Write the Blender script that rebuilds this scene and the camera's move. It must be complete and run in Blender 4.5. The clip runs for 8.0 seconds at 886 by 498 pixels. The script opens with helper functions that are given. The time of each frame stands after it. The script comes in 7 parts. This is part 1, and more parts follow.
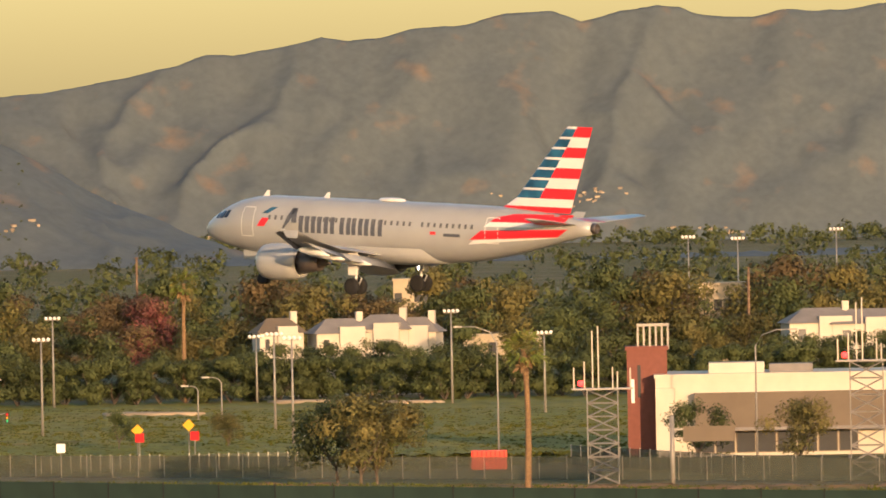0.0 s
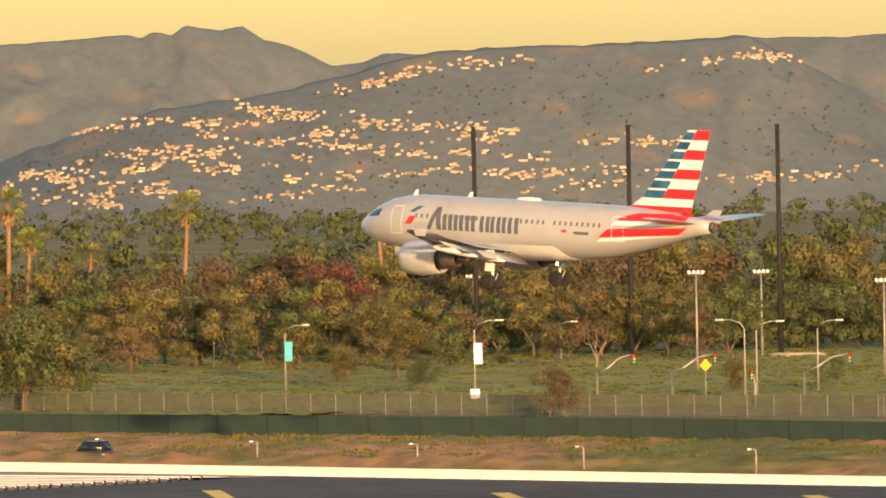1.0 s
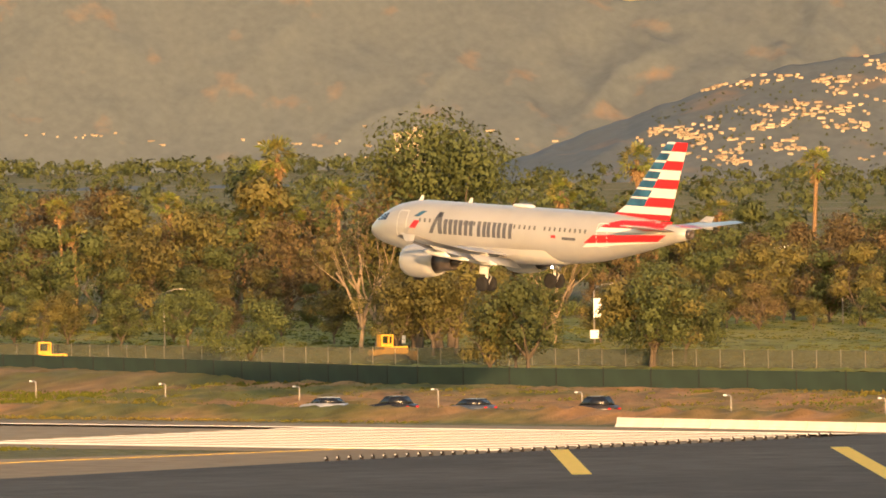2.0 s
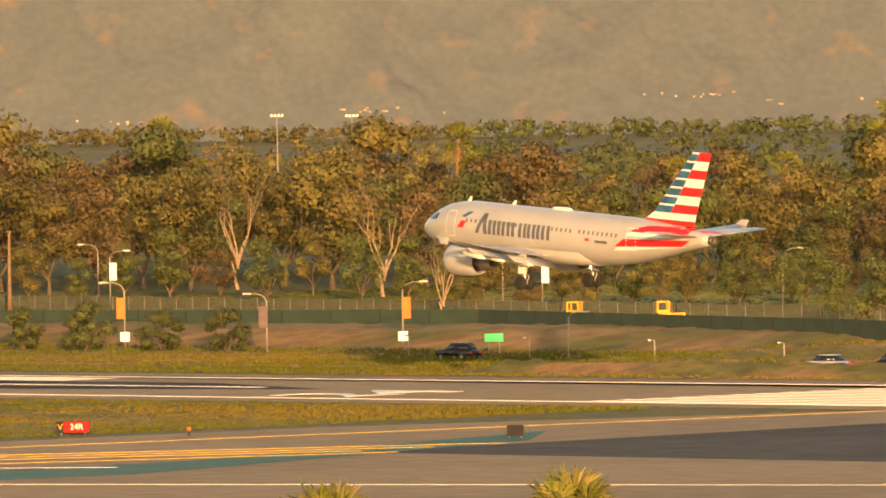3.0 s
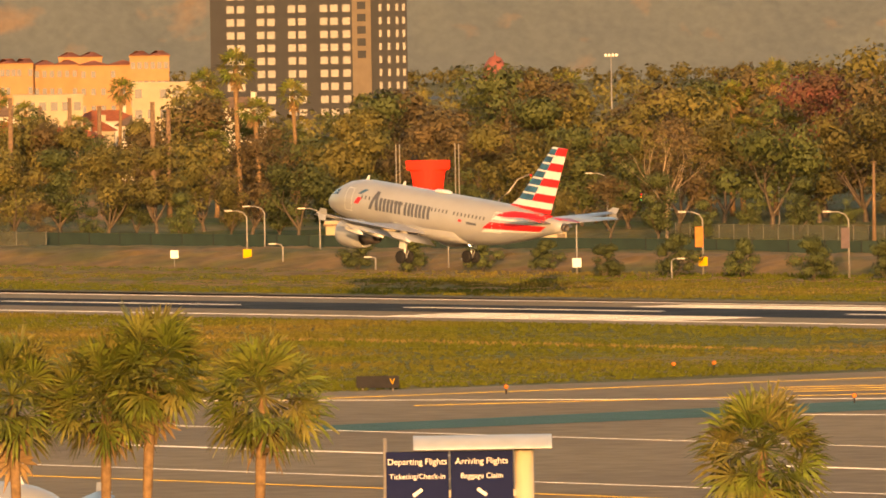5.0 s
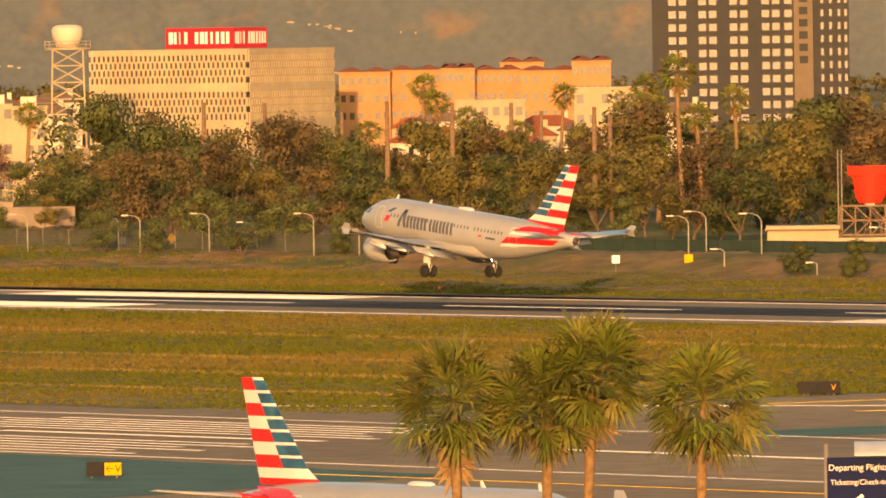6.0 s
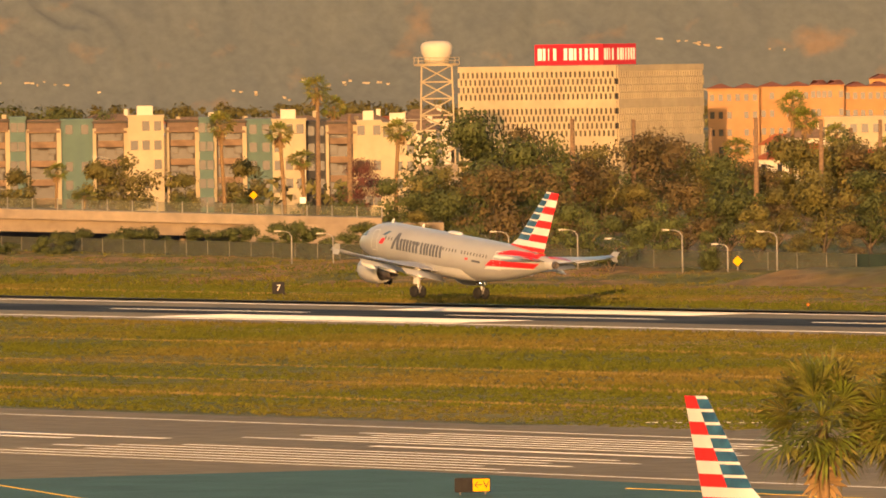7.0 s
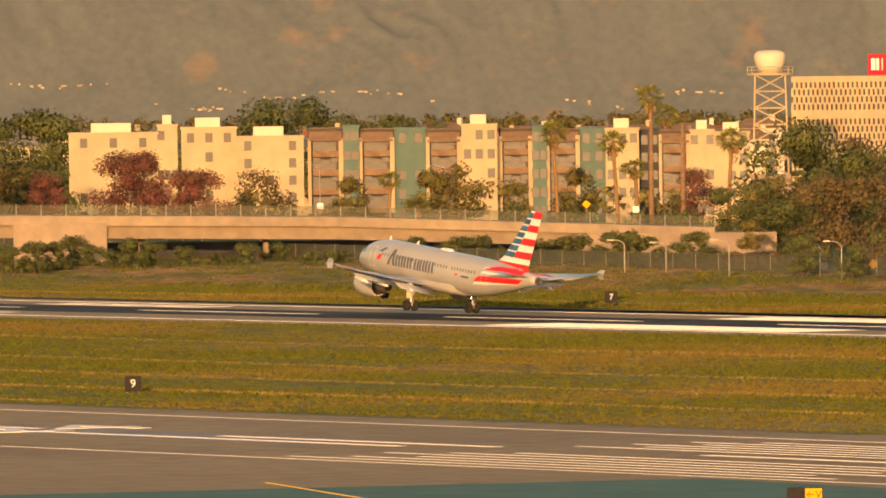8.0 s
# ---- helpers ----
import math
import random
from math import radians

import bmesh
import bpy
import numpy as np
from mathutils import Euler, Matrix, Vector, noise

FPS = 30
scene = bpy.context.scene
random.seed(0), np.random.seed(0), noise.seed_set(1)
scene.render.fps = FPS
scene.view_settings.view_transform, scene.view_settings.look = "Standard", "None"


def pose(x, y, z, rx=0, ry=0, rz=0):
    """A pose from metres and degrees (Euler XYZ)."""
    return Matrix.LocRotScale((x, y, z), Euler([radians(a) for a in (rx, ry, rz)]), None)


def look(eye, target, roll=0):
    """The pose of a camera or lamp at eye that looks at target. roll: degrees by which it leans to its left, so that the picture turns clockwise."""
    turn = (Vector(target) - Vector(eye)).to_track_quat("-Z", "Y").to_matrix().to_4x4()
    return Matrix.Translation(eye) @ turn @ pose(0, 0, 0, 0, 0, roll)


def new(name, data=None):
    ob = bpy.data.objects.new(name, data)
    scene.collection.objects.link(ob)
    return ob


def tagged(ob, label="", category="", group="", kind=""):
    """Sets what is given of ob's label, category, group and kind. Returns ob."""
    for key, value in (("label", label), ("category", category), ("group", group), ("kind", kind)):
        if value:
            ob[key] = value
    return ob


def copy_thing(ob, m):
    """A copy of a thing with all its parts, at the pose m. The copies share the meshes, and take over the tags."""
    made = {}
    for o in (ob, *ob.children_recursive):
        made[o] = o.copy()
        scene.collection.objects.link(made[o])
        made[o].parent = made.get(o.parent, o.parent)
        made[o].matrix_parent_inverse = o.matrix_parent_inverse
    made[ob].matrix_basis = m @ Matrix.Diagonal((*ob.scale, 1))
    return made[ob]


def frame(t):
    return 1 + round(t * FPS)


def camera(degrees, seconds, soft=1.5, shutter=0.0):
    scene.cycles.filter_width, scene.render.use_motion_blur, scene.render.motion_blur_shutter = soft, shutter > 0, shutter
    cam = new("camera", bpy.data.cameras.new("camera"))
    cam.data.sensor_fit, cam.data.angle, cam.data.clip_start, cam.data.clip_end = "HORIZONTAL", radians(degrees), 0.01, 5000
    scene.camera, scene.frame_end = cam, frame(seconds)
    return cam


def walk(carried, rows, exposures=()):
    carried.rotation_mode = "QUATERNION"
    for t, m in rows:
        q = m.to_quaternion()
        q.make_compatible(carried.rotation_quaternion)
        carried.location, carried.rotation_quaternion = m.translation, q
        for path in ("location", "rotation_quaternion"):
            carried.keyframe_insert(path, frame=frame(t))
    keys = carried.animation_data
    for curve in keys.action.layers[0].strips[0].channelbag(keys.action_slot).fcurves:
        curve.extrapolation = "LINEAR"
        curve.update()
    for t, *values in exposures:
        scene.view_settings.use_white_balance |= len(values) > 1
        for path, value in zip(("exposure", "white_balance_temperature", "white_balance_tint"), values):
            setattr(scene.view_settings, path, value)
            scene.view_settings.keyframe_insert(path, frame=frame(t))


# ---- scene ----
cam = camera(4.49, 8.0, soft=1.75, shutter=0.0)
EYE = (0.0, 0.0, 26.0)
# seconds, heading west of north, tilt down, roll: degrees
PAN = [
    (0.0, 36.4937, 0.3468, -1.096),
    (0.2, 37.3687, 0.3983, -1.067),
    (0.5, 38.5979, 0.4545, -1.055),
    (0.7, 39.4700, 0.4835, -1.076),
    (1.0, 40.7697, 0.5699, -1.067),
    (1.2, 41.5688, 0.6265, -1.098),
    (1.5, 42.6734, 0.6819, -0.994),
    (1.8, 43.5941, 0.7165, -0.909),
    (2.0, 43.9612, 0.7372, -0.892),
    (2.2, 44.2792, 0.8058, -0.867),
    (3.3, 48.1004, 0.9013, -1.041),
    (3.5, 48.5484, 0.9246, -1.000),
    (4.0, 49.4653, 1.0237, -0.992),
    (4.5, 50.4193, 1.1540, -0.949),
    (4.7, 50.8401, 1.1697, -0.967),
    (5.8, 53.2764, 1.1246, -0.846),
    (6.0, 53.7254, 1.1093, -0.870),
    (6.5, 54.6648, 1.0408, -0.836),
    (7.0, 55.5929, 0.9986, -0.809),
    (7.5, 56.5995, 0.9699, -0.728),
    (8.0, 57.2800, 0.9311, -0.688),
]


def aim(a, tilt, roll):
    a, tilt = radians(a), radians(tilt)
    way = Vector((-math.sin(a) * math.cos(tilt), math.cos(a) * math.cos(tilt), -math.sin(tilt)))
    return look(EYE, Vector(EYE) + way * 100, roll)


walk(cam, [(t, aim(a, d, r)) for t, a, d, r in PAN], exposures=[(0.0, 1.3, 5900, 16), (0.5, 1.62, 6100, 16), (1.0, 1.72, 6350, 16), (2.2, 1.8, 7400, 18), (3.5, 1.68, 8450, 21), (5.8, 1.43, 8750, 23), (8.0, 1.33, 8250, 22)])

# ---- sky and sun: early morning, the sun low behind the camera ----
SUN_AZ, SUN_EL = 51.1, 6.2   # the light travels towards this heading west of north
world = bpy.data.worlds.new("sky")
scene.world = world
world.use_nodes = True
wn = world.node_tree.nodes
sky = wn.new("ShaderNodeTexSky")
sky.sky_type, sky.sun_disc = "NISHITA", False
sky.sun_elevation, sky.sun_rotation = radians(SUN_EL), radians(180 - SUN_AZ)
sky.air_density, sky.dust_density, sky.ozone_density = 1.0, 1.3, 1.0
wn["Background"].inputs["Strength"].default_value = 0.135
world.node_tree.links.new(sky.outputs["Color"], wn["Background"].inputs["Color"])
sun = new("sun", bpy.data.lights.new("sun", "SUN"))
sun.data.energy, sun.data.angle, sun.data.color = 2.6, radians(0.6), (1.0, 0.62, 0.31)
_a, _e = radians(SUN_AZ), radians(SUN_EL)
sun.matrix_world = look((0, 0, 200), Vector((0, 0, 200)) + Vector((-math.sin(_a) * math.cos(_e), math.cos(_a) * math.cos(_e), -math.sin(_e))))


def spot(a, d, z=0.0):
    """The place at heading a (degrees west of north) and d metres from the camera's foot."""
    return Vector((-d * math.sin(radians(a)), d * math.cos(radians(a)), z))


# ---- materials ----
def mat(name, colour, rough=0.7, metal=0.0, vary=0.15, scale=1.0, bump=0.0, bscale=None, second=None, mix=0.5, mscale=None, island=0.0, obrand=0.0, spec=0.3, coord="Object", trans=0.0):
    """A surface with two scales of colour variation, and relief. second: another colour in patches."""
    m = bpy.data.materials.new(name)
    m.use_nodes = True
    nt = m.node_tree
    n, l = nt.nodes, nt.links
    b = n["Principled BSDF"]
    b.inputs["Roughness"].default_value, b.inputs["Metallic"].default_value = rough, metal
    b.inputs["Specular IOR Level"].default_value = spec
    tc = n.new("ShaderNodeTexCoord")
    big, small = n.new("ShaderNodeTexNoise"), n.new("ShaderNodeTexNoise")
    big.inputs["Scale"].default_value, small.inputs["Scale"].default_value = (mscale or scale * 0.13), scale
    big.inputs["Detail"].default_value, small.inputs["Detail"].default_value = 5, 6
    for t in (big, small):
        l.new(tc.outputs[coord], t.inputs["Vector"])
    base = n.new("ShaderNodeMix")
    base.data_type = "RGBA"
    base.inputs[6].default_value, base.inputs[7].default_value = (*colour, 1), (*(second or colour), 1)
    ramp = n.new("ShaderNodeMapRange")
    ramp.inputs["From Min"].default_value, ramp.inputs["From Max"].default_value = mix - 0.08, mix + 0.08
    l.new(big.outputs["Fac"], ramp.inputs["Value"])
    l.new(ramp.outputs["Result"], base.inputs[0])
    mul = n.new("ShaderNodeMapRange")
    mul.inputs["From Min"].default_value, mul.inputs["From Max"].default_value = 0.3, 0.7
    mul.inputs["To Min"].default_value, mul.inputs["To Max"].default_value = 1 - vary, 1 + vary
    l.new(small.outputs["Fac"], mul.inputs["Value"])
    val = mul.outputs["Result"]
    for amount, kind in ((island, "ShaderNodeNewGeometry"), (obrand, "ShaderNodeObjectInfo")):
        if amount:
            src = n.new(kind)
            r = n.new("ShaderNodeMapRange")
            r.inputs["To Min"].default_value, r.inputs["To Max"].default_value = 1 - amount, 1 + amount
            l.new(src.outputs["Random Per Island" if island and kind.endswith("Geometry") else "Random"], r.inputs["Value"])
            k = n.new("ShaderNodeMath")
            k.operation = "MULTIPLY"
            l.new(val, k.inputs[0])
            l.new(r.outputs["Result"], k.inputs[1])
            val = k.outputs[0]
    sc = n.new("ShaderNodeVectorMath")
    sc.operation = "SCALE"
    l.new(base.outputs[2], sc.inputs[0])
    l.new(val, sc.inputs["Scale"])
    l.new(sc.outputs[0], b.inputs["Base Color"])
    if bump:
        bp = n.new("ShaderNodeBump")
        bp.inputs["Strength"].default_value, bp.inputs["Distance"].default_value = 1.0, bump
        bn = n.new("ShaderNodeTexNoise")
        bn.inputs["Scale"].default_value, bn.inputs["Detail"].default_value = bscale or scale * 2, 4
        l.new(tc.outputs[coord], bn.inputs["Vector"])
        l.new(bn.outputs["Fac"], bp.inputs["Height"])
        l.new(bp.outputs["Normal"], b.inputs["Normal"])
    return m


def glow(name, colour, strength):
    m = bpy.data.materials.new(name)
    m.use_nodes = True
    b = m.node_tree.nodes["Principled BSDF"]
    b.inputs["Base Color"].default_value = (*colour, 1)
    b.inputs["Emission Color"].default_value = (*colour, 1)
    b.inputs["Emission Strength"].default_value = strength
    return m


# ---- mesh helpers ----
def finish(bm, name, material, smooth=False):
    me = bpy.data.meshes.new(name)
    bm.to_mesh(me)
    bm.free()
    for m in (material if isinstance(material, (list, tuple)) else [material]):
        me.materials.append(m)
    if smooth:
        me.polygons.foreach_set("use_smooth", [True] * len(me.polygons))
    return me


def part(name, bm, material, parent, label="", smooth=False):
    ob = new(name, bm if isinstance(bm, bpy.types.Mesh) else finish(bm, name, material, smooth))
    ob.parent = parent
    return tagged(ob, label)


def thing(name, m=None, label="", category="", group="", kind=""):
    ob = new(name)
    ob.empty_display_size = 0.3
    if m is not None:
        ob.matrix_basis = m
    return tagged(ob, label, category, group, kind)


def box(bm, x0, x1, y0, y1, z0, z1, mi=0):
    v = [bm.verts.new(p) for p in ((x0, y0, z0), (x1, y0, z0), (x1, y1, z0), (x0, y1, z0), (x0, y0, z1), (x1, y0, z1), (x1, y1, z1), (x0, y1, z1))]
    for f in ((3, 2, 1, 0), (4, 5, 6, 7), (0, 1, 5, 4), (1, 2, 6, 5), (2, 3, 7, 6), (3, 0, 4, 7)):
        bm.faces.new([v[i] for i in f]).material_index = mi
    return v


def boxes(*rows):
    bm = bmesh.new()
    for r in rows:
        box(bm, *r)
    return bm


def rings(bm, loops, caps=True, closed=True):
    """Skin a row of closed loops of points."""
    vs = [[bm.verts.new(p) for p in lp] for lp in loops]
    k = len(vs[0])
    for a, b in zip(vs, vs[1:]):
        for i in range(k if closed else k - 1):
            j = (i + 1) % k
            bm.faces.new((a[i], a[j], b[j], b[i]))
    if caps:
        bm.faces.new(vs[0][::-1])
        bm.faces.new(vs[-1])
    return vs


def tube(bm, pts, radii, sides=8, caps=True):
    """A round bar through points."""
    pts = [Vector(p) for p in pts]
    loops = []
    for i, p in enumerate(pts):
        d = (pts[min(i + 1, len(pts) - 1)] - pts[max(i - 1, 0)]).normalized()
        u = d.cross(Vector((0, 0, 1)) if abs(d.z) < 0.9 else Vector((1, 0, 0))).normalized()
        w = d.cross(u)
        r = radii[i] if isinstance(radii, (list, tuple)) else radii
        loops.append([p + (u * math.cos(2 * math.pi * k / sides) + w * math.sin(2 * math.pi * k / sides)) * r for k in range(sides)])
    rings(bm, loops, caps)


def lathe(bm, prof, axis="z", sides=20, at=(0, 0, 0)):
    """prof: (along, radius)."""
    o = Vector(at)
    loops = []
    for s, r in prof:
        lp = []
        for k in range(sides):
            c, q = math.cos(2 * math.pi * k / sides) * r, math.sin(2 * math.pi * k / sides) * r
            lp.append(o + Vector({"x": (s, c, q), "y": (c, s, q), "z": (c, q, s)}[axis]))
        loops.append(lp)
    rings(bm, loops)


def sheet(bm, pts, z):
    bm.faces.new([bm.verts.new((x, y, z)) for x, y in pts])

# ---- ground ----
m_ground = mat("dry_grass_field", (0.15, 0.135, 0.045), 0.95, vary=0.35, scale=0.5, second=(0.22, 0.17, 0.08), mix=0.56, mscale=0.02, bump=0.5, bscale=6.0)
m_concrete = mat("runway_concrete", (0.33, 0.24, 0.145), 0.9, vary=0.14, scale=0.4, bump=0.04, bscale=20, second=(0.28, 0.205, 0.13), mscale=0.02, spec=0.04)
m_asphalt = mat("dark_asphalt", (0.075, 0.066, 0.058), 0.85, vary=0.2, scale=0.3, bump=0.04, bscale=20, second=(0.095, 0.084, 0.072), mscale=0.03, spec=0.05)
m_white = mat("white_marking_paint", (0.72, 0.68, 0.6), 0.7, vary=0.1, scale=1.5, bump=0.01, bscale=25)
m_yellow = mat("yellow_marking_paint", (0.88, 0.55, 0.06), 0.7, vary=0.12, scale=1.5, bump=0.01, bscale=25)
m_green = mat("green_painted_pavement", (0.045, 0.12, 0.085), 0.8, vary=0.2, scale=0.2, bump=0.04, bscale=20)


def flat(name, pts, z, material, label, category="pavement"):
    bm = bmesh.new()
    sheet(bm, pts, z)
    return tagged(new(name, finish(bm, name, material)), label, category, kind="structure")


flat("ground", [(-6000, -1500), (1500, -1500), (1500, 6000), (-6000, 6000)], 0.0, m_ground, "wide flat airfield ground of mixed green and dry grass", "ground")
flat("runway_north", [(-3000, 603), (-520, 603), (-520, 657), (-3000, 657)], 0.03, m_concrete, "pale concrete runway with dark rubber marks and white lines", "runway")
flat("runway_south", [(-3000, 388), (-300, 388), (-300, 447), (-3000, 447)], 0.03, m_concrete, "pale concrete runway nearer the terminals", "runway")

# ---- turf: uneven tussocks over the fields beside the runways ----
m_turf = mat("mown_airfield_turf", (0.11, 0.105, 0.014), 0.95, vary=0.3, scale=0.35, second=(0.23, 0.155, 0.042), mix=0.57, mscale=0.018, bump=0.12, bscale=4.0)
m_tuft = mat("grass_tufts", (0.065, 0.071, 0.010), 0.9, vary=0.16, scale=0.3, second=(0.108, 0.082, 0.020), mix=0.55, mscale=0.02, island=0.08, spec=0.1)
m_dirt = mat("orange_dirt_bank", (0.25, 0.14, 0.048), 0.95, vary=0.3, scale=0.4, second=(0.13, 0.11, 0.025), mix=0.52, mscale=0.06, bump=0.12, bscale=4.0)
m_straw = mat("pale_straw", (0.15, 0.11, 0.04), 0.9, vary=0.2, scale=0.3, island=0.1, spec=0.1)
m_weeds = mat("weedy_bank", (0.14, 0.123, 0.023), 0.95, vary=0.35, scale=0.4, second=(0.33, 0.165, 0.06), mix=0.51, mscale=0.05, bump=0.12, bscale=4.0)
m_golf = mat("golf_course_grass", (0.16, 0.15, 0.012), 0.9, vary=0.2, scale=0.15, second=(0.2, 0.165, 0.025), mscale=0.02)


def turf(name, x0, x1, y0, y1, step, rise, material, label, base=0.0, slope=None):
    nx, ny = int((x1 - x0) / step), int((y1 - y0) / step)
    rs = np.random.RandomState(int(abs(x0)) % 97)
    gx, gy = np.meshgrid(np.linspace(x0, x1, nx), np.linspace(y0, y1, ny))
    jx, jy = rs.uniform(-.3, .3, gx.shape) * step, rs.uniform(-.3, .3, gx.shape) * step
    jx[:, 0] = jx[:, -1] = jy[0] = jy[-1] = 0
    gz = base + rs.random_sample(gx.shape) ** 2 * rise
    if slope:
        gz = gz + np.interp(gy, *slope)
    ramp = np.minimum(1, np.minimum(np.arange(ny), np.arange(ny)[::-1]) / 4)[:, None] * np.minimum(1, np.minimum(np.arange(nx), np.arange(nx)[::-1]) / 4)[None, :]
    gz = base - 0.02 + (gz - base) * ramp
    co = np.stack([gx + jx, gy + jy, gz], -1).reshape(-1, 3)
    i = np.arange(nx * ny).reshape(ny, nx)
    q = np.stack([i[:-1, :-1], i[:-1, 1:], i[1:, 1:], i[1:, :-1]], -1).reshape(-1)
    n = len(q) // 4
    me = bpy.data.meshes.new(name)
    me.vertices.add(len(co))
    me.vertices.foreach_set("co", co.ravel())
    me.loops.add(n * 4)
    me.loops.foreach_set("vertex_index", q)
    me.polygons.add(n)
    me.polygons.foreach_set("loop_start", np.arange(0, n * 4, 4))
    me.update()
    me.materials.append(material)
    return tagged(new(name, me), label, "grass", kind="stuff")


def tufts(name, x0, x1, y0, y1, count, tall, wide, material, label, slope=None, base=0.03):
    """Upright three-cornered tufts of grass, each turned and leaning its own way, thick in some patches and thin in others."""
    rs = np.random.RandomState(int(abs(x0 + y0)) % 89)
    x, y = rs.uniform(x0, x1, count), rs.uniform(y0, y1, count)
    thick = np.sin(x * .05 + 1.3 * np.sin(y * .11)) + np.sin(y * .21 + x * .013) + np.sin((x + 2 * y) * .023)
    tall = tall * rs.uniform(.45, 1.15, count) * (1 + .22 * thick)
    z = base + (np.interp(y, *slope) if slope else 0)
    g = rs.uniform(-.3, 1.7, count)
    w = wide * rs.uniform(.5, 1.3, count)
    lean = rs.uniform(-.4, .4, (2, count)) * tall
    c, q = np.cos(g) * w / 2, np.sin(g) * w / 2
    co = np.stack([np.stack([x - c, y - q, z + 0 * x], -1), np.stack([x + c, y + q, z + 0 * x], -1), np.stack([x + lean[0], y + lean[1], z + tall], -1)], 1).reshape(-1, 3)
    me = bpy.data.meshes.new(name)
    me.vertices.add(count * 3)
    me.vertices.foreach_set("co", co.ravel())
    me.loops.add(count * 3)
    me.loops.foreach_set("vertex_index", np.arange(count * 3))
    me.polygons.add(count)
    me.polygons.foreach_set("loop_start", np.arange(0, count * 3, 3))
    me.update()
    me.materials.append(material)
    return tagged(new(name, me), label, "grass", kind="stuff")


BANK_EAST = ([662, 664.5, 668, 671, 681, 700, 745], [0, 0.6, 0.9, 0.1, 0.1, 1.1, 1.0])
BANK_MID = ([668, 712, 718, 726, 745], [0, 0.0, 0.1, 1.6, 1.7])
BANK_WEST = ([700, 720, 745, 775], [0, 0.2, 0.9, 1.2])
turf("turf", -1180, -622, 449, 602, 2.0, 0.16, m_turf, "uneven green and yellow mown grass between the runways")
turf("turf", -1300, -640, 659, 700, 2.0, 0.16, m_turf, "uneven dry mown grass beside the far runway")
turf("weeds", -715, -470, 662, 745, 1.3, 0.5, m_weeds, "weedy brown and green bank below the green fence", 0.02, BANK_EAST)
turf("weeds", -1000, -709, 668, 745, 1.3, 0.3, m_dirt, "weedy brown and green bank below the green fence", 0.02, BANK_MID)
turf("weeds", -1400, -1000, 700, 775, 1.3, 0.5, m_weeds, "weedy brown and green bank below the green fence", 0.02, BANK_WEST)
tufts("grass_tufts", -1180, -622, 449, 602, 190000, .22, .46, m_tuft, "short green and straw-coloured tufts of mown grass between the runways")
tufts("grass_tufts", -1300, -640, 659, 700, 60000, .22, .46, m_tuft, "short dry tufts of grass beside the far runway")
tufts("weed_tufts", -715, -470, 671, 742, 30000, .30, .4, m_tuft, "scattered weeds on the bank", BANK_EAST, .1)
tufts("weed_tufts", -1000, -700, 669, 717, 33000, .26, .4, m_tuft, "scattered weeds on the bank", BANK_MID, .1)
tufts("weed_tufts", -1400, -1000, 700, 770, 40000, .34, .4, m_tuft, "scattered weeds on the bank", BANK_WEST, .1)

for x0, x1, y, n in ((-1150, -700, 520, 5000), (-1150, -640, 560, 4500), (-1000, -640, 472, 4000), (-900, -640, 495, 2500), (-1150, -740, 674, 4000), (-1000, -690, 681, 2500), (-1180, -760, 452, 5000)):
    tufts("dry_tufts", x0, x1, y, y + .9, n, .26, .5, m_straw, "faint line of pale straw along an old wheel track")


def arc_turf(name, a0, a1, d0, d1, material, label, z=0.05):
    bm = bmesh.new()
    rng = random.Random(4)
    rows = []
    nd = int((d1 - d0) / 2.6)
    for j in range(nd + 1):
        rows.append([bm.verts.new(spot(a0 + (a1 - a0) * i / 320, d0 + (d1 - d0) * j / nd, z + rng.random() * 0.42)) for i in range(321)])
    for r0, r1 in zip(rows, rows[1:]):
        for i in range(320):
            bm.faces.new((r0[i], r1[i], r1[i + 1], r0[i + 1]))
    return tagged(new(name, finish(bm, name, material)), label, "grass", kind="stuff")


arc_turf("golf_grass", 33.0, 47.0, 1060, 1345, m_golf, "smooth green golf course grass with pale bunkers")
tufts("golf_tufts", -1000, -600, 800, 1030, 60000, .16, .6, mat("golf_grass_tufts", (0.055, 0.058, 0.008), 0.9, vary=0.15, scale=0.2, island=0.06, spec=0.1), "short green grass of the golf course", None, .25)
turf("rough_grass", -1500, -700, 752, 905, 1.7, 0.45, m_turf, "uneven dry and green grass behind the bank")
m_sand = mat("pale_bunker_sand", (0.38, 0.28, 0.17), 0.95, vary=0.15, scale=0.3)
for a, d, w in ((38.0, 1270, 7), (37.2, 1325, 6), (39.0, 1290, 4), (36.7, 1310, 5)):
    bm = bmesh.new()
    c = spot(a, d)
    rings(bm, [[(c.x + w * k * math.cos(t) * (1 + .15 * math.sin(3 * t)), c.y + w * k * .5 * math.sin(t), z) for t in [i * .35 for i in range(18)]] for k, z in ((1, .1), (.95, .55), (.6, .62))])
    tagged(new("sand_bunker", finish(bm, "sand_bunker", m_sand, True)), "shallow pale sand bunker on the golf course", "bunker")

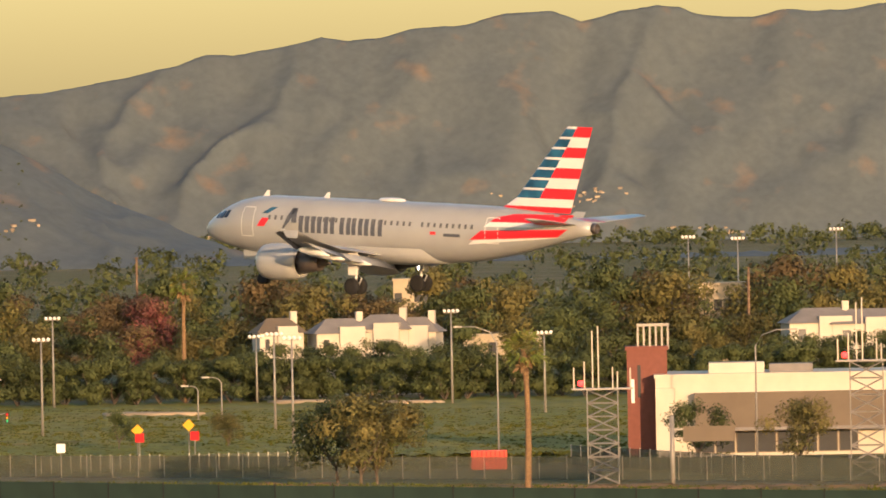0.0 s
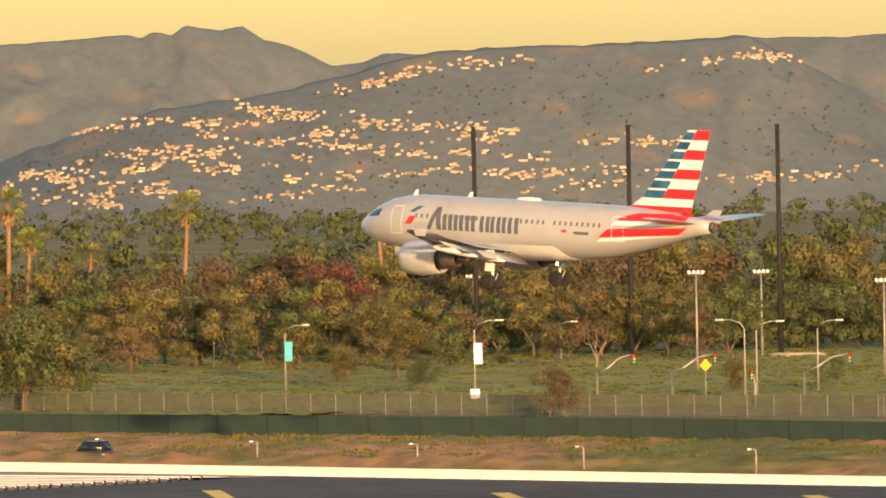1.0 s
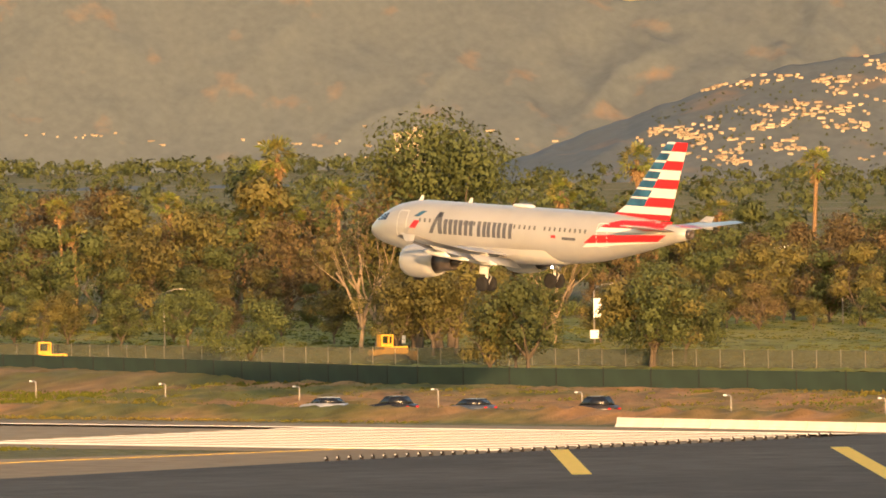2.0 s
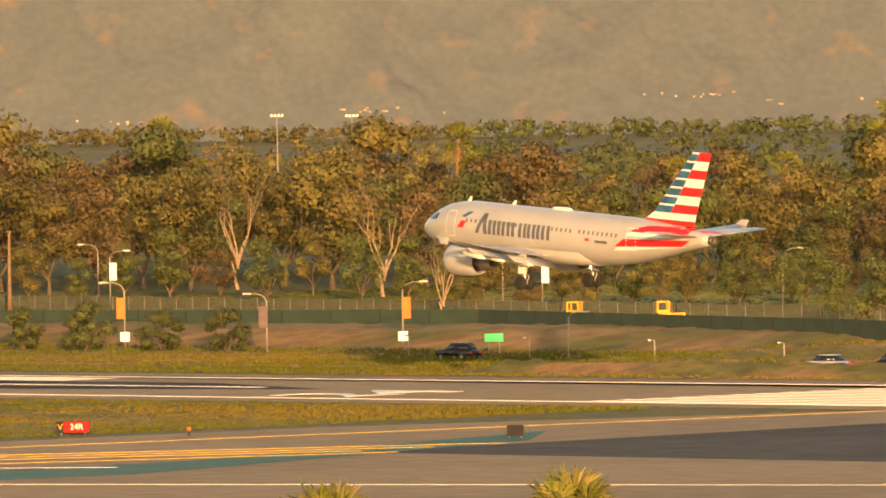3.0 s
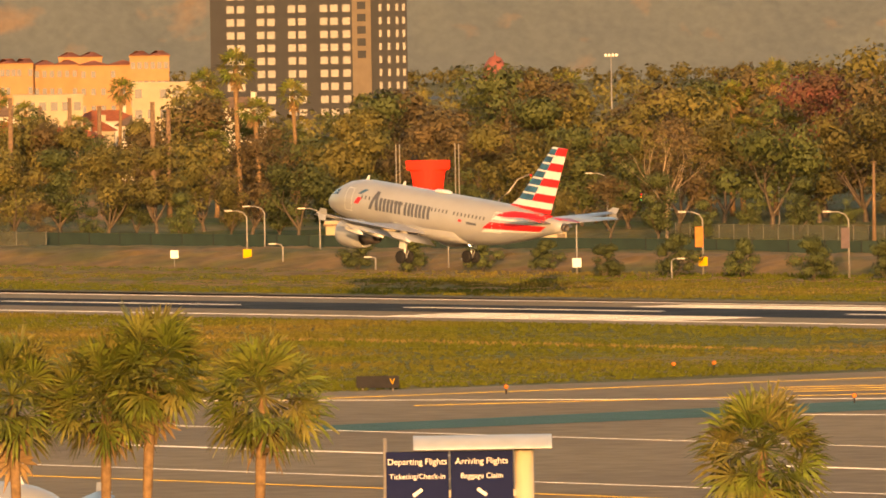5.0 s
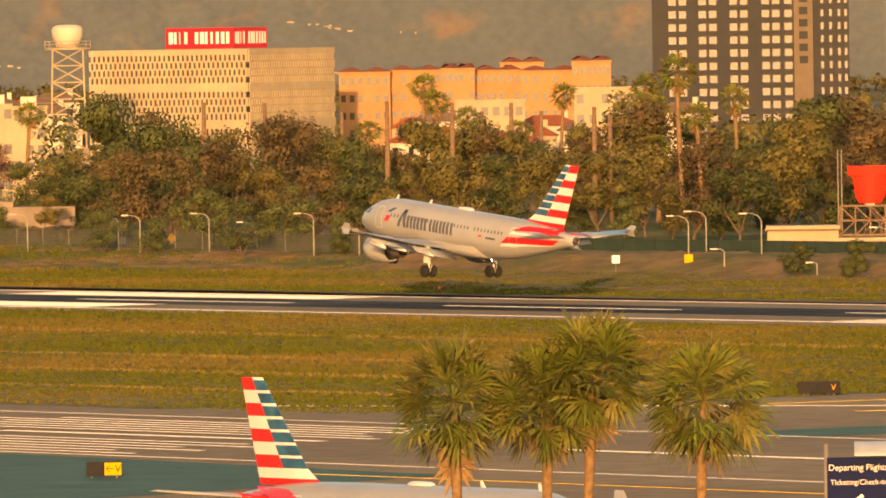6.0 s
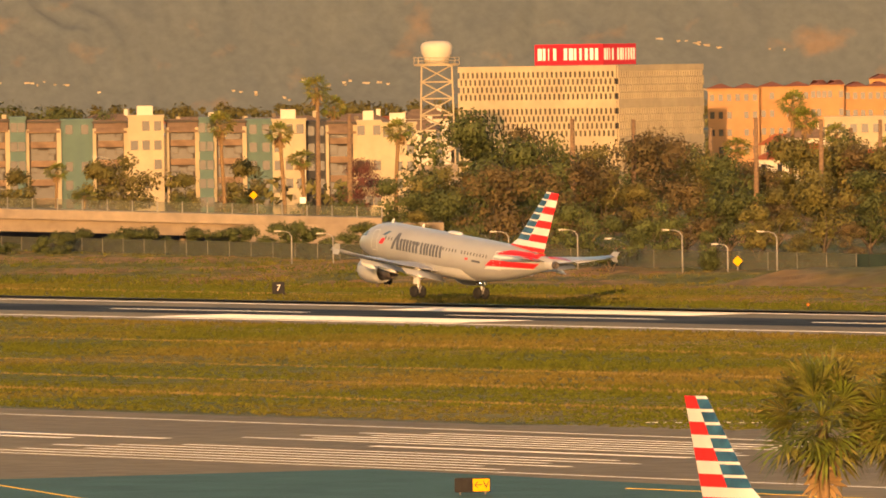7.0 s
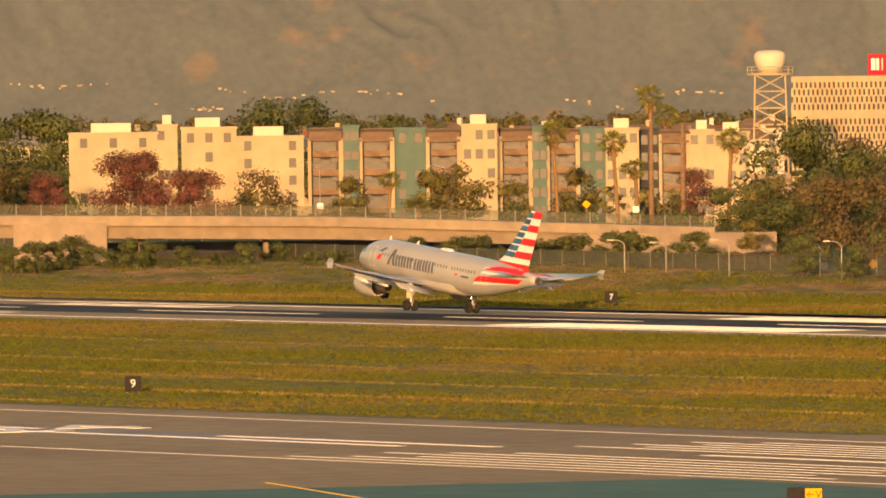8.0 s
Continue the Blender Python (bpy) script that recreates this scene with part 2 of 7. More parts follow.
# ---- mountains ----
RIDGE_FAR = [(30, 330), (33.6, 325), (34.25, 300), (34.44, 291), (34.73, 293), (34.9, 284), (35.04, 282), (35.2, 289), (35.26, 300), (35.39, 306), (35.59, 296), (35.77, 279), (35.92, 298), (36.16, 295), (36.36, 277), (36.62, 273), (36.79, 257), (36.96, 253), (37.09, 261), (37.22, 249), (37.54, 230), (37.68, 233), (37.82, 214), (38.17, 189), (38.52, 169), (38.74, 165), (39.35, 170), (39.9, 151), (40.45, 151), (40.75, 148), (41.05, 152), (41.16, 135), (41.31, 131), (41.4, 146), (41.55, 171), (41.65, 177), (41.77, 205), (41.88, 196), (42.06, 207), (42.12, 190), (42.23, 195), (42.28, 185), (42.34, 192), (42.62, 185), (43.0, 178), (43.3, 196), (43.7, 212), (44.5, 262), (46, 300), (48, 330), (66, 330)]
RIDGE_NEAR = [(30, -150), (37.3, -150), (38.2, -20), (38.6, 60), (39.2, 172), (39.8, 163), (40.2, 160), (40.75, 155), (41.1, 130), (41.6, 85), (42.2, 60), (42.7, 10), (43.2, -50), (44.0, -150), (66, -150)]


def along(table, a):
    for (a0, v0), (a1, v1) in zip(table, table[1:]):
        if a <= a1:
            k = (a - a0) / (a1 - a0)
            return v0 + (v1 - v0) * k
    return table[-1][1]


def hill_height(a, d):
    """Height of the hills at heading a and distance d; the ridges rise to known angles above eye level."""
    kf = min(max((d - 4550) / 100, 0), 1)
    kn = min(max((d - 3600) / 100, 0), 1)
    u, v = a * 1.25, (kf if d > 4200 else kn) * 1.25
    n = noise.fractal((u * 1.5, v * 1.5, 0.3), 0.9, 2.1, 3)
    # spurs and gullies that run obliquely down the slope
    w = u + 0.75 * v + 0.35 * n
    g = (0.5 - abs(noise.noise((w * 1.5, v * 0.6, 1.7)))) * 4 + (0.5 - abs(noise.noise(((u - 0.6 * v) * 3.4 + n, v * 1.6, 4.2)))) * 1.8
    fine = noise.fractal((u * 7, v * 7, 5.1), 0.7, 2.1, 4)
    zf = 26 + (along(RIDGE_FAR, a) + 2.5 * noise.fractal((a * 6, 0, 2.2), 0.8, 2.0, 4)) / 20000 * 4650
    zn = 26 + (along(RIDGE_NEAR, a) + 4 * noise.fractal((a * 7, 3, 2.2), 0.8, 2.0, 4)) / 20000 * 3700
    rough = g * (3.4 - 1.2 * min(max((a - 39.5) / 4, 0), 1)) + n * 2.5 + fine * 0.5
    far = zf * (0.75 * kf + 0.25 * kf ** 2) + rough * math.sin(math.pi * kf) ** 0.7
    near = zn * kn + rough * 0.35 * math.sin(math.pi * kn) ** 0.7 if d <= 3700 else zn - (d - 3700) * 0.5
    return max(far, near, 0)


def mountains():
    bm = bmesh.new()
    na = 1000
    ds = [3590] + [3600 + 2.5 * i for i in range(41)] + [3720, 3760, 3850, 4000, 4540] + [4550 + 1.25 * i for i in range(81)] + [4655, 4700]
    grid = []
    for d in ds:
        grid.append([bm.verts.new(spot(33 + 28 * i / na, d, hill_height(33 + 28 * i / na, min(d, 4650)) - 0.5 - max(0, d - 4650) * 0.35)) for i in range(na + 1)])
    for r0, r1 in zip(grid, grid[1:]):
        for i in range(na):
            bm.faces.new((r0[i], r1[i], r1[i + 1], r0[i + 1]))
    # olive scrub, its base colour pushed grey-blue to paint in distance haze
    m = mat("haze_tinted_chaparral", (0.090, 0.106, 0.108), 0.95, vary=0.10, scale=0.25, bump=0.12, bscale=0.5, second=(0.165, 0.125, 0.092), mix=0.68, mscale=0.05)
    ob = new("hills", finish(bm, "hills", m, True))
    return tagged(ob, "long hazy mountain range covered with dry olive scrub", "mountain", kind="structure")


mountains()
# ---- the landing airliner: nose towards +x, left side +y, z from the ground under its wheels ----
m_silver = mat("silver_grey_paint", (0.315, 0.315, 0.295), 0.32, vary=0.04, scale=0.7, spec=0.5, second=(0.295, 0.295, 0.275), mscale=0.25)
m_cream = mat("white_aircraft_paint", (0.62, 0.60, 0.55), 0.3, vary=0.04, scale=0.8, spec=0.5)
m_red = mat("red_aircraft_paint", (0.62, 0.02, 0.025), 0.35, vary=0.06, scale=0.8, spec=0.4)
m_blue = mat("teal_blue_aircraft_paint", (0.012, 0.065, 0.125), 0.35, vary=0.3, scale=0.9, spec=0.4, second=(0.02, 0.10, 0.17), mscale=0.8)
m_letter = mat("dark_slate_paint", (0.075, 0.08, 0.09), 0.4, vary=0.08, scale=1.0)
m_glass = mat("dark_cockpit_glass", (0.012, 0.014, 0.018), 0.2, vary=0.05, scale=1.0, spec=0.35)
m_metal = mat("bare_metal", (0.35, 0.34, 0.33), 0.35, 0.8, vary=0.15, scale=2.0)
m_hot = mat("burnt_metal", (0.12, 0.10, 0.085), 0.45, 0.6, vary=0.25, scale=2.0)
m_tyre = mat("black_rubber", (0.018, 0.017, 0.016), 0.85, vary=0.2, scale=3.0)
m_wing = mat("grey_wing_paint", (0.42, 0.43, 0.44), 0.38, vary=0.06, scale=0.6, spec=0.5, second=(0.36, 0.37, 0.38), mscale=0.4)
m_gap = mat("shadow_gap_grey", (0.10, 0.10, 0.10), 0.6, vary=0.1, scale=2.0)
m_lamp = glow("landing_light_lens", (1.0, 0.85, 0.6), 12.0)

FUS = [(0, 3.45, .04, .04), (.12, 3.46, .28, .30), (.4, 3.5, .56, .58), (.9, 3.58, .88, .88), (1.6, 3.69, 1.2, 1.2), (2.4, 3.81, 1.48, 1.5), (3.3, 3.91, 1.72, 1.76), (4.5, 3.97, 1.9, 1.95), (6, 4.0, 1.975, 2.07), (10, 4.0, 1.975, 2.07), (16, 4.0, 1.975, 2.07), (21.5, 4.0, 1.975, 2.07), (23.2, 4.06, 1.94, 2.0), (25, 4.18, 1.82, 1.86), (27, 4.36, 1.58, 1.62), (29, 4.53, 1.26, 1.3), (31, 4.68, .88, .9), (32.5, 4.76, .58, .6), (33.5, 4.79, .38, .4)]
TAIL_CUT = 17.5


def fus_at(s):
    for a, b in zip(FUS, FUS[1:]):
        if s <= b[0]:
            k = (s - a[0]) / (b[0] - a[0])
            return [a[i] + (b[i] - a[i]) * k for i in (1, 2, 3)]
    return list(FUS[-1][1:])


def skin(s, z, side, proud=0.012):
    """The point of the fuselage's skin at s aft of the nose and at height z."""
    zc, w, h = fus_at(s)
    u = max(-0.999, min(0.999, (z - zc) / h))
    c = math.sqrt(1 - u * u)
    return (TAIL_CUT - s, side * (w * c + proud * c), z + proud * u)


def decal(s0, s1, lo, hi, side, ns=6, nz=5, shift=0.0, proud=0.012):
    """A painted patch on the skin; lo and hi are heights or functions of s, shift slants its ends with height."""
    bm = bmesh.new()
    f = lambda v, s: v(s) if callable(v) else v
    g = []
    for i in range(ns + 1):
        col = []
        for j in range(nz + 1):
            k = j / nz
            s = s0 + (s1 - s0) * i / ns
            z = f(lo, s) + (f(hi, s) - f(lo, s)) * k
            col.append(bm.verts.new(skin(s + shift * (k - 0.5), z, side, proud)))
        g.append(col)
    for a, b in zip(g, g[1:]):
        for j in range(nz):
            q = (a[j], b[j], b[j + 1], a[j + 1])
            bm.faces.new(q if side < 0 else q[::-1])
    return bm


def airfoil(chord, thick, n=9):
    """Closed section, x aft from the leading edge."""
    up, lo = [], []
    for i in range(n):
        x = (1 - math.cos(math.pi * i / (n - 1))) / 2
        y = 5 * thick * (0.2969 * math.sqrt(x) - 0.126 * x - 0.3516 * x ** 2 + 0.2843 * x ** 3 - 0.1015 * x ** 4)
        up.append((x * chord, (y + 0.015 * math.sin(math.pi * x)) * chord))
        lo.append((x * chord, (-y * 0.8 + 0.015 * math.sin(math.pi * x)) * chord))
    return up + lo[-2:0:-1]


def surface(sections):
    """Wing-like body from (span y, leading edge s, z, chord, thickness, twist degrees)."""
    bm = bmesh.new()
    loops = []
    for y, s, z, c, t, tw in sections:
        r = radians(tw)
        loops.append([(TAIL_CUT - s - (x * math.cos(r) + q * math.sin(r)), y, z + q * math.cos(r) - x * math.sin(r)) for x, q in airfoil(c, t)])
    rings(bm, loops)
    bmesh.ops.recalc_face_normals(bm, faces=bm.faces)
    return bm


def fin_mesh(k=1.0):
    """The fin with its painted stripes: each stripe is a band of faces."""
    z0, z1 = 5.75, 11.76
    z = 6.72
    n = 7
    blue = (z1 - z) / n
    rows = [(z0, 6.15, 1, 1), (6.15, 6.72, 2, 2)]
    for i in range(n):
        a = z + blue * i
        red = 1 if i % 2 == 0 else 2
        rows.append((a, a + blue * 0.78, 0, red))
        rows.append((a + blue * 0.78, a + blue, 2, red))
    bm = bmesh.new()
    fr = [0, .015, .05, .12, .25, .43, .6, .8, 1.0]

    def pt(q, f, side):
        u = (q - z0) / (z1 - z0)
        le = 26.1 + (31.15 - 26.1) * u - (0.9 * max(0, 0.12 - u) / 0.12)
        te = 31.5 + (33.25 - 31.5) * u
        th = 0.30 * (1 - 0.55 * u) * math.sqrt(max(f, 0)) * (1 - f) * 1.9
        return (TAIL_CUT - (le + (te - le) * f), side * th, q)
    for side in (1, -1):
        for a, b, left, right in rows:
            lo = [bm.verts.new(pt(a, f, side)) for f in fr]
            hi = [bm.verts.new(pt(b, f, side)) for f in fr]
            for j in range(len(fr) - 1):
                q = (lo[j], lo[j + 1], hi[j + 1], hi[j])
                fc = bm.faces.new(q if side > 0 else q[::-1])
                fc.material_index = left if fr[j] < 0.42 else right
    top = [bm.verts.new(pt(z1, f, 1)) for f in fr] + [bm.verts.new(pt(z1, f, -1)) for f in fr[-2:0:-1]]
    bm.faces.new(top[::-1]).material_index = 0
    bmesh.ops.remove_doubles(bm, verts=bm.verts, dist=0.0005)
    bmesh.ops.recalc_face_normals(bm, faces=bm.faces)
    return bm


def wheel(bm, at, r, w):
    x, y, z = at
    lathe(bm, [(-w / 2, r * 0.5), (-w / 2, r * 0.86), (-w * 0.32, r * 0.98), (0, r), (w * 0.32, r * 0.98), (w / 2, r * 0.86), (w / 2, r * 0.5)], "y", 22, (x, y, z))


def fuselage_mesh():
    bm = bmesh.new()
    loops = []
    n = 40
    for s, zc, w, h in FUS:
        loops.append([(TAIL_CUT - s, w * math.cos(2 * math.pi * k / n), zc + h * math.sin(2 * math.pi * k / n)) for k in range(n)])
    rings(bm, loops)
    bmesh.ops.recalc_face_normals(bm, faces=bm.faces)
    return bm


def airliner():
    jet = thing("jet_airliner", None, "silver-grey twin-engine airliner landing with red, white and blue striped tail", "airliner")
    fus = part("fuselage", fuselage_mesh(), m_silver, jet, smooth=True)
    # exhaust of the tail cone
    bm = bmesh.new()
    lathe(bm, [(-16.0, .40), (-16.28, .36), (-16.34, .30), (-16.2, .22)], "x", 18, (0, 0, 4.8))
    part("tail_exhaust", bm, m_hot, fus, "dark metal exhaust ring", True)
    # belly fairing
    bm = bmesh.new()
    loops = []
    for s, w, b in ((9.6, .3, 1.95), (10.6, 1.5, 1.82), (12, 2.15, 1.7), (15, 2.3, 1.64), (18, 2.25, 1.66), (20.2, 1.6, 1.78), (21.8, .4, 1.94)):
        loops.append([(TAIL_CUT - s, w * math.cos(math.pi * k / 14), 2.9 - (2.9 - b) * abs(math.sin(math.pi * k / 14)) ** 0.7) for k in range(15)])
    rings(bm, loops, True, False)
    part("belly_fairing", bm, m_silver, fus, smooth=True)
    fin = part("tail_fin", fin_mesh(), [m_blue, m_red, m_cream], jet, "red, white and blue striped fin")
    # aft fuselage paint
    for side in (1, -1):
        part("paint_band", decal(26.0, 31.6, lambda s: 5.0 + (s - 26.0) * 0.012, lambda s: 5.58 + (s - 26.0) * 0.012 if s > 27.2 else 5.3 + (s - 26.0) * 0.23, side, 14, 4, 0.4), m_red, fus, "red paint band")
        part("paint_band", decal(25.6, 31.5, lambda s: 4.66 + (s - 25.6) * 0.02, lambda s: 4.99 + (s - 25.6) * 0.012, side, 14, 4, 0.4, 0.010), m_cream, fus, "white paint band")
        part("paint_band", decal(24.75, 31.4, lambda s: 3.72 + (s - 24.75) * 0.06, lambda s: 4.38 + (s - 24.75) * 0.045, side, 16, 5, 0.9), m_red, fus, "red paint band")
        part("paint_band", decal(24.35, 31.2, lambda s: 3.38 + (s - 24.35) * 0.10, lambda s: 3.7 + (s - 24.35) * 0.065, side, 16, 4, 0.5, 0.010), m_cream, fus, "white paint band")
        # plain bars stand for the airline's name
        def bar(s0, s1, z0, z1, m=m_letter, shift=0.0, name="name_bar"):
            part(name, decal(s0, s1, z0, z1, side, 2, 4, shift), m, fus)
        k = side
        flip = (lambda a, b: (a, b)) if side > 0 else (lambda a, b: (24.0 - b, 24.0 - a))
        low, mid, tall = 3.72, 4.72, 5.22
        strokes = [(6.72, 7.02, low, tall, 0.75), (7.2, 7.55, low, tall, -0.25)]
        for x0, count, step in ((7.85, 3, .52), (9.4, 2, .57), (10.5, 1, .5), (11.3, 1, .5), (11.85, 2, .45), (12.85, 2, .5), (13.9, 2, .6)):
            strokes += [(x0 + i * step, x0 + i * step + .27, low, mid, 0) for i in range(count)]
        for a, b, z0, z1, sl in strokes:
            s0, s1 = flip(a * 1.04 + 1.35, b * 1.04 + 1.43)
            bar(s0, s1, z0 - .08, z1 + .08, m_letter, sl * k)
        s0, s1 = flip(6.5, 7.05)
        bar(s0, s1, 4.85, 5.3, m_blue, 0.7 * k, "emblem")
        s0, s1 = flip(6.05, 6.7)
        bar(s0, s1, 3.95, 4.55, m_red, 0.45 * k, "emblem")
        bar(22.1, 23.5, 3.85, 4.06, m_letter, 0, "registration_bar")
        bar(20.95, 21.45, 3.95, 4.16, m_red, 0, "flag_bar")
        # doors: outline strips
        for d0, d1, z0, z1 in ((4.45, 5.45, 3.25, 5.2), (25.55, 26.5, 3.55, 5.25)):
            dr = part("cabin_door", decal(d0, d1, z0, z1, side, 3, 6, 0, 0.005), m_silver, fus, "cabin door with pale outline")
            for q in ((d0 - 0.05, d0, z0, z1), (d1, d1 + 0.05, z0, z1), (d0, d1, z0 - 0.05, z0), (d0, d1, z1, z1 + 0.05)):
                part("door_outline", decal(*q, side, 1, 5, 0, 0.018), m_cream, dr)
        # cabin windows
        wm = finish(decal(12.0, 12.2, 4.45, 4.75, side, 1, 3, 0, 0.016), "cabin_window", m_gap)
        for i in range(34):
            s = 6.9 + i * 0.533
            if i in (15, 16, 24):
                continue
            w = part("cabin_window", wm, None, fus)
            w.location.x = 12.1 - s
        # cockpit panes
        for a, b, z0, z1, sl in ((1.55, 1.95, 4.3, 4.7, -0.25), (2.02, 2.5, 4.34, 4.85, -0.2), (2.58, 3.0, 4.4, 4.92, -0.25)):
            part("cockpit_window", decal(a, b, z0, z1, side, 3, 3, -sl, 0.015), m_glass, fus)
    # roof aerials and the satellite dome
    for s, h in ((5.1, .42), (10.4, .36)):
        bm = bmesh.new()
        z = fus_at(s)[0] + fus_at(s)[2]
        rings(bm, [[(TAIL_CUT - s - x * 0.45 + 0.0, y * 0.05, z - 0.03) for x, y in ((-.5, 0), (0, 1), (.7, 0), (0, -1))], [(TAIL_CUT - s - 0.22 - x * 0.2, y * 0.02, z + h) for x, y in ((-.5, 0), (0, 1), (.7, 0), (0, -1))]])
        part("aerial", bm, m_cream, fus)
    bm = bmesh.new()
    rings(bm, [[(TAIL_CUT - 16.2 + 1.15 * c * math.cos(t), 0.5 * c * math.sin(t), 6.03 + 0.24 * h) for t in [2 * math.pi * k / 20 for k in range(20)]] for c, h in ((1, 0), (.95, .55), (.75, .9), (.4, 1.0))])
    part("satellite_dome", bm, m_cream, fus, smooth=True)
    for side in (1, -1):
        # wing: root, kink, tip, with the flaps and slats out
        wing = part("wing", surface([(side * 1.0, 10.3, 2.35, 6.6, .12, 1), (side * 2.0, 10.9, 2.42, 6.0, .12, 1), (side * 6.4, 13.15, 2.86, 3.5, .11, 0), (side * 12, 16.3, 3.68, 2.35, .10, -1), (side * 16.6, 19.05, 4.55, 1.4, .09, -1.5)]), m_wing, jet, smooth=True)
        part("flap", surface([(side * 2.1, 16.55, 2.12, 1.75, .10, 24), (side * 6.3, 16.35, 2.58, 1.2, .10, 24)]), m_silver, wing, "lowered flap", True)
        part("flap", surface([(side * 6.5, 16.4, 2.62, 1.15, .10, 24), (side * 12.8, 18.45, 3.55, 0.8, .10, 24)]), m_silver, wing, "lowered flap", True)
        # shade ahead of the flaps, put in as dark grey bodies
        for y0, s0, z0, c0, y1, s1, z1, c1 in ((2.1, 15.6, 2.12, 1.5, 6.3, 15.75, 2.6, .9), (6.5, 15.8, 2.63, .85, 12.8, 18.0, 3.56, .6)):
            part("flap_cove", surface([(side * y0, s0, z0, c0, .10, 6), (side * y1, s1, z1, c1, .10, 6)]), m_gap, wing, "dark strip for the shade ahead of the flap", True)
        # likewise dark bodies for the shade in the slots behind the slats
        part("slat_gap", surface([(side * 2.4, 11.0, 2.28, .75, .22, -6), (side * 5.0, 12.35, 2.6, .65, .22, -6)]), m_gap, wing, "dark strip for the shade behind the slat", True)
        part("slat_gap", surface([(side * 6.6, 13.15, 2.76, .62, .22, -6), (side * 16.2, 18.7, 4.36, .42, .22, -6)]), m_gap, wing, "dark strip for the shade behind the slat", True)
        part("aileron", surface([(side * 13.0, 18.55, 3.78, .55, .10, 8), (side * 16.2, 19.5, 4.4, .4, .10, 8)]), m_wing, wing, "", True)
        for y0, s0, z0, y1, s1, z1 in ((2.6, 10.7, 2.22, 5.0, 12.0, 2.5), (6.7, 12.9, 2.68, 16.3, 18.4, 4.3)):
            part("slat", surface([(side * y0, s0, z0, .62, .2, -22), (side * y1, s1, z1, .42, .2, -22)]), m_metal, wing, "extended bright slat", True)
        for y, s, z, l in ((4.9, 14.2, 2.3, 3.9), (8.2, 14.9, 2.75, 3.4), (11.4, 16.6, 3.15, 2.8)):
            bm = bmesh.new()
            loops = []
            for k, r in ((0, .03), (.15, .2), (.4, .3), (.7, .26), (1, .04)):
                c = Vector((TAIL_CUT - s - k * l, side * y, z - 0.1 - 0.6 * max(0, k - 0.5) - 0.1))
                loops.append([c + Vector((0, r * 0.7 * math.cos(2 * math.pi * i / 10), r * math.sin(2 * math.pi * i / 10))) for i in range(10)])
            rings(bm, loops)
            part("flap_track_fairing", bm, m_cream, wing, "", True)
        for q, (z0, z1, sh) in enumerate(((4.55, 5.08, .45), (4.55, 4.05, .35))):
            bm = bmesh.new()
            rings(bm, [[(TAIL_CUT - 19.2, side * 16.56, z0), (TAIL_CUT - 19.8, side * 16.64, z0), (TAIL_CUT - 20.6, side * 16.6, z0), (TAIL_CUT - 19.8, side * 16.54, z0)], [(TAIL_CUT - 19.4 - sh, side * 16.75, z1), (TAIL_CUT - 20.0 - sh * .6, side * 16.8, z1), (TAIL_CUT - 20.3 - sh, side * 16.77, z1), (TAIL_CUT - 20.0 - sh * .6, side * 16.74, z1)]])
            part("wingtip_fence", bm, m_silver, wing)
        # engine
        eng = part("engine_cowl", finish_engine(side), [m_silver, m_hot, m_metal], jet, "rounded grey engine cowl", True)
        bm = bmesh.new()
        lathe(bm, [(-2.3, .88), (-3.4, .68), (-4.2, .56), (-4.25, .48), (-3.8, .45)], "x", 24, (TAIL_CUT - 10.15, side * 5.75, 1.8))
        lathe(bm, [(-3.8, .36), (-4.5, .26), (-5.1, .06)], "x", 16, (TAIL_CUT - 10.15, side * 5.75, 1.8))
        part("nozzle", bm, m_hot, eng, "dark burnt exhaust nozzle", True)
        bm = bmesh.new()
        lathe(bm, [(-.75, 1.02), (-.8, .3), (-.45, .18), (-.2, .03)], "x", 24, (TAIL_CUT - 9.5, side * 5.75, 1.75))
        part("fan", bm, m_gap, eng, "", True)
        bm = bmesh.new()
        rings(bm, [[(TAIL_CUT - 10.8, side * 5.75 + w, 2.6), (TAIL_CUT - 15.0, side * 5.75 + w, 2.25), (TAIL_CUT - 15.0, side * 5.75 + w, 2.7), (TAIL_CUT - 11.6, side * 5.75 + w, 3.1)] for w in (-.18, .18)])
        part("pylon", bm, m_silver, eng)
        # tailplane
        tp = part("tailplane", surface([(side * .5, 28.8, 5.0, 3.7, .10, 0), (side * 6.2, 32.1, 5.55, 1.45, .09, 0)]), m_silver, jet, "", True)
        # red paint at the tailplane's root
        part("root_paint", surface([(side * 1.02, 29.05, 5.05, 3.45, .108, 0), (side * 2.4, 29.88, 5.19, 2.95, .106, 0)]), m_red, tp, "red paint at the root", True)
        # main gear, hanging
        leg = bmesh.new()
        gx, gy = TAIL_CUT - 16.0, side * 3.8
        tube(leg, [(gx, gy, 2.4), (gx, gy, 1.1)], .16, 12)
        tube(leg, [(gx, gy, 1.2), (gx, gy, 0.18)], .10, 12)
        tube(leg, [(gx, gy + .62, .2), (gx, gy - .62, .2)], .09, 10)
        tube(leg, [(gx, gy, 1.3), (gx, gy - side * 1.5, 2.3)], .08, 8)
        tube(leg, [(gx - .1, gy, 1.1), (gx - .5, gy, .75), (gx - .1, gy, 0.0)], .05, 6)
        gear = part("main_gear", leg, m_cream, jet, "white landing gear leg", True)
        for dy in (-.46, .46):
            bm = bmesh.new()
            wheel(bm, (gx, gy + dy, .2), .585, .42)
            tyre = part("tyre", bm, m_tyre, gear, "", True)
            bm = bmesh.new()
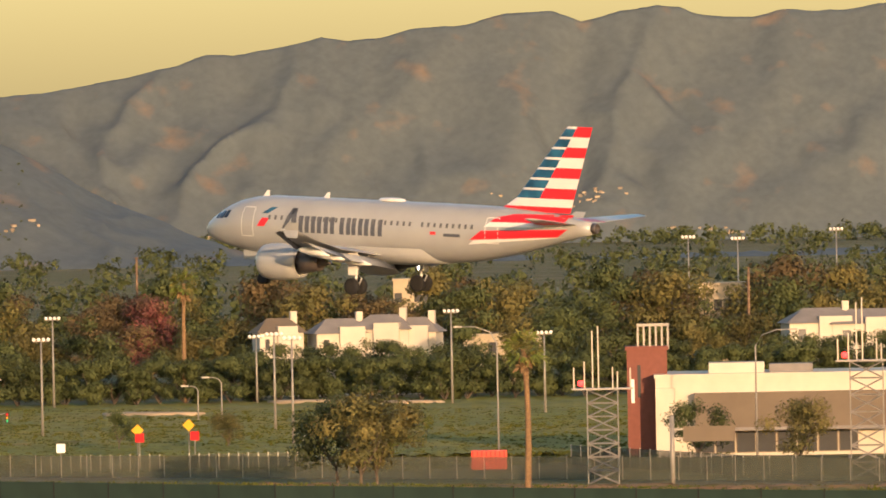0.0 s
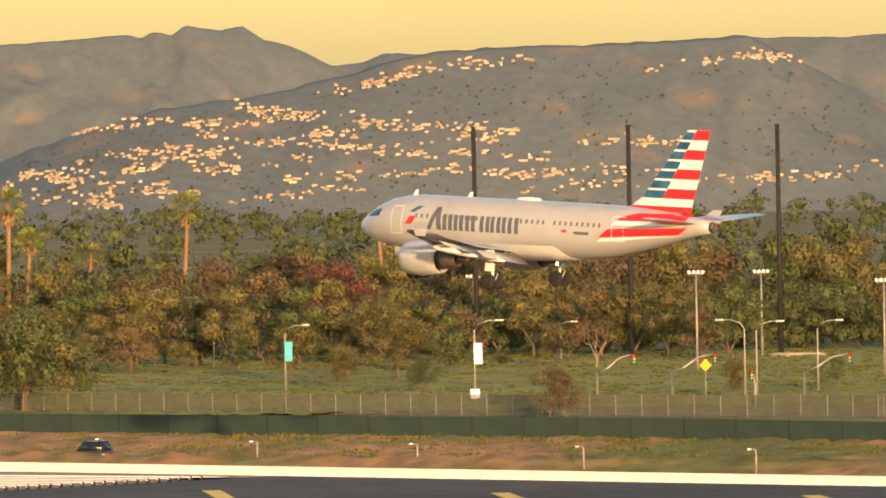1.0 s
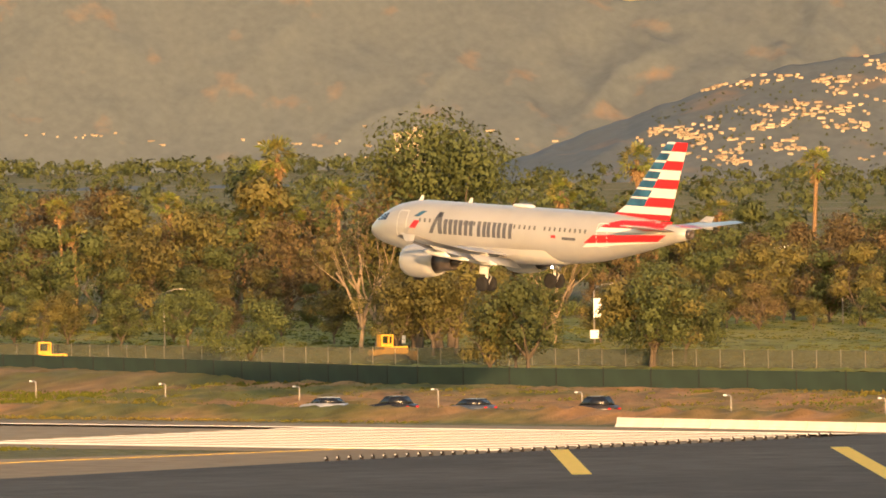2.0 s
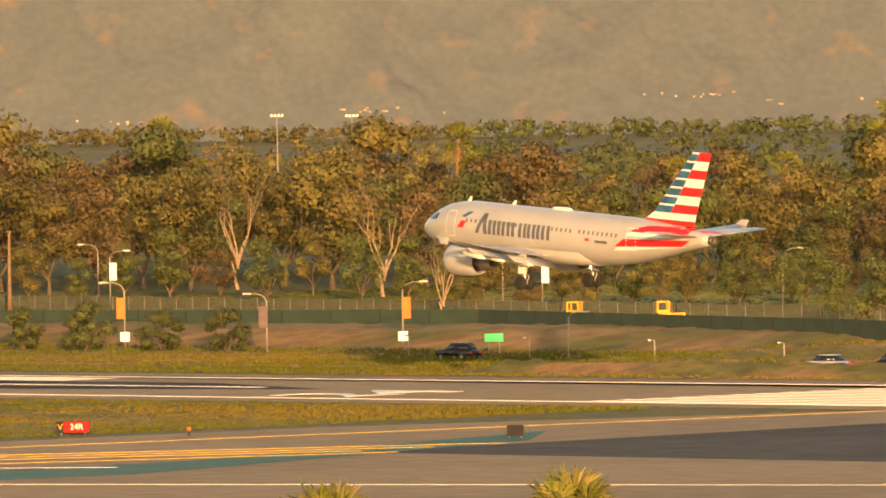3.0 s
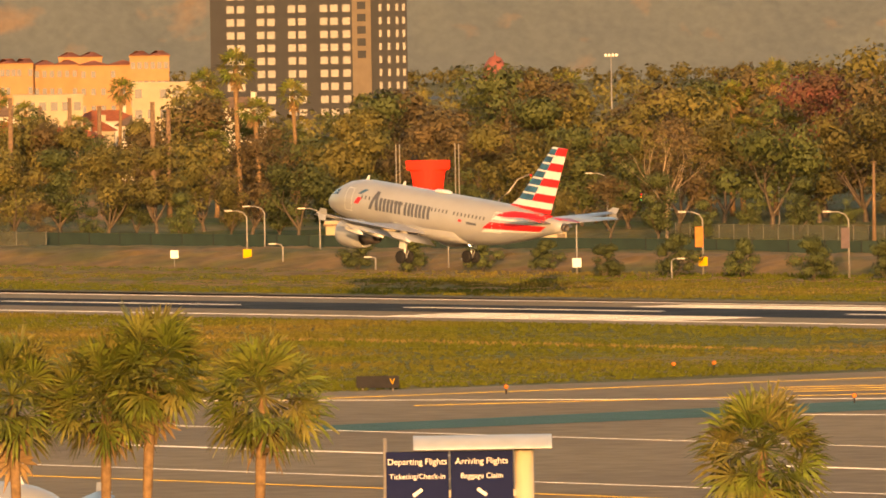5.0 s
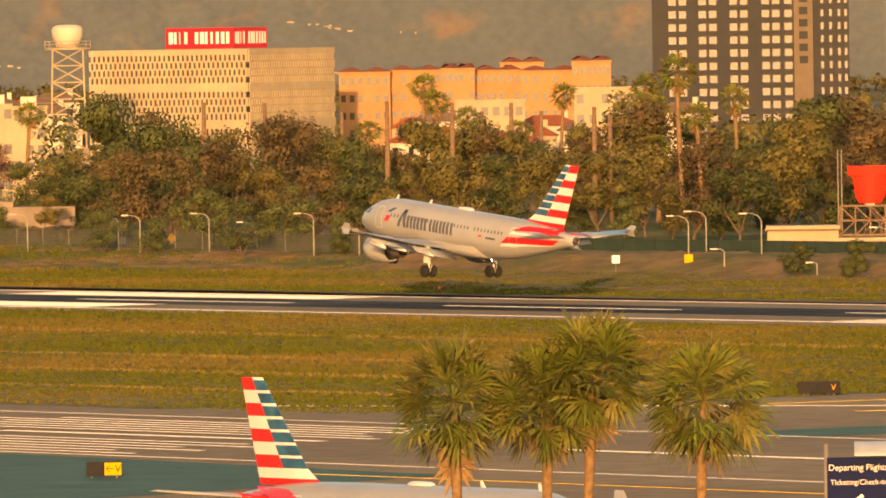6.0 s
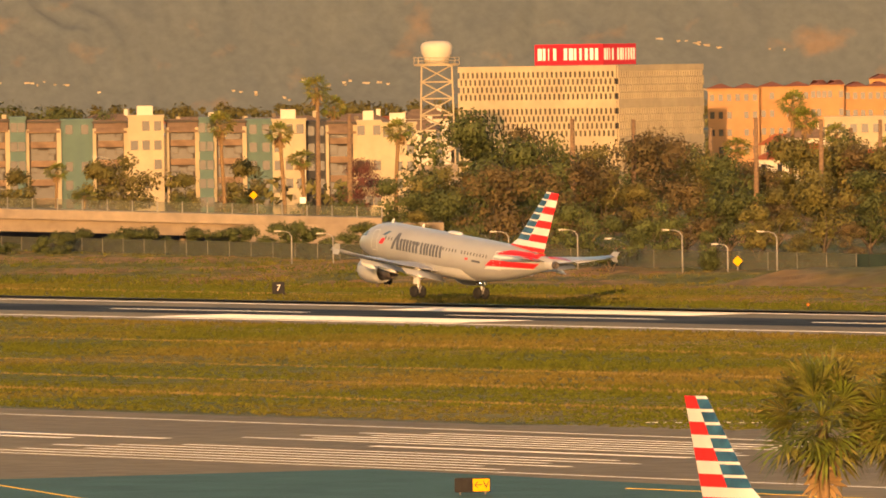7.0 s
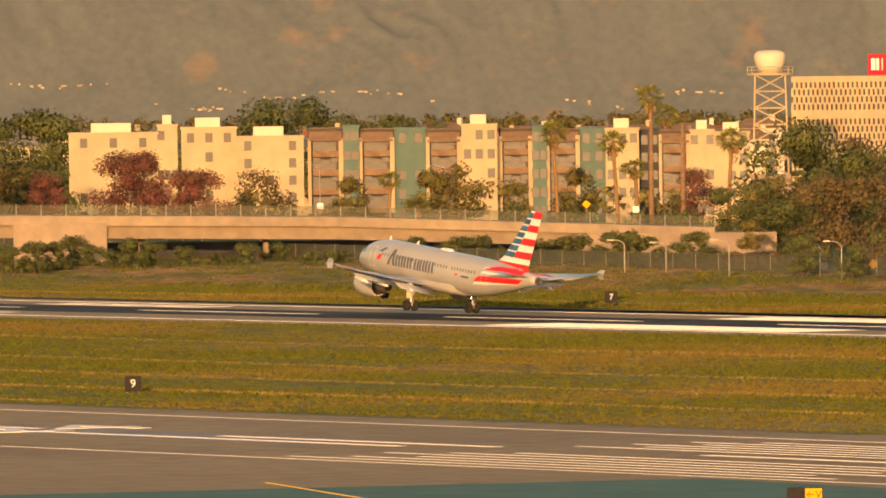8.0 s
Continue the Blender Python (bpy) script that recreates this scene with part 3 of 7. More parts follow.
            lathe(bm, [(-.2, .10), (-.2, .30), (-.1, .33), (.1, .33), (.2, .30), (.2, .10)], "y", 18, (gx, gy + dy, .2))
            part("wheel_hub", bm, m_metal, gear, "", True)
        bm = boxes((gx - .35, gx + .45, gy + side * .33 - .03, gy + side * .33 + .03, .95, 2.55))
        bmesh.ops.bevel(bm, geom=bm.edges[:], offset=0.02, segments=1, affect="EDGES")
        part("gear_door", bm, m_cream, gear)
        bm = bmesh.new()
        lathe(bm, [(.16, .03), (.22, .11), (.24, .02)], "x", 14, (gx, gy - side * .05, 1.25))
        part("landing_light", bm, m_lamp, gear, "lit landing light", True)
    # nose gear
    leg = bmesh.new()
    gx = TAIL_CUT - 5.07
    tube(leg, [(gx + .1, 0, 2.3), (gx, 0, .2)], .10, 12)
    tube(leg, [(gx - .05, 0, 1.1), (gx - .9, 0, 2.1)], .06, 8)
    tube(leg, [(gx, .34, .15), (gx, -.34, .15)], .06, 8)
    gear = part("nose_gear", leg, m_cream, jet, "", True)
    for y in (-.25, .25):
        bm = bmesh.new()
        wheel(bm, (gx, y, .15), .38, .24)
        part("tyre", bm, m_tyre, gear, "", True)
    for y in (-.42, .42):
        part("gear_door", boxes((gx + .1, gx + 1.5, y - .02, y + .02, 1.5, 2.2)), m_silver, gear)
    return jet


def finish_engine(side):
    bm = bmesh.new()
    prof = [(-.75, 1.0), (-.12, 0.98), (0, 1.06), (-.12, 1.16), (-.6, 1.26), (-1.5, 1.3), (-2.4, 1.22), (-3.3, 1.02), (-3.32, .95), (-2.6, .98)]
    o = Vector((TAIL_CUT - 9.5, side * 5.75, 1.75))
    rings(bm, [[o + Vector((s, r * math.cos(2 * math.pi * k / 30), r * math.sin(2 * math.pi * k / 30))) for k in range(30)] for s, r in prof], False)
    for f in bm.faces:
        f.material_index = 0
        if f.calc_center_median().x > o.x - 0.2:
            f.material_index = 2
    return bm


jet = airliner()
# ---- plants ----
m_bark = mat("grey_brown_bark", (0.10, 0.075, 0.05), 0.9, vary=0.3, scale=4, bump=0.05)
m_bare = mat("pale_bare_wood", (0.26, 0.19, 0.12), 0.9, vary=0.25, scale=3)
m_palmtrunk = mat("palm_trunk_bark", (0.19, 0.115, 0.055), 0.9, vary=0.3, scale=5, bump=0.05)
LEAF = {
    "olive": mat("olive_green_leaves", (0.076, 0.070, 0.018), 0.75, vary=0.14, scale=1.2, second=(0.112, 0.092, 0.024), mscale=0.35, island=0.09, obrand=0.22),
    "green": mat("dark_green_leaves", (0.054, 0.066, 0.018), 0.75, vary=0.14, scale=1.2, second=(0.068, 0.080, 0.022), mscale=0.35, island=0.09, obrand=0.22),
    "brown": mat("brown_dry_leaves", (0.100, 0.068, 0.028), 0.8, vary=0.14, scale=1.2, second=(0.080, 0.060, 0.024), mscale=0.35, island=0.09, obrand=0.22),
    "red": mat("dark_red_leaves", (0.14, 0.042, 0.036), 0.8, vary=0.14, scale=1.2, second=(0.088, 0.048, 0.028), mscale=0.4, island=0.09, obrand=0.15),
}
m_frond = mat("palm_fronds", (0.088, 0.11, 0.016), 0.55, vary=0.3, scale=2.0, second=(0.14, 0.12, 0.03), mscale=0.6, island=0.3, obrand=0.1)
m_dryfrond = mat("dry_palm_fronds", (0.20, 0.125, 0.055), 0.8, vary=0.3, scale=2.0, island=0.3)


LEAF_WAYS = {}


def leaf_mesh(name, co, ways):
    """A mesh of loose three-cornered leaf clumps, shaded softly by the way each one faces."""
    n = len(co) // 3
    me = bpy.data.meshes.new(name)
    me.vertices.add(len(co))
    me.vertices.foreach_set("co", co.ravel())
    me.loops.add(n * 3)
    me.loops.foreach_set("vertex_index", np.arange(n * 3))
    me.polygons.add(n)
    me.polygons.foreach_set("loop_start", np.arange(0, n * 3, 3))
    me.polygons.foreach_set("use_smooth", [True] * n)
    me.update()
    me.normals_split_custom_set_from_vertices(ways.tolist())
    return me


def leaf_cloud(rng, lobes, count, size, squash=0.8):
    """Many small tilted leaf clumps on and in a set of round lobes."""
    rs = np.random.RandomState(rng.randrange(1 << 30))
    total = sum(l[3] ** 2 for l in lobes)
    rows, ways = [], []
    unit = lambda v: v / np.maximum(np.linalg.norm(v, axis=1, keepdims=True), 1e-6)
    for lx, ly, lz, lr in lobes:
        n = int(count * 1.5 * lr ** 2 / total)
        if n < 1:
            continue
        d = unit(rs.normal(size=(n, 3)))
        r = lr * rs.random_sample((n, 1)) ** 0.35 * rs.uniform(0.82, 1.14, (n, 1))
        c = np.array((lx, ly, lz)) + d * r * np.array((1, 1, squash))
        f = unit(d + rs.uniform((-.7, -.7, -.3), (.7, .7, .8), (n, 3)))
        u = unit(np.cross(f, rs.uniform(-1, 1, (n, 3))))
        w = np.cross(f, u)
        q = size * 0.86 * rs.uniform(0.55, 1.4, (n, 1))
        rows.append(np.stack([c + u * q, c - u * q * .5 + w * q * .65, c - u * q * .5 - w * q * .65], 1))
        ways.append(np.repeat(unit(d * 0.85 + f * 0.3), 3, axis=0))
    co, ways = np.concatenate(rows).reshape(-1, 3), np.concatenate(ways)
    me = leaf_mesh("crown", co, ways)
    LEAF_WAYS[me.name] = ways
    return me


def limbs(bm, rng, start, way, length, radius, depth, ends, spread=0.6):
    p = Vector(start)
    d = Vector(way).normalized()
    pts, rad = [p.copy()], [radius]
    for i in range(3):
        d = (d + Vector((rng.uniform(-.22, .22), rng.uniform(-.22, .22), rng.uniform(-.05, .2)))).normalized()
        p = p + d * length / 3
        pts.append(p.copy())
        rad.append(radius * (1 - 0.2 * (i + 1)))
    tube(bm, pts, rad, 6 if depth > 1 else 4, False)
    ends.append(p.copy())
    if depth > 0:
        for _ in range(rng.choice((2, 3, 3))):
            e = (d + Vector((rng.uniform(-1, 1), rng.uniform(-1, 1), rng.uniform(-.2, .6))) * spread * 1.4).normalized()
            limbs(bm, rng, pts[rng.choice((2, 3))], e, length * rng.uniform(.55, .8), rad[-1] * .75, depth - 1, ends, spread)


def make_tree(seed, leaf, height=10.0, width=0.85, trunk=0.14, leaves=2300, size=0.235, name="tree", label="", category="tree"):
    """A tree of unit design height: trunk with limbs, and a crown of clumps with gaps."""
    rng = random.Random(seed)
    t = thing(name, None, label, category, "trees and shrubs of the background")
    bm, ends = bmesh.new(), []
    limbs(bm, rng, (0, 0, -0.2), (0.03, 0.02, 1), height * trunk + 0.2, height * 0.032, 0, ends)
    top = ends[0]
    for i in range(4):
        a = i * 1.57 + rng.uniform(-.5, .5)
        limbs(bm, rng, top - Vector((0, 0, height * 0.03)), (math.cos(a) * .7, math.sin(a) * .7, 1), height * 0.3, height * 0.018, 1, ends, 0.7)
    part("trunk", bm, m_bark, t, smooth=True)
    lobes = []
    for _ in range(15):
        a, q = rng.uniform(0, 6.28), rng.random() ** 0.6
        z = rng.uniform(trunk + 0.12, 0.86)
        k = math.sin(math.pi * min(1, (z - trunk + 0.15) / (1.12 - trunk))) ** 0.6
        r = height * rng.uniform(0.12, 0.2) * (0.6 + 0.5 * width)
        lobes.append((math.cos(a) * q * height * width * 0.42 * k, math.sin(a) * q * height * width * 0.42 * k, z * height, r))
    lobes.append((0, 0, height * (1 - 0.16), height * 0.15))
    me = leaf_cloud(rng, lobes, leaves, size)
    me.materials.append(LEAF[leaf])
    part("crown", me, None, t)
    return t


def make_bare(seed, label):
    rng = random.Random(seed)
    t = thing("bare_tree", None, label, "tree", "trees and shrubs of the background")
    bm, ends = bmesh.new(), []
    limbs(bm, rng, (0, 0, -0.2), (0.05, 0, 1), 2.5, 0.2, 0, ends)
    for i in range(5):
        a = i * 1.26 + rng.uniform(-.4, .4)
        limbs(bm, rng, (0, 0, rng.uniform(1.5, 2.3)), (math.cos(a) * .45, math.sin(a) * .45, 1), 3.6, 0.11, 3, ends, 0.45)
    part("trunk", bm, m_bare, t, "pale bare trunk and branches")
    me = leaf_cloud(rng, [(e.x, e.y, e.z, 0.7) for e in ends[-60:]], 260, 0.22)
    me.materials.append(LEAF["brown"])
    part("twigs", me, None, t, "thin brown twigs")
    return t


def fan(vs, fs, rng, base, way, length, size, blades=9):
    """A stalk and the folded fan at its end."""
    d = Vector(way).normalized()
    side = d.cross(Vector((0, 0, 1)))
    side = side.normalized() if side.length > 0.01 else Vector((1, 0, 0))
    roll = rng.uniform(-1.0, 1.0)
    side = side * math.cos(roll) + side.cross(d) * math.sin(roll)
    up = side.cross(d)
    hub = base + d * length - Vector((0, 0, length * 0.12))
    k = len(vs)
    vs += [base + side * .03, base - side * .03, hub - side * .02, hub + side * .02]
    fs.append((k, k + 1, k + 2, k + 3))
    for i in range(blades):
        a = -1.75 + 3.5 * i / (blades - 1) + rng.uniform(-.08, .08)
        w = d * math.cos(a) + side * math.sin(a)
        l = size * rng.uniform(0.85, 1.1) * (0.75 + 0.25 * math.cos(a))
        n = (up + w * 0.1).normalized()
        q = w.cross(n) * size * 0.8 / blades
        mid = hub + w * l * 0.6 + n * (0.04 * size if i % 2 else -0.04 * size)
        tip = hub + w * l - Vector((0, 0, l * rng.uniform(0.04, 0.24)))
        k = len(vs)
        vs += [hub, mid - q, tip, mid + q]
        fs.append((k, k + 1, k + 2, k + 3))


def make_palm(seed, height=16.0, fronds=34, crown=1.0, blades=7, label="", name="fan_palm", r=0.2, lean=0.0, skirt=0.5):
    rng = random.Random(seed)
    t = thing(name, None, label, "palm tree", "fan palms")
    bm = bmesh.new()
    pts = [(lean * (k / 8) ** 2, 0.15 * math.sin(k * .5 + seed), -0.3 + (height - 0.7 * crown + 0.3) * k / 8) for k in range(9)]
    tube(bm, pts, [r * (1.45 - 0.5 * k / 8 + (0.25 if k > 6 else 0)) for k in range(9)], 10)
    part("trunk", bm, m_palmtrunk, t, smooth=True)
    top = Vector(pts[-1])
    vs, fs = [], []
    for i in range(fronds):
        a, e = i * 2.4 + rng.uniform(-.3, .3), math.radians(80 - 138 * (i / fronds) ** 0.9)
        fan(vs, fs, rng, top + Vector((0, 0, 0.1)), (math.cos(a) * math.cos(e), math.sin(a) * math.cos(e), math.sin(e)), crown * rng.uniform(.75, 1.05), crown * rng.uniform(.75, 1.0), blades)
    me = bpy.data.meshes.new("fronds")
    me.from_pydata([tuple(v) for v in vs], [], fs)
    me.materials.append(m_frond)
    part("fronds", me, None, t)
    vs, fs = [], []
    for i in range(int(fronds * skirt)):
        a, e = rng.uniform(0, 6.28), math.radians(rng.uniform(-85, -50))
        fan(vs, fs, rng, top - Vector((0, 0, rng.uniform(.1, .9) * crown)), (math.cos(a) * math.cos(e), math.sin(a) * math.cos(e), math.sin(e)), crown * .5, crown * rng.uniform(.5, .75), max(4, blades // 2))
    me = bpy.data.meshes.new("dry_skirt")
    me.from_pydata([tuple(v) for v in vs], [], fs)
    me.materials.append(m_dryfrond)
    part("dry_skirt", me, None, t, "hanging dead brown fronds")
    return t


KINDS = {
    "olive": [make_tree(11, "olive", label="broad olive-green tree in a dense tree belt"), make_tree(12, "olive", width=0.9, label="broad olive-green tree in a dense tree belt"), make_tree(13, "olive", width=0.6, trunk=0.2, label="tall olive-green tree in a dense tree belt")],
    "green": [make_tree(21, "green", label="dark green leafy tree in a dense tree belt"), make_tree(22, "green", width=0.95, trunk=0.15, label="dark green leafy tree with a wide crown"), make_tree(23, "green", width=0.55, trunk=0.12, label="slim dark green tree in a dense tree belt")],
    "brown": [make_tree(31, "brown", width=0.8, leaves=1700, label="brown winter tree with sparse dry leaves"), make_tree(32, "brown", width=0.7, leaves=1600, size=0.22, label="brown winter tree with sparse dry leaves")],
    "red": [make_tree(41, "red", width=0.7, trunk=0.15, leaves=3800, size=0.17, label="tree with dark red autumn leaves")],
    "bare": [make_bare(51, "pale bare winter tree with many thin branches"), make_bare(52, "pale bare winter tree with many thin branches")],
    "oak": [make_tree(61, "olive", width=1.25, trunk=0.22, leaves=3000, size=0.22, label="wide spreading olive-green tree by the fence"), make_tree(62, "green", width=1.2, trunk=0.25, leaves=3000, size=0.22, label="wide spreading dark green tree by the fence")],
    "gum": [make_tree(81, "green", width=0.55, trunk=0.3, leaves=4200, size=0.13, label="very tall dark gum tree above the belt"), make_tree(82, "olive", width=0.65, trunk=0.28, leaves=4200, size=0.13, label="very tall olive gum tree above the belt")],
    "bush": [make_tree(71, "green", height=4.0, width=1.15, trunk=0.06, leaves=3000, size=0.13, name="roundish_bush", label="small round clipped tree on the bank beside the runway", category="bush"), make_tree(72, "green", height=4.0, width=1.05, trunk=0.08, leaves=3000, size=0.13, name="roundish_bush", label="small round clipped tree on the bank beside the runway", category="bush")],
}
DESIGN = {"bush": 4.0, "bare": 9.5}
used = set()


def plant(kind, a, d, height, rng, z=0.0, which=None):
    src = KINDS[kind][rng.randrange(len(KINDS[kind])) if which is None else which]
    k = height / DESIGN.get(kind, 10.0)
    m = Matrix.Translation(spot(a, d, z)) @ Matrix.Rotation(rng.uniform(0, 6.28), 4, "Z") @ Matrix.Diagonal((k * rng.uniform(.9, 1.1), k * rng.uniform(.9, 1.1), k, 1))
    if src.name not in used:
        used.add(src.name)
        src.matrix_basis = m
        return src
    c = src.copy()
    scene.collection.objects.link(c)
    for o in src.children:
        q = o.copy()
        scene.collection.objects.link(q)
        q.parent = c
    c.matrix_basis = m
    return c


# the belt: how high the crowns stand along the heading, and where its front edge is
CROWNS = [(33, 17), (36, 15.5), (38, 15), (39.5, 15), (40.5, 15.5), (42, 14.2), (43.2, 14.0), (44, 14.6), (45, 17), (46, 15.6), (47.5, 20), (49, 20.5), (50.5, 20), (51.5, 20.5), (52.2, 17.5), (53, 15), (54.5, 16), (55.2, 17.5), (55.8, 12), (57, 9), (62, 9)]


def belts():
    rng = random.Random(5)
    mixes = {"a": ["olive"] * 3 + ["green"] * 3 + ["brown"] * 3, "b": ["olive"] * 4 + ["brown"] * 4 + ["green"] * 2 + ["bare"], "c": ["green"] * 5 + ["olive"] * 3 + ["brown"] * 1}
    # back rows, whose tops make the skyline: countless trees, joined by leaf colour
    woods = {}
    a = 33.5
    while a < 55.8:
        for d, k in ((1490, 1.0), (1440, 0.95)):
            if 52.3 < a < 55.2:
                d += 80
            kind = rng.choice(mixes["b" if 46 < a < 52 else "a"])
            leaf = "brown" if kind == "bare" else kind
            src = KINDS[leaf][rng.randrange(len(KINDS[leaf]))]
            me = next(o for o in src.children if o.name.startswith("crown")).data
            h = along(CROWNS, a) * k * (0.93 + 0.16 * math.sin(a * 7.3) + 0.08 * math.sin(a * 17.1)) * rng.uniform(.76, 1.04) / 10
            m = Matrix.Translation(spot(a + rng.uniform(-.1, .1), d + rng.uniform(-20, 20))) @ Matrix.Rotation(rng.uniform(0, 6.28), 4, "Z") @ Matrix.Diagonal((h, h, h, 1))
            co = np.empty(len(me.vertices) * 3)
            me.vertices.foreach_get("co", co)
            turn = np.array(m.to_3x3()).T
            woods.setdefault(leaf, []).append((co.reshape(-1, 3) @ turn + np.array(m.translation), LEAF_WAYS[me.name] @ turn / h))
        a += 0.165
    for leaf, parts in woods.items():
        me = leaf_mesh("far_woods", np.concatenate([c for c, w in parts]), np.concatenate([w for c, w in parts]))
        me.materials.append(LEAF[leaf])
        tagged(new("far_woods", me), "dense far belt of " + {"olive": "olive-green", "green": "dark green", "brown": "dry brown"}[leaf] + " trees", "woods", kind="stuff")
    # middle rows
    a = 33.5
    while a < 55.5:
        if a > 41.5:
            plant(rng.choice(mixes["b" if 46 < a < 52 else "a"]), a, rng.uniform(1330, 1400), along(CROWNS, a) * rng.uniform(.6, .85), rng)
            plant(rng.choice(mixes["c"]), a + .1, rng.uniform(1270, 1330) if a < 51 or a > 53 else rng.uniform(1330, 1380), rng.uniform(5, 9), rng)
        else:
            if not (36.4 < a < 37.55 or a < 34.9):
                plant(rng.choice(mixes["c"] if a < 40.2 else mixes["a"]), a, rng.uniform(1360, 1410), rng.uniform(7.5, 11), rng)
            plant("green" if a < 39.8 else "olive", a + .12, rng.uniform(1340, 1355), rng.uniform(5, 7.5), rng)
            for q in (0, .12):
                plant("bush", a + q, rng.uniform(1328, 1338), rng.uniform(5, 6.8), rng)
        a += 0.24
    # shrubs that line the bank and the bridge
    a = 55.4
    while a < 61:
        plant(rng.choice(["green", "green", "olive"]), a, rng.uniform(1500, 1620), rng.uniform(5, 9), rng) if a < 57 else None
        if a < 56.6:
            plant("green", a + .15, rng.uniform(1440, 1450), rng.uniform(2.2, 4.2), rng)
        a += 0.3
    a = 56.0
    while a < 60.4:
        k = 3.6 if 57.6 < a < 58.6 else 4.6
        plant("bush", a, rng.uniform(1415, 1440), k * rng.uniform(.7, 1.15), rng)
        a += rng.choice((0.08, 0.1, 0.16)) if a < 58.6 else .1
    a = 39.3
    while a < 42.6:
        plant(rng.choice(["olive", "brown", "olive", "green"]), a, rng.uniform(1265, 1320), rng.uniform(7, 11), rng)
        a += 0.17
    for a, d, h in ((58.19, 1950, 21.5), (58.12, 1960, 20), (59.22, 1850, 19.5), (59.35, 1850, 20.5), (59.5, 1850, 19), (59.3, 1720, 16), (59.45, 1720, 17), (59.6, 1700, 15), (55.47, 1490, 19), (55.38, 1495, 16), (55.15, 1490, 12), (55.0, 1500, 11), (55.6, 1485, 12), (55.85, 1485, 10), (56.1, 1490, 9)):
        plant("green", a, d, h, rng)
    a = 40.2
    while a < 47:
        plant(rng.choice(["olive", "oak", "brown", "green"]), a, rng.uniform(1190, 1265), rng.uniform(3.5, 7), rng)
        a += 0.27
    for a, d, h in ((57.95, 2100, 21), (59.3, 2050, 18.5), (59.6, 2050, 19), (58.9, 2000, 17), (57.5, 2100, 17.5), (57.3, 2100, 17), (59.95, 1900, 17)):
        plant("green", a, d, h, rng)
    for a in (58.9, 59.3, 59.6, 58.6, 58.2, 58.78, 58.5):
        plant("red" if a in (58.9, 58.6, 59.3, 58.78, 58.5) else "brown", a, 1660, 15 if a in (58.9, 58.78) else 12, rng)
    for a, h in ((57.2, 12), (57.35, 11), (57.75, 10), (56.0, 11), (56.9, 9), (56.6, 11), (59.5, 13), (59.8, 15), (60.1, 15), (59.65, 14), (58.3, 8)):
        plant("red" if a == 56.0 else "olive", a, 1690, h, rng)
    a = 34.1
    while a < 37.6:
        if a < 34.95 or a > 36.35:
            plant("green", a, rng.uniform(1345, 1362), rng.uniform(6.2, 7.6), rng)
        a += .09
    for a, d, h in ((38.0, 1440, 13), (41.3, 1400, 12), (49.55, 1430, 20)):
        plant("red", a, d, h, rng)

    # scattered crowns over the flat town behind
    for a0, a1, n in ((33, 47, 700), (47, 61, 650)):
        lobes = []
        for _ in range(n):
            p = spot(rng.uniform(a0, a1), rng.uniform(1750, 3300), rng.uniform(2.5, 7))
            lobes.append((p.x, p.y, p.z, rng.uniform(2.2, 4.2)))
        me = leaf_cloud(rng, lobes, n * 34, 0.9)
        me.materials.append(LEAF["green" if a0 == 33 else "olive"])
        tagged(new("far_trees", me), "countless low tree crowns over the distant town", "woods", kind="stuff")
    # a low line of trees along the foot of the hills
    for a0, a1, leaf in ((33, 47, "green"), (47, 61, "olive")):
        lobes = []
        for _ in range(800):
            p = spot(rng.uniform(a0, a1), rng.uniform(4250, 4500), rng.uniform(1, 5.5))
            lobes.append((p.x, p.y, p.z, rng.uniform(2.0, 4.0)))
        me = leaf_cloud(rng, lobes, 800 * 22, 1.1)
        me.materials.append(LEAF[leaf])
        tagged(new("far_trees", me), "low line of distant trees along the foot of the hills", "woods", kind="stuff")
    lobes = []
    for _ in range(700):
        a, d = rng.uniform(38.6, 42.9), rng.uniform(3603, 3690)
        p = spot(a, d, hill_height(a, d))
        lobes.append((p.x, p.y, p.z, rng.uniform(.3, .7)))
    me = leaf_cloud(rng, lobes, 700 * 10, 0.3)
    me.materials.append(LEAF["green"])
    tagged(new("far_trees", me), "small dark trees between the hillside houses", "woods", kind="stuff")


belts()


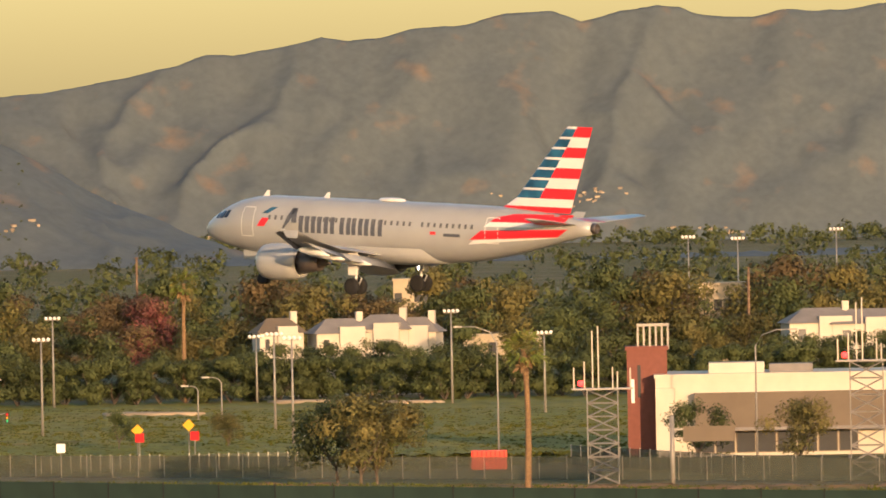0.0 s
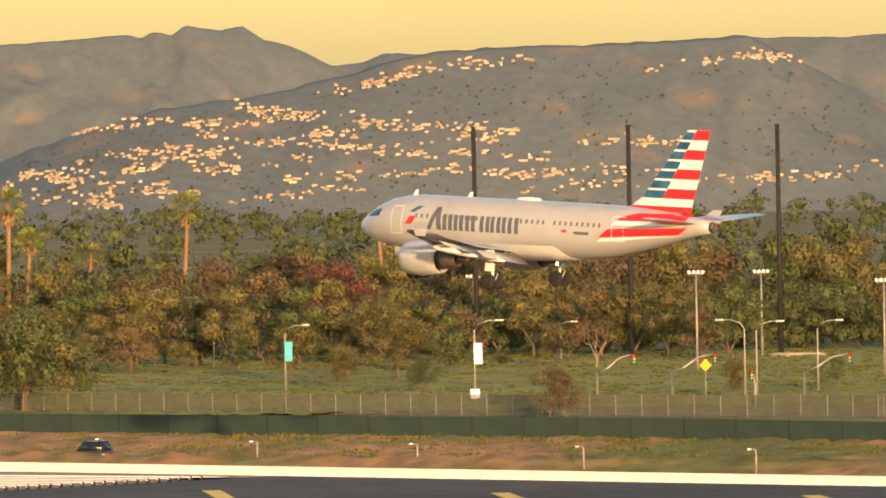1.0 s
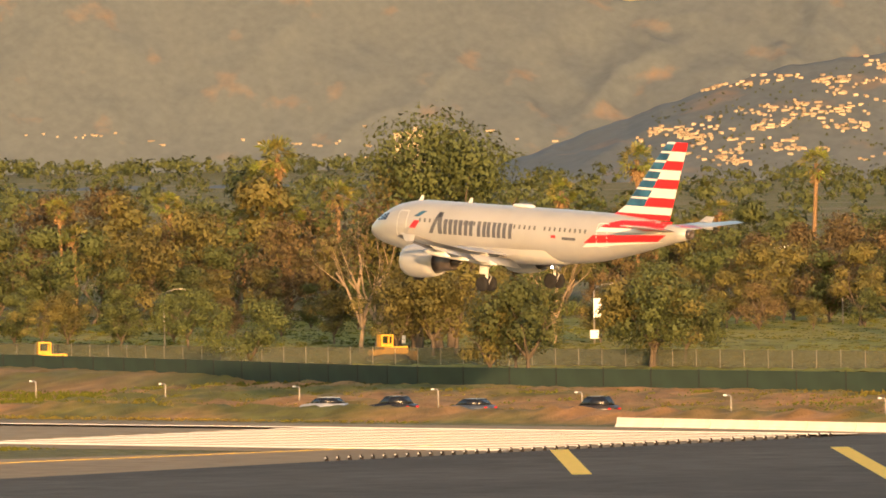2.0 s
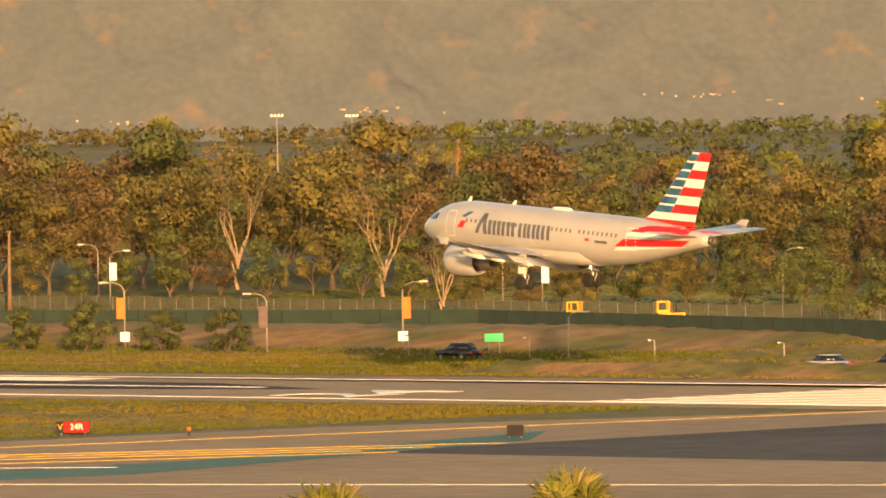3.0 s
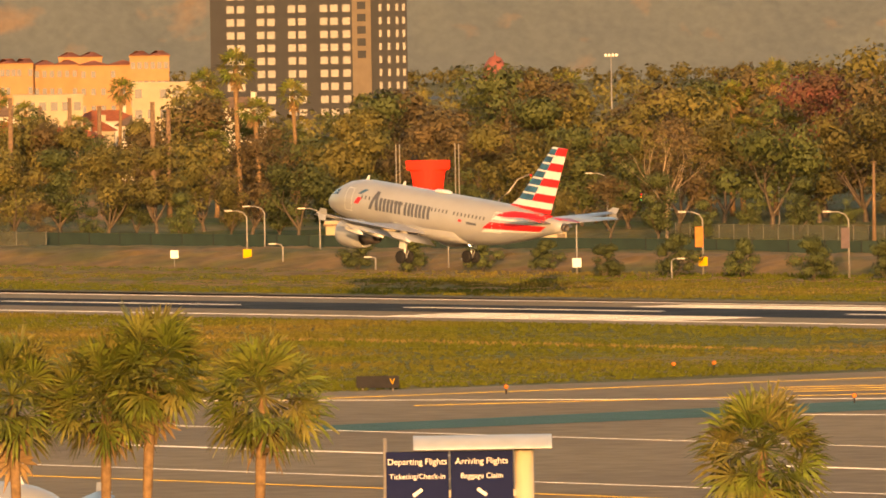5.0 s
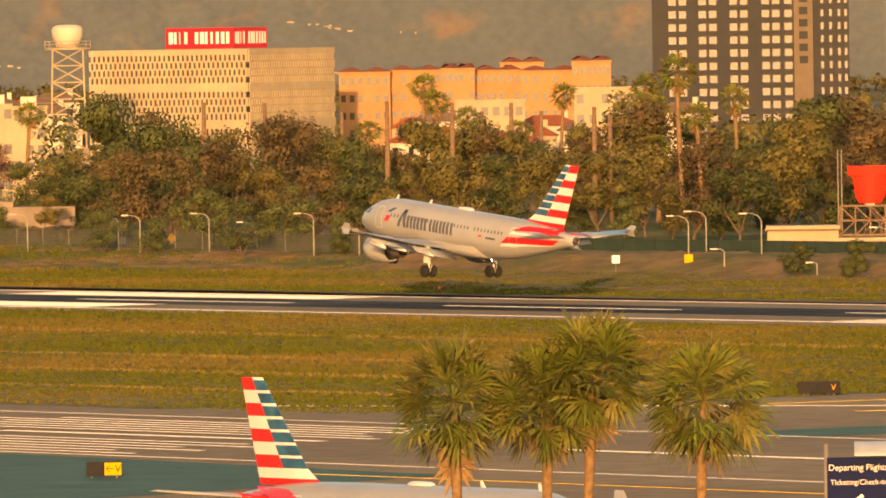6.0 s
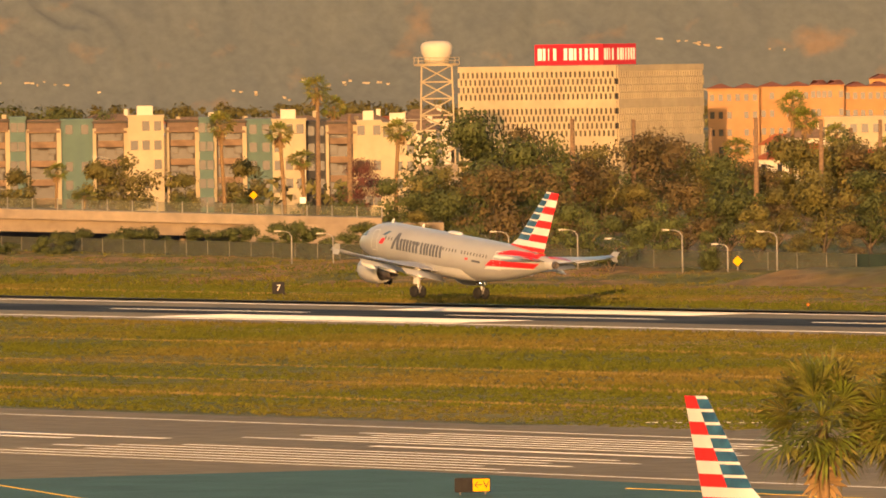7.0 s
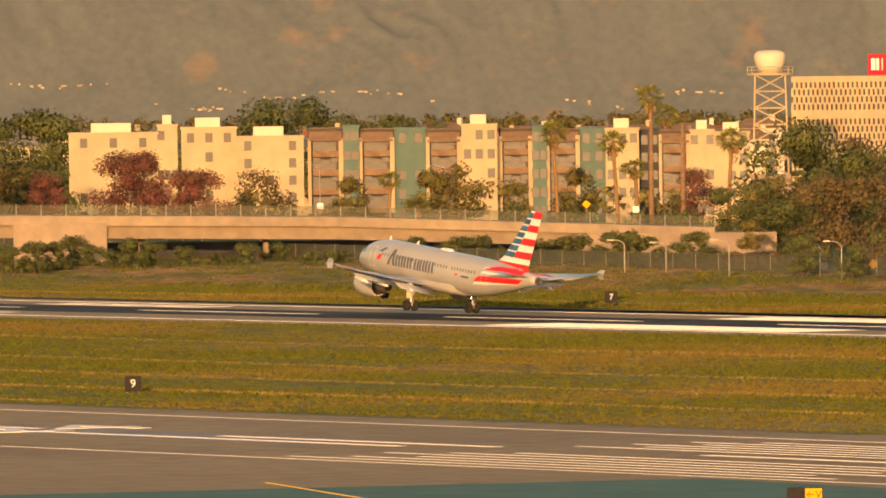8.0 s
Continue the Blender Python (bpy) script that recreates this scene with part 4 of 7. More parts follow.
def singles():
    rng = random.Random(8)
    # front trees: heading, distance, height
    front = [(36.93, 942, 7.5), (37.04, 954, 7.4), (36.85, 950, 6.8), (35.22, 1003, 5.5), (34.71, 981, 5.8), (38.16, 1109, 3.6), (41.08, 1265, 7.0), (42.92, 1086, 9.0), (41.31, 1170, 3.5), (40.87, 1137, 3.4), (42.90, 1086, 8.1), (43.53, 1041, 9.1), (43.60, 1060, 8), (44.94, 1081, 7.0), (43.73, 1045, 7.1), (42.88, 1090, 7.6), (46.00, 1223, 4.9), (45.26, 1197, 6.3), (44.52, 1214, 5.5), (45.60, 1203, 4.8), (44.14, 1194, 4.5), (42.75, 1100, 7.2), (39.3, 1100, 3.4), (38.8, 1120, 3.3), (37.6, 1110, 3.2), (47.0, 1230, 5.5), (46.5, 1240, 5)]
    for i, (a, d, h) in enumerate(front):
        plant("oak", a, d, h * 1.2, rng, 0, i % 2)
    plant("brown", 40.24, 1027, 5.3, rng)
    plant("brown", 40.16, 1030, 4.6, rng)
    # the tallest gum tree
    for a, d, h in ((44.0, 1180, 27.5), (43.92, 1190, 25), (44.1, 1185, 21), (44.2, 1186, 17)):
        plant("gum", a, d, h, rng)
    for a, d, h in ((44.02, 1150, 10), (43.9, 1155, 11), (44.12, 1160, 11), (44.2, 1150, 9)):
        plant("oak", a, d, h, rng)
    for a, d, h in ((44.38, 1165, 17), (44.3, 1180, 15), (43.4, 1200, 14), (47.1, 1180, 9), (40.0, 1240, 6), (50.35, 1300, 14), (47.4, 1300, 13), (46.9, 1290, 8)):
        plant("bare", a, d, h, rng)
    for a, d, h in ((50.67, 1117, 3.3), (50.31, 1111, 4.3), (49.97, 1104, 3.8), (49.61, 1089, 4.2), (49.24, 1082, 4.0), (48.92, 1073, 4.6), (48.53, 1068, 3.8), (48.21, 1057, 4.1), (51.92, 1161, 3.4), (51.61, 1151, 3.8), (51.29, 1146, 3.6), (50.97, 1139, 3.3)):
        plant("bush", a, d, h * 1.08, rng, float(np.interp(spot(a, d).y, *BANK_MID)))


singles()

PALMS_EAST = [(37.82, 1330, 15.9), (36.08, 900, 13.7), (41.10, 1390, 10.6), (40.44, 1390, 11.6), (41.07, 1450, 20.3), (41.41, 1450, 17.7), (44.77, 1400, 22.8), (44.48, 1200, 20.5), (43.21, 1500, 21.4), (42.97, 1450, 21.1), (42.88, 1300, 19.0), (42.56, 1500, 20.8), (42.08, 1500, 19.8), (43.38, 1300, 20.0), (44.05, 1150, 17.6), (41.09, 1420, 9.9), (41.07, 1500, 20.2), (44.74, 1400, 22.6), (44.87, 1400, 19.6), (45.33, 1300, 18.9), (45.83, 1350, 18.5), (45.89, 1300, 16.2), (44.97, 1300, 16.8)]
PALMS_MID = [(49.64, 1400, 21.8), (49.79, 1400, 20.8), (50.02, 1400, 20.9), (49.96, 1400, 21.2), (48.54, 1350, 21.8), (48.33, 1350, 19.2), (47.44, 1400, 20.4), (47.03, 1400, 20.2), (46.94, 1400, 19.2), (46.49, 1350, 19.3), (52.52, 1500, 22.9), (52.41, 1450, 19.3), (52.63, 1500, 19.3), (52.22, 1500, 18.6), (51.86, 1600, 18.5), (50.88, 1500, 20.4), (50.82, 1500, 19.3), (51.02, 1700, 20.0)]
PALMS_WEST = [(54.10, 1700, 20.5), (53.82, 1700, 20.0), (53.77, 1700, 20.1), (53.33, 1700, 20.1), (53.12, 1700, 18.3), (53.60, 1650, 17.8), (52.74, 1600, 21.5), (52.69, 1600, 20.0), (52.62, 1600, 19.4), (52.23, 1600, 18.6), (56.70, 1650, 18.2), (56.39, 1650, 19.3), (56.30, 1650, 19.5), (56.21, 2000, 22.9), (56.14, 2000, 22.2), (57.41, 1600, 11.7), (57.55, 1600, 11.3), (55.83, 1650, 19.5), (56.55, 1600, 10.2)]


def palms():
    srcs = [make_palm(s, 16.0, 30, 1.25, 7, "tall fan palm with a brown skirt standing above the trees", lean=l) for s, l in ((1, .4), (2, -.6), (3, 0.1))]
    first = [True] * 3
    for i, (a, d, h) in enumerate(PALMS_EAST + PALMS_MID + PALMS_WEST):
        if i > 1 and d < 1450:
            d, h = 1450, 26 - (26 - h) * 1450 / d
        s = srcs[i % 3]
        m = Matrix.Translation(spot(a, d)) @ Matrix.Rotation(i * 1.7, 4, "Z") @ Matrix.Diagonal((max(1, h / 16), max(1, h / 16), h / 16.6, 1))
        if first[i % 3]:
            first[i % 3] = False
            s.matrix_basis = m
        else:
            copy_thing(s, m)


palms()
# ---- painted markings: thick paint, its ribs added to stand in for glass-bead glare ----
def paint(bm, x0, x1, y0, y1, z=0.06, turn=None):
    """Paint with added sun-catching ribs; turn: the corners are turned by degrees about a pivot (x, y)."""
    n = max(1, round((y1 - y0) / 0.06))
    ys = [y0 + (y1 - y0) * i / n for i in range(n + 1)]

    def at(x, y, q):
        if turn:
            g, px, py = radians(turn[0]), turn[1], turn[2]
            x, y = px + (x - px) * math.cos(g) - (y - py) * math.sin(g), py + (x - px) * math.sin(g) + (y - py) * math.cos(g)
        return bm.verts.new((x, y, q))
    for a, b in zip(ys, ys[1:]):
        m = a + (b - a) * 0.22
        v = [at(x0, a, z - 0.006), at(x1, a, z - 0.006), at(x1, m, z + 0.01), at(x0, m, z + 0.01), at(x1, b, z - 0.006), at(x0, b, z - 0.006)]
        bm.faces.new((v[0], v[1], v[2], v[3]))
        bm.faces.new((v[3], v[2], v[4], v[5]))


def marking(name, rows, material, label):
    bm = bmesh.new()
    for r in rows:
        paint(bm, *r)
    return tagged(new(name, finish(bm, name, material)), label, "marking", kind="structure")


marking("runway_edge_line", [(-3000, -582, 648.2, 649.3)], m_white, "white runway edge line")
marking("runway_edge_line", [(-3000, -582, 609.2, 610.3)], m_white, "white runway edge line")
marking("runway_edge_line", [(-3000, -440, 438.9, 439.25)], m_white, "white runway edge line")
marking("runway_edge_line", [(-3000, -440, 395.9, 396.25)], m_white, "white runway edge line")
marking("threshold_stripes", [(-641, -584, 611 + 3.0 * i, 612.3 + 3.0 * i) for i in range(13)], m_white, "broad white threshold stripes")
marking("centre_line", [(-700 - 61 * i - 36, -700 - 61 * i, 629.5, 630.4) for i in range(12)], m_white, "dashed white runway centre line")
marking("centre_line", [(-460 - 61 * i - 36, -460 - 61 * i, 417.0, 417.9) for i in range(14)], m_white, "dashed white runway centre line")
marking("touchdown_bars", [(-776, -736, y, y + 1.4) for y in (611.5, 614, 616.5, 619)] + [(-776, -736, y, y + 1.4) for y in (639, 641.5, 644)], m_white, "white touchdown zone bars")
marking("aiming_point", [(-946, -892, 612, 621.5), (-946, -892, 639.5, 647)], m_white, "large white aiming point blocks")
marking("touchdown_bars", [(-1080, -1045, y, y + 1.4) for y in (613, 616, 640, 643)], m_white, "white touchdown zone bars")
marking("touchdown_bars", [(-640 + (i % 3) * 4, -576 - (i % 2) * 6, 398.5 + 2.6 * i, 399.0 + 2.6 * i) for i in range(6)] + [(-640 + (i % 2) * 5, -582 - (i % 3) * 4, 421.5 + 2.4 * i, 422.0 + 2.4 * i) for i in range(6)], m_white, "white threshold and touchdown bars of the near runway")
marking("centre_dash", [(-720, -650, 413.6, 414.5)], m_white, "white centre line dash")
for s in (33.5, 62.8, 91.0, 120.0, 149.0):
    x0 = max(s - 624, -579)
    n = (s - 572 - x0) * 1.41
    marking("yellow_chevron", [(x0, x0 + n, s - x0 - 0.7, s - x0 + 0.7, 0.06, (-45, x0, s - x0))], m_yellow, "yellow chevron arm on dark asphalt")
marking("taxi_line", [(-612, -612 + 150, 468, 468.3, 0.06, (84, -612, 468)), (-594, -594 + 60, 470, 470.3, 0.06, (66, -594, 470))], m_yellow, "yellow taxiway centre lines")
marking("taxi_line", [(-590, -590 + 30 + 6 * i, 500 + 4.5 * i, 500.35 + 4.5 * i, 0.06, (58, -590, 500)) for i in range(3)], m_yellow, "yellow holding position lines")
marking("taxi_line", [(-545, -460, 386, 386.3), (-600, -530, 372, 372.3, 0.06, (-20, -600, 372))], m_yellow, "yellow taxiway lines beside the near runway")
marking("taxi_edge", [(-560, -480, 470, 470.4, 0.06, (20, -560, 470)), (-640, -556, 455, 455.4, 0.06, (30, -640, 455))], m_white, "thin pale pavement lines")

flat("taxiway", [(-622, 440), (-400, 440), (-400, 604), (-600, 604), (-617, 560), (-618, 512), (-626, 470), (-645, 446)], 0.025, m_concrete, "pale concrete taxiway joining the runways", "taxiway")
flat("blast_pad", [(-573, 524), (-300, 524), (-300, 656), (-580, 656), (-579, 590)], 0.035, m_asphalt, "dark asphalt pad before the threshold")
flat("apron", [(-1400, 180), (-200, 180), (-200, 389), (-1400, 389)], 0.02, m_concrete, "grey concrete apron", "apron")
flat("green_island", [(-584, 394.5), (-531, 390), (-515, 335), (-600, 335)], 0.045, m_green, "green painted island in the apron")
flat("green_band", [(-571, 441), (-560, 438), (-557, 490), (-578, 545), (-592, 560), (-572, 508)], 0.045, m_green, "green painted band beside the taxiway")
m_rubber = mat("rubber_streaked_concrete", (0.035, 0.031, 0.03), 0.8, vary=0.3, scale=0.25, second=(0.075, 0.066, 0.06), mix=0.55, mscale=0.03, spec=0.03)
flat("rubber_strip", [(-3000, 621.5), (-720, 621.5), (-690, 628), (-715, 638), (-3000, 639)], 0.04, m_rubber, "dark tyre rubber on the runway's far half")
flat("rubber_strip", [(-2000, 405), (-660, 412), (-660, 420), (-2000, 430)], 0.04, mat("faint_rubber", (0.21, 0.185, 0.16), 0.8, vary=0.2, scale=0.2), "faint tyre rubber on the near runway")
flat("service_road", [(-1400, 662), (-470, 640), (-470, 646), (-1400, 668)], 0.03, m_asphalt, "narrow asphalt perimeter road", "road")


def lettering(text, size, m, material, parent, name="lettering", depth=0.01):
    cu = bpy.data.curves.new(name, "FONT")
    cu.body, cu.size, cu.align_x, cu.align_y, cu.extrude = text, size, "CENTER", "CENTER", depth
    ob = new(name, cu)
    ob.data.materials.append(material)
    ob.parent = parent
    ob.matrix_basis = m
    return ob


for (t, x, y) in (("24", -676, 620), ("24", -702, 417)):
    ob = lettering(t, 15, pose(x, y, 0.09, 0, 0, 90), m_white, None, "runway_number", 0.02)
    tagged(ob, "white painted runway number on the concrete", "marking", kind="structure")

# ---- lamps, signs, posts ----
m_pole = mat("galvanised_pole", (0.26, 0.235, 0.2), 0.5, 0.3, vary=0.15, scale=2)
m_wood = mat("wooden_utility_pole", (0.17, 0.105, 0.06), 0.9, vary=0.25, scale=3)
m_black = mat("black_steel", (0.022, 0.02, 0.02), 0.75, vary=0.2, scale=2, spec=0.12)
m_lens = glow("street_lamp_lens", (1.0, 0.9, 0.7), 1.5)
m_wsign = mat("white_sign_sheet", (0.75, 0.72, 0.66), 0.75, vary=0.05, scale=2, spec=0.1)
m_yellowsign = mat("yellow_sign_sheet", (0.62, 0.33, 0.02), 0.75, vary=0.05, scale=2, spec=0.1)
m_orangesign = mat("orange_banner_cloth", (0.5, 0.15, 0.03), 0.7, vary=0.15, scale=2)
m_greensign = mat("green_sign_sheet", (0.05, 0.5, 0.2), 0.75, vary=0.05, scale=2, spec=0.1)
m_redsign = mat("red_sign_sheet", (0.55, 0.02, 0.02), 0.75, vary=0.05, scale=2, spec=0.1)
m_bluesign = mat("turquoise_banner_cloth", (0.06, 0.35, 0.42), 0.7, vary=0.15, scale=2)
m_darkbanner = mat("dark_banner_cloth", (0.10, 0.07, 0.07), 0.7, vary=0.15, scale=2)


def facing(a, d, z=0.0, extra=0.0):
    """Stands at heading a, its front (-y) towards the camera."""
    return Matrix.Translation(spot(a, d, z)) @ Matrix.Rotation(radians(a + extra), 4, "Z")


def street_lamp(a, d, h, arm=1, banner=None, plate=None):
    t = thing("street_lamp", facing(a, d), "grey street lamp with a curved arm" + (" and a cloth banner" if banner else ""), "street lamp", "street lamps")
    bm = bmesh.new()
    r = 0.075
    tube(bm, [(0, 0, -.1), (0, 0, h * .5), (0, 0, h * .88), (arm * h * .05, 0, h * .96), (arm * h * .16, 0, h), (arm * h * .27, 0, h * 1.0)], [r * 1.5, r * 1.1, r, r * .8, r * .7, r * .6], 8)
    part("pole", bm, m_pole, t, smooth=True)
    part("lamp_head", boxes((min(arm * h * .25, arm * (h * .25 + .8)), max(arm * h * .25, arm * (h * .25 + .8)), -.16, .16, h - .06, h + .1)), m_pole, t)
    if banner:
        z = h * 0.62
        bm = boxes((-.05 if arm > 0 else -.75, .75 if arm > 0 else .05, -.14, -.10, z - 1.0, z + 1.0))
        part("banner", bm, banner, t, "printed cloth banner")
    if plate:
        z = 1.3 if plate is m_wsign else 1.6
        part("sign_plate", boxes((-.45, .45, -.2, -.15, z - .45, z + .45)), plate, t, "square sign plate")
    return t


def flood_lamp(a, d, h):
    t = thing("flood_lamp", facing(a, d), "tall slim grey mast with a bar of floodlights", "floodlight mast", "floodlight masts")
    bm = bmesh.new()
    tube(bm, [(0, 0, -.1), (0, 0, h * .5), (0, 0, h)], [.16, .12, .08], 8)
    part("mast", bm, m_pole, t, smooth=True)
    part("crossbar", boxes((-.85, .85, -.05, .05, h - .12, h)), m_pole, t)
    for x in (-.75, -.25, .25, .75):
        bm = bmesh.new()
        lathe(bm, [(-.28, .2), (-.1, .17), (.1, .06)], "y", 10, (x, 0, h + .12))
        lamp = part("floodlight", bm, m_wsign, t, smooth=True)
    return t


WITH = {41.58: m_bluesign, 40.62: m_wsign, 44.18: m_wsign, 43.20: m_wsign, 50.17: m_orangesign, 49.43: m_darkbanner, 48.72: m_orangesign, 48.79: m_wsign, 48.00: m_darkbanner, 47.31: m_orangesign, 46.60: m_wsign}
PLATES = {40.62: m_wsign, 50.17: m_yellowsign, 48.72: m_wsign, 47.31: m_wsign, 44.18: m_wsign, 43.20: m_wsign, 52.48: m_yellowsign, 52.11: m_wsign, 50.81: m_wsign, 54.38: None}
LEFT_ARM = {37.63, 36.23, 39.25, 50.17, 49.43, 48.72, 48.00, 50.65, 48.85, 37.75, 46.80}
LAMPS_EAST = [(37.63, 1216, 5.3), (36.23, 1032, 12.6), (34.92, 1019, 12.0), (37.75, 1233, 4.1), (41.58, 1154, 7.0), (40.62, 1083, 8.3), (40.18, 1290, 4.6), (39.25, 1085, 7.9), (39.19, 1084, 7.7), (38.88, 1114, 7.2), (44.18, 1188, 6.9), (43.20, 1198, 6.6), (41.94, 1279, 5.1), (45.38, 1208, 6.6), (45.62, 1378, 4.0), (50.65, 1355, 7.1), (49.78, 1353, 6.6), (50.17, 1114, 6.5), (49.43, 1091, 6.7), (48.72, 1081, 6.5), (48.85, 1333, 6.5), (48.79, 1299, 6.2), (48.00, 1054, 5.7), (47.31, 1063, 6.4), (46.80, 1261, 6.3), (46.60, 1228, 6.4), (46.47, 1011, 4.4), (50.33, 1105, 2.1)]
LAMPS_WEST = [(52.48, 1188, 6.1), (52.39, 1209, 6.2), (52.11, 1190, 6.2), (52.30, 1180, 2.7), (51.83, 1159, 1.6), (51.46, 1154, 5.2), (51.34, 1152, 1.4), (50.81, 1131, 5.7), (54.91, 1290, 5.5), (54.38, 1266, 5.7), (55.26, 1296, 5.3), (54.69, 1303, 4.2), (54.15, 1262, 4.1), (53.90, 1258, 5.5), (58.68, 1473, 6.6), (58.78, 1720, 11.4), (57.90, 1720, 11.5), (57.25, 1720, 10.8), (56.36, 1341, 5.0), (56.15, 1338, 4.7), (55.83, 1316, 5.3), (55.37, 1310, 4.9), (59.41, 1750, 15.0), (55.54, 1698, 9.2)]
for a, d, h in LAMPS_EAST + LAMPS_WEST:
    street_lamp(a, d, h, -1 if a in LEFT_ARM or a > 51 else 1, WITH.get(a), PLATES.get(a))
for a, d, h in [(38.54, 1171, 10.2), (38.48, 1318, 10.7), (37.36, 1181, 10.2), (37.45, 1328, 8.0), (37.27, 1118, 10.6), (36.46, 1299, 10.9), (35.99, 1242, 9.0), (39.49, 1224, 10.7), (41.66, 1350, 8.9), (40.62, 1386, 8.7), (39.16, 1294, 9.8), (44.88, 1569, 10.4), (42.24, 1399, 7.5), (47.93, 1560, 20.4), (47.55, 1560, 20.2), (50.62, 1560, 20.4), (35.0, 1500, 17.5), (34.5, 1500, 18.5), (35.25, 1500, 17.8)]:
    flood_lamp(a, d, h)
for a, d, h in [(54.00, 1500, 16.6), (53.67, 1500, 16.3), (52.95, 1450, 15.8), (54.93, 1500, 16.8), (54.62, 1520, 16.5), (52.72, 1550, 15.2), (54.23, 1600, 14.7), (53.52, 1600, 14.4), (53.37, 1600, 15.5), (53.22, 1600, 14.3), (52.87, 1600, 13.7), (55.40, 1500, 17.0), (56.06, 1550, 17.5), (56.22, 1600, 17.7), (52.87, 1500, 14.4), (49.30, 1250, 9.3), (38.05, 1500, 16.5), (34.95, 1400, 14.5)]:
    bm = bmesh.new()
    tube(bm, [(0, 0, -.2), (0, 0, h * .5), (0.05, 0, h)], [.42, .36, .28] if a > 52.8 else [.25, .2, .15], 10)
    t = thing("wooden_pole", facing(a, d), "tall bare brown wooden pole", "pole", "wooden poles")
    part("pole", bm, m_wood, t, smooth=True)
    part("cap", boxes((-.3, .3, -.3, .3, h, h + .08)), m_wood, t)
for a, d, h in ((40.605, 1300, 26.9), (39.821, 1300, 26.8), (39.065, 1300, 26.6)):
    t = thing("net_pole", facing(a, d), "very tall black steel pole beside the golf course", "pole", "tall black poles")
    bm = bmesh.new()
    tube(bm, [(0, 0, -.2), (0, 0, h)], [.32, .26], 10)
    part("pole", bm, m_black, t, smooth=True)
    part("cap", boxes((-.3, .3, -.3, .3, h, h + .15)), m_black, t)
    part("base_plate", boxes((-.5, .5, -.5, .5, -.05, .08)), m_black, t)

# small grey stub posts along the perimeter road
for i in range(14):
    x = -498 - 20.2 * i
    y = 657 + (-538 - x) * 0.19
    t = thing("stub_post", pose(x, y + 3, 0), "short grey post with a small arm by the perimeter road", "post", "perimeter posts")
    bm = bmesh.new()
    tube(bm, [(0, 0, -.1), (0, 0, 1.9), (-.1, 0, 1.98), (-.5, 0, 2.0)], .07, 8)
    part("post", bm, m_pole, t, smooth=True)
    part("arm_head", boxes((-.75, -.4, -.08, .08, 1.93, 2.06)), m_wsign, t)

# ---- walls and fences ----
m_screen = mat("dark_green_windscreen", (0.022, 0.04, 0.028), 0.85, vary=0.2, scale=0.4)
m_mesh = mat("grey_green_fence_mesh", (0.10, 0.105, 0.07), 0.8, vary=0.2, scale=0.5)


m_fpost = mat("dull_fence_post", (0.16, 0.14, 0.11), 0.7, vary=0.2, scale=2)


def see_through(m, amount):
    n, l = m.node_tree.nodes, m.node_tree.links
    out, b = n["Material Output"], n["Principled BSDF"]
    tr, mx = n.new("ShaderNodeBsdfTransparent"), n.new("ShaderNodeMixShader")
    mx.inputs[0].default_value = amount
    l.new(b.outputs[0], mx.inputs[1])
    l.new(tr.outputs[0], mx.inputs[2])
    l.new(mx.outputs[0], out.inputs["Surface"])
    return m


see_through(m_mesh, 0.5)


def fence(name, pts, h, panel, gap, label, material=None, z=0.0, post_r=0.05, sheet_h=None):
    """A fence along points: each post a part, the panels between them."""
    t = thing(name, None, label, "fence")
    pts = [Vector(p) if len(p) == 3 else Vector((*p, z)) for p in pts]
    pm = bmesh.new()
    tube(pm, [(0, 0, -.1), (0, 0, h + .1)], post_r, 6)
    pm = finish(pm, "post", material or m_pole)
    posts = []
    for p, q in zip(pts, pts[1:]):
        n = max(1, round((q - p).length / gap))
        posts += [p + (q - p) * i / n for i in range(n)]
    posts.append(pts[-1])
    for i, p in enumerate(posts[:290]):
        o = part("post", pm, None, t)
        o.location = p
    for p, q in zip(posts[:290], posts[1:290]):
        d = (q - p)
        bm = boxes((0.06, d.length - 0.06, -.012, .012, 0.05, sheet_h or h))
        o = part("panel", bm, panel, t)
        o.matrix_basis = Matrix.Translation(p) @ Matrix.Rotation(math.atan2(d.y, d.x), 4, "Z")
    return t


fence("green_screen_fence", [(-470, 690, .5), (-530, 694, .7), (-580, 702, .95), (-690, 712, .95), (-735, 728, .95), (-800, 748, 1.0), (-860, 738, 1.0), (-1010, 745, 1.0)], 2.0, m_screen, 6, "long dark green windscreen fence on the bank", m_black, 0.3)
fence("mesh_fence", [(-440, 775), (-640, 795), (-800, 800), (-1000, 830)], 2.0, m_mesh, 3.2, "long chain-link fence with a grey-green screen behind the bank", m_fpost, 0.0, 0.035)
fence("mesh_fence", [(-1000, 740), (-1110, 752), (-1400, 800)], 3.2, m_mesh, 6.5, "tall chain-link fence below the bridge", m_fpost)
fence("mesh_fence", [(-470, 790), (-560, 800), (-600, 830)], 1.8, m_mesh, 3.0, "pale chain-link fence by the lattice towers")
m_barrier = mat("white_concrete_barrier", (0.72, 0.66, 0.56), 0.8, vary=0.1, scale=0.8)
barrier = thing("white_barrier", None, "long low white concrete barrier beside the blast pad", "barrier")
bmx = bmesh.new()
rings(bmx, [[(x, -.3, 0), (x, -.12, .3), (x, -.08, .75), (x, .08, .75), (x, .12, .3), (x, .3, 0)] for x in (0.02, 5.96)])
seg = finish(bmx, "segment", m_barrier)
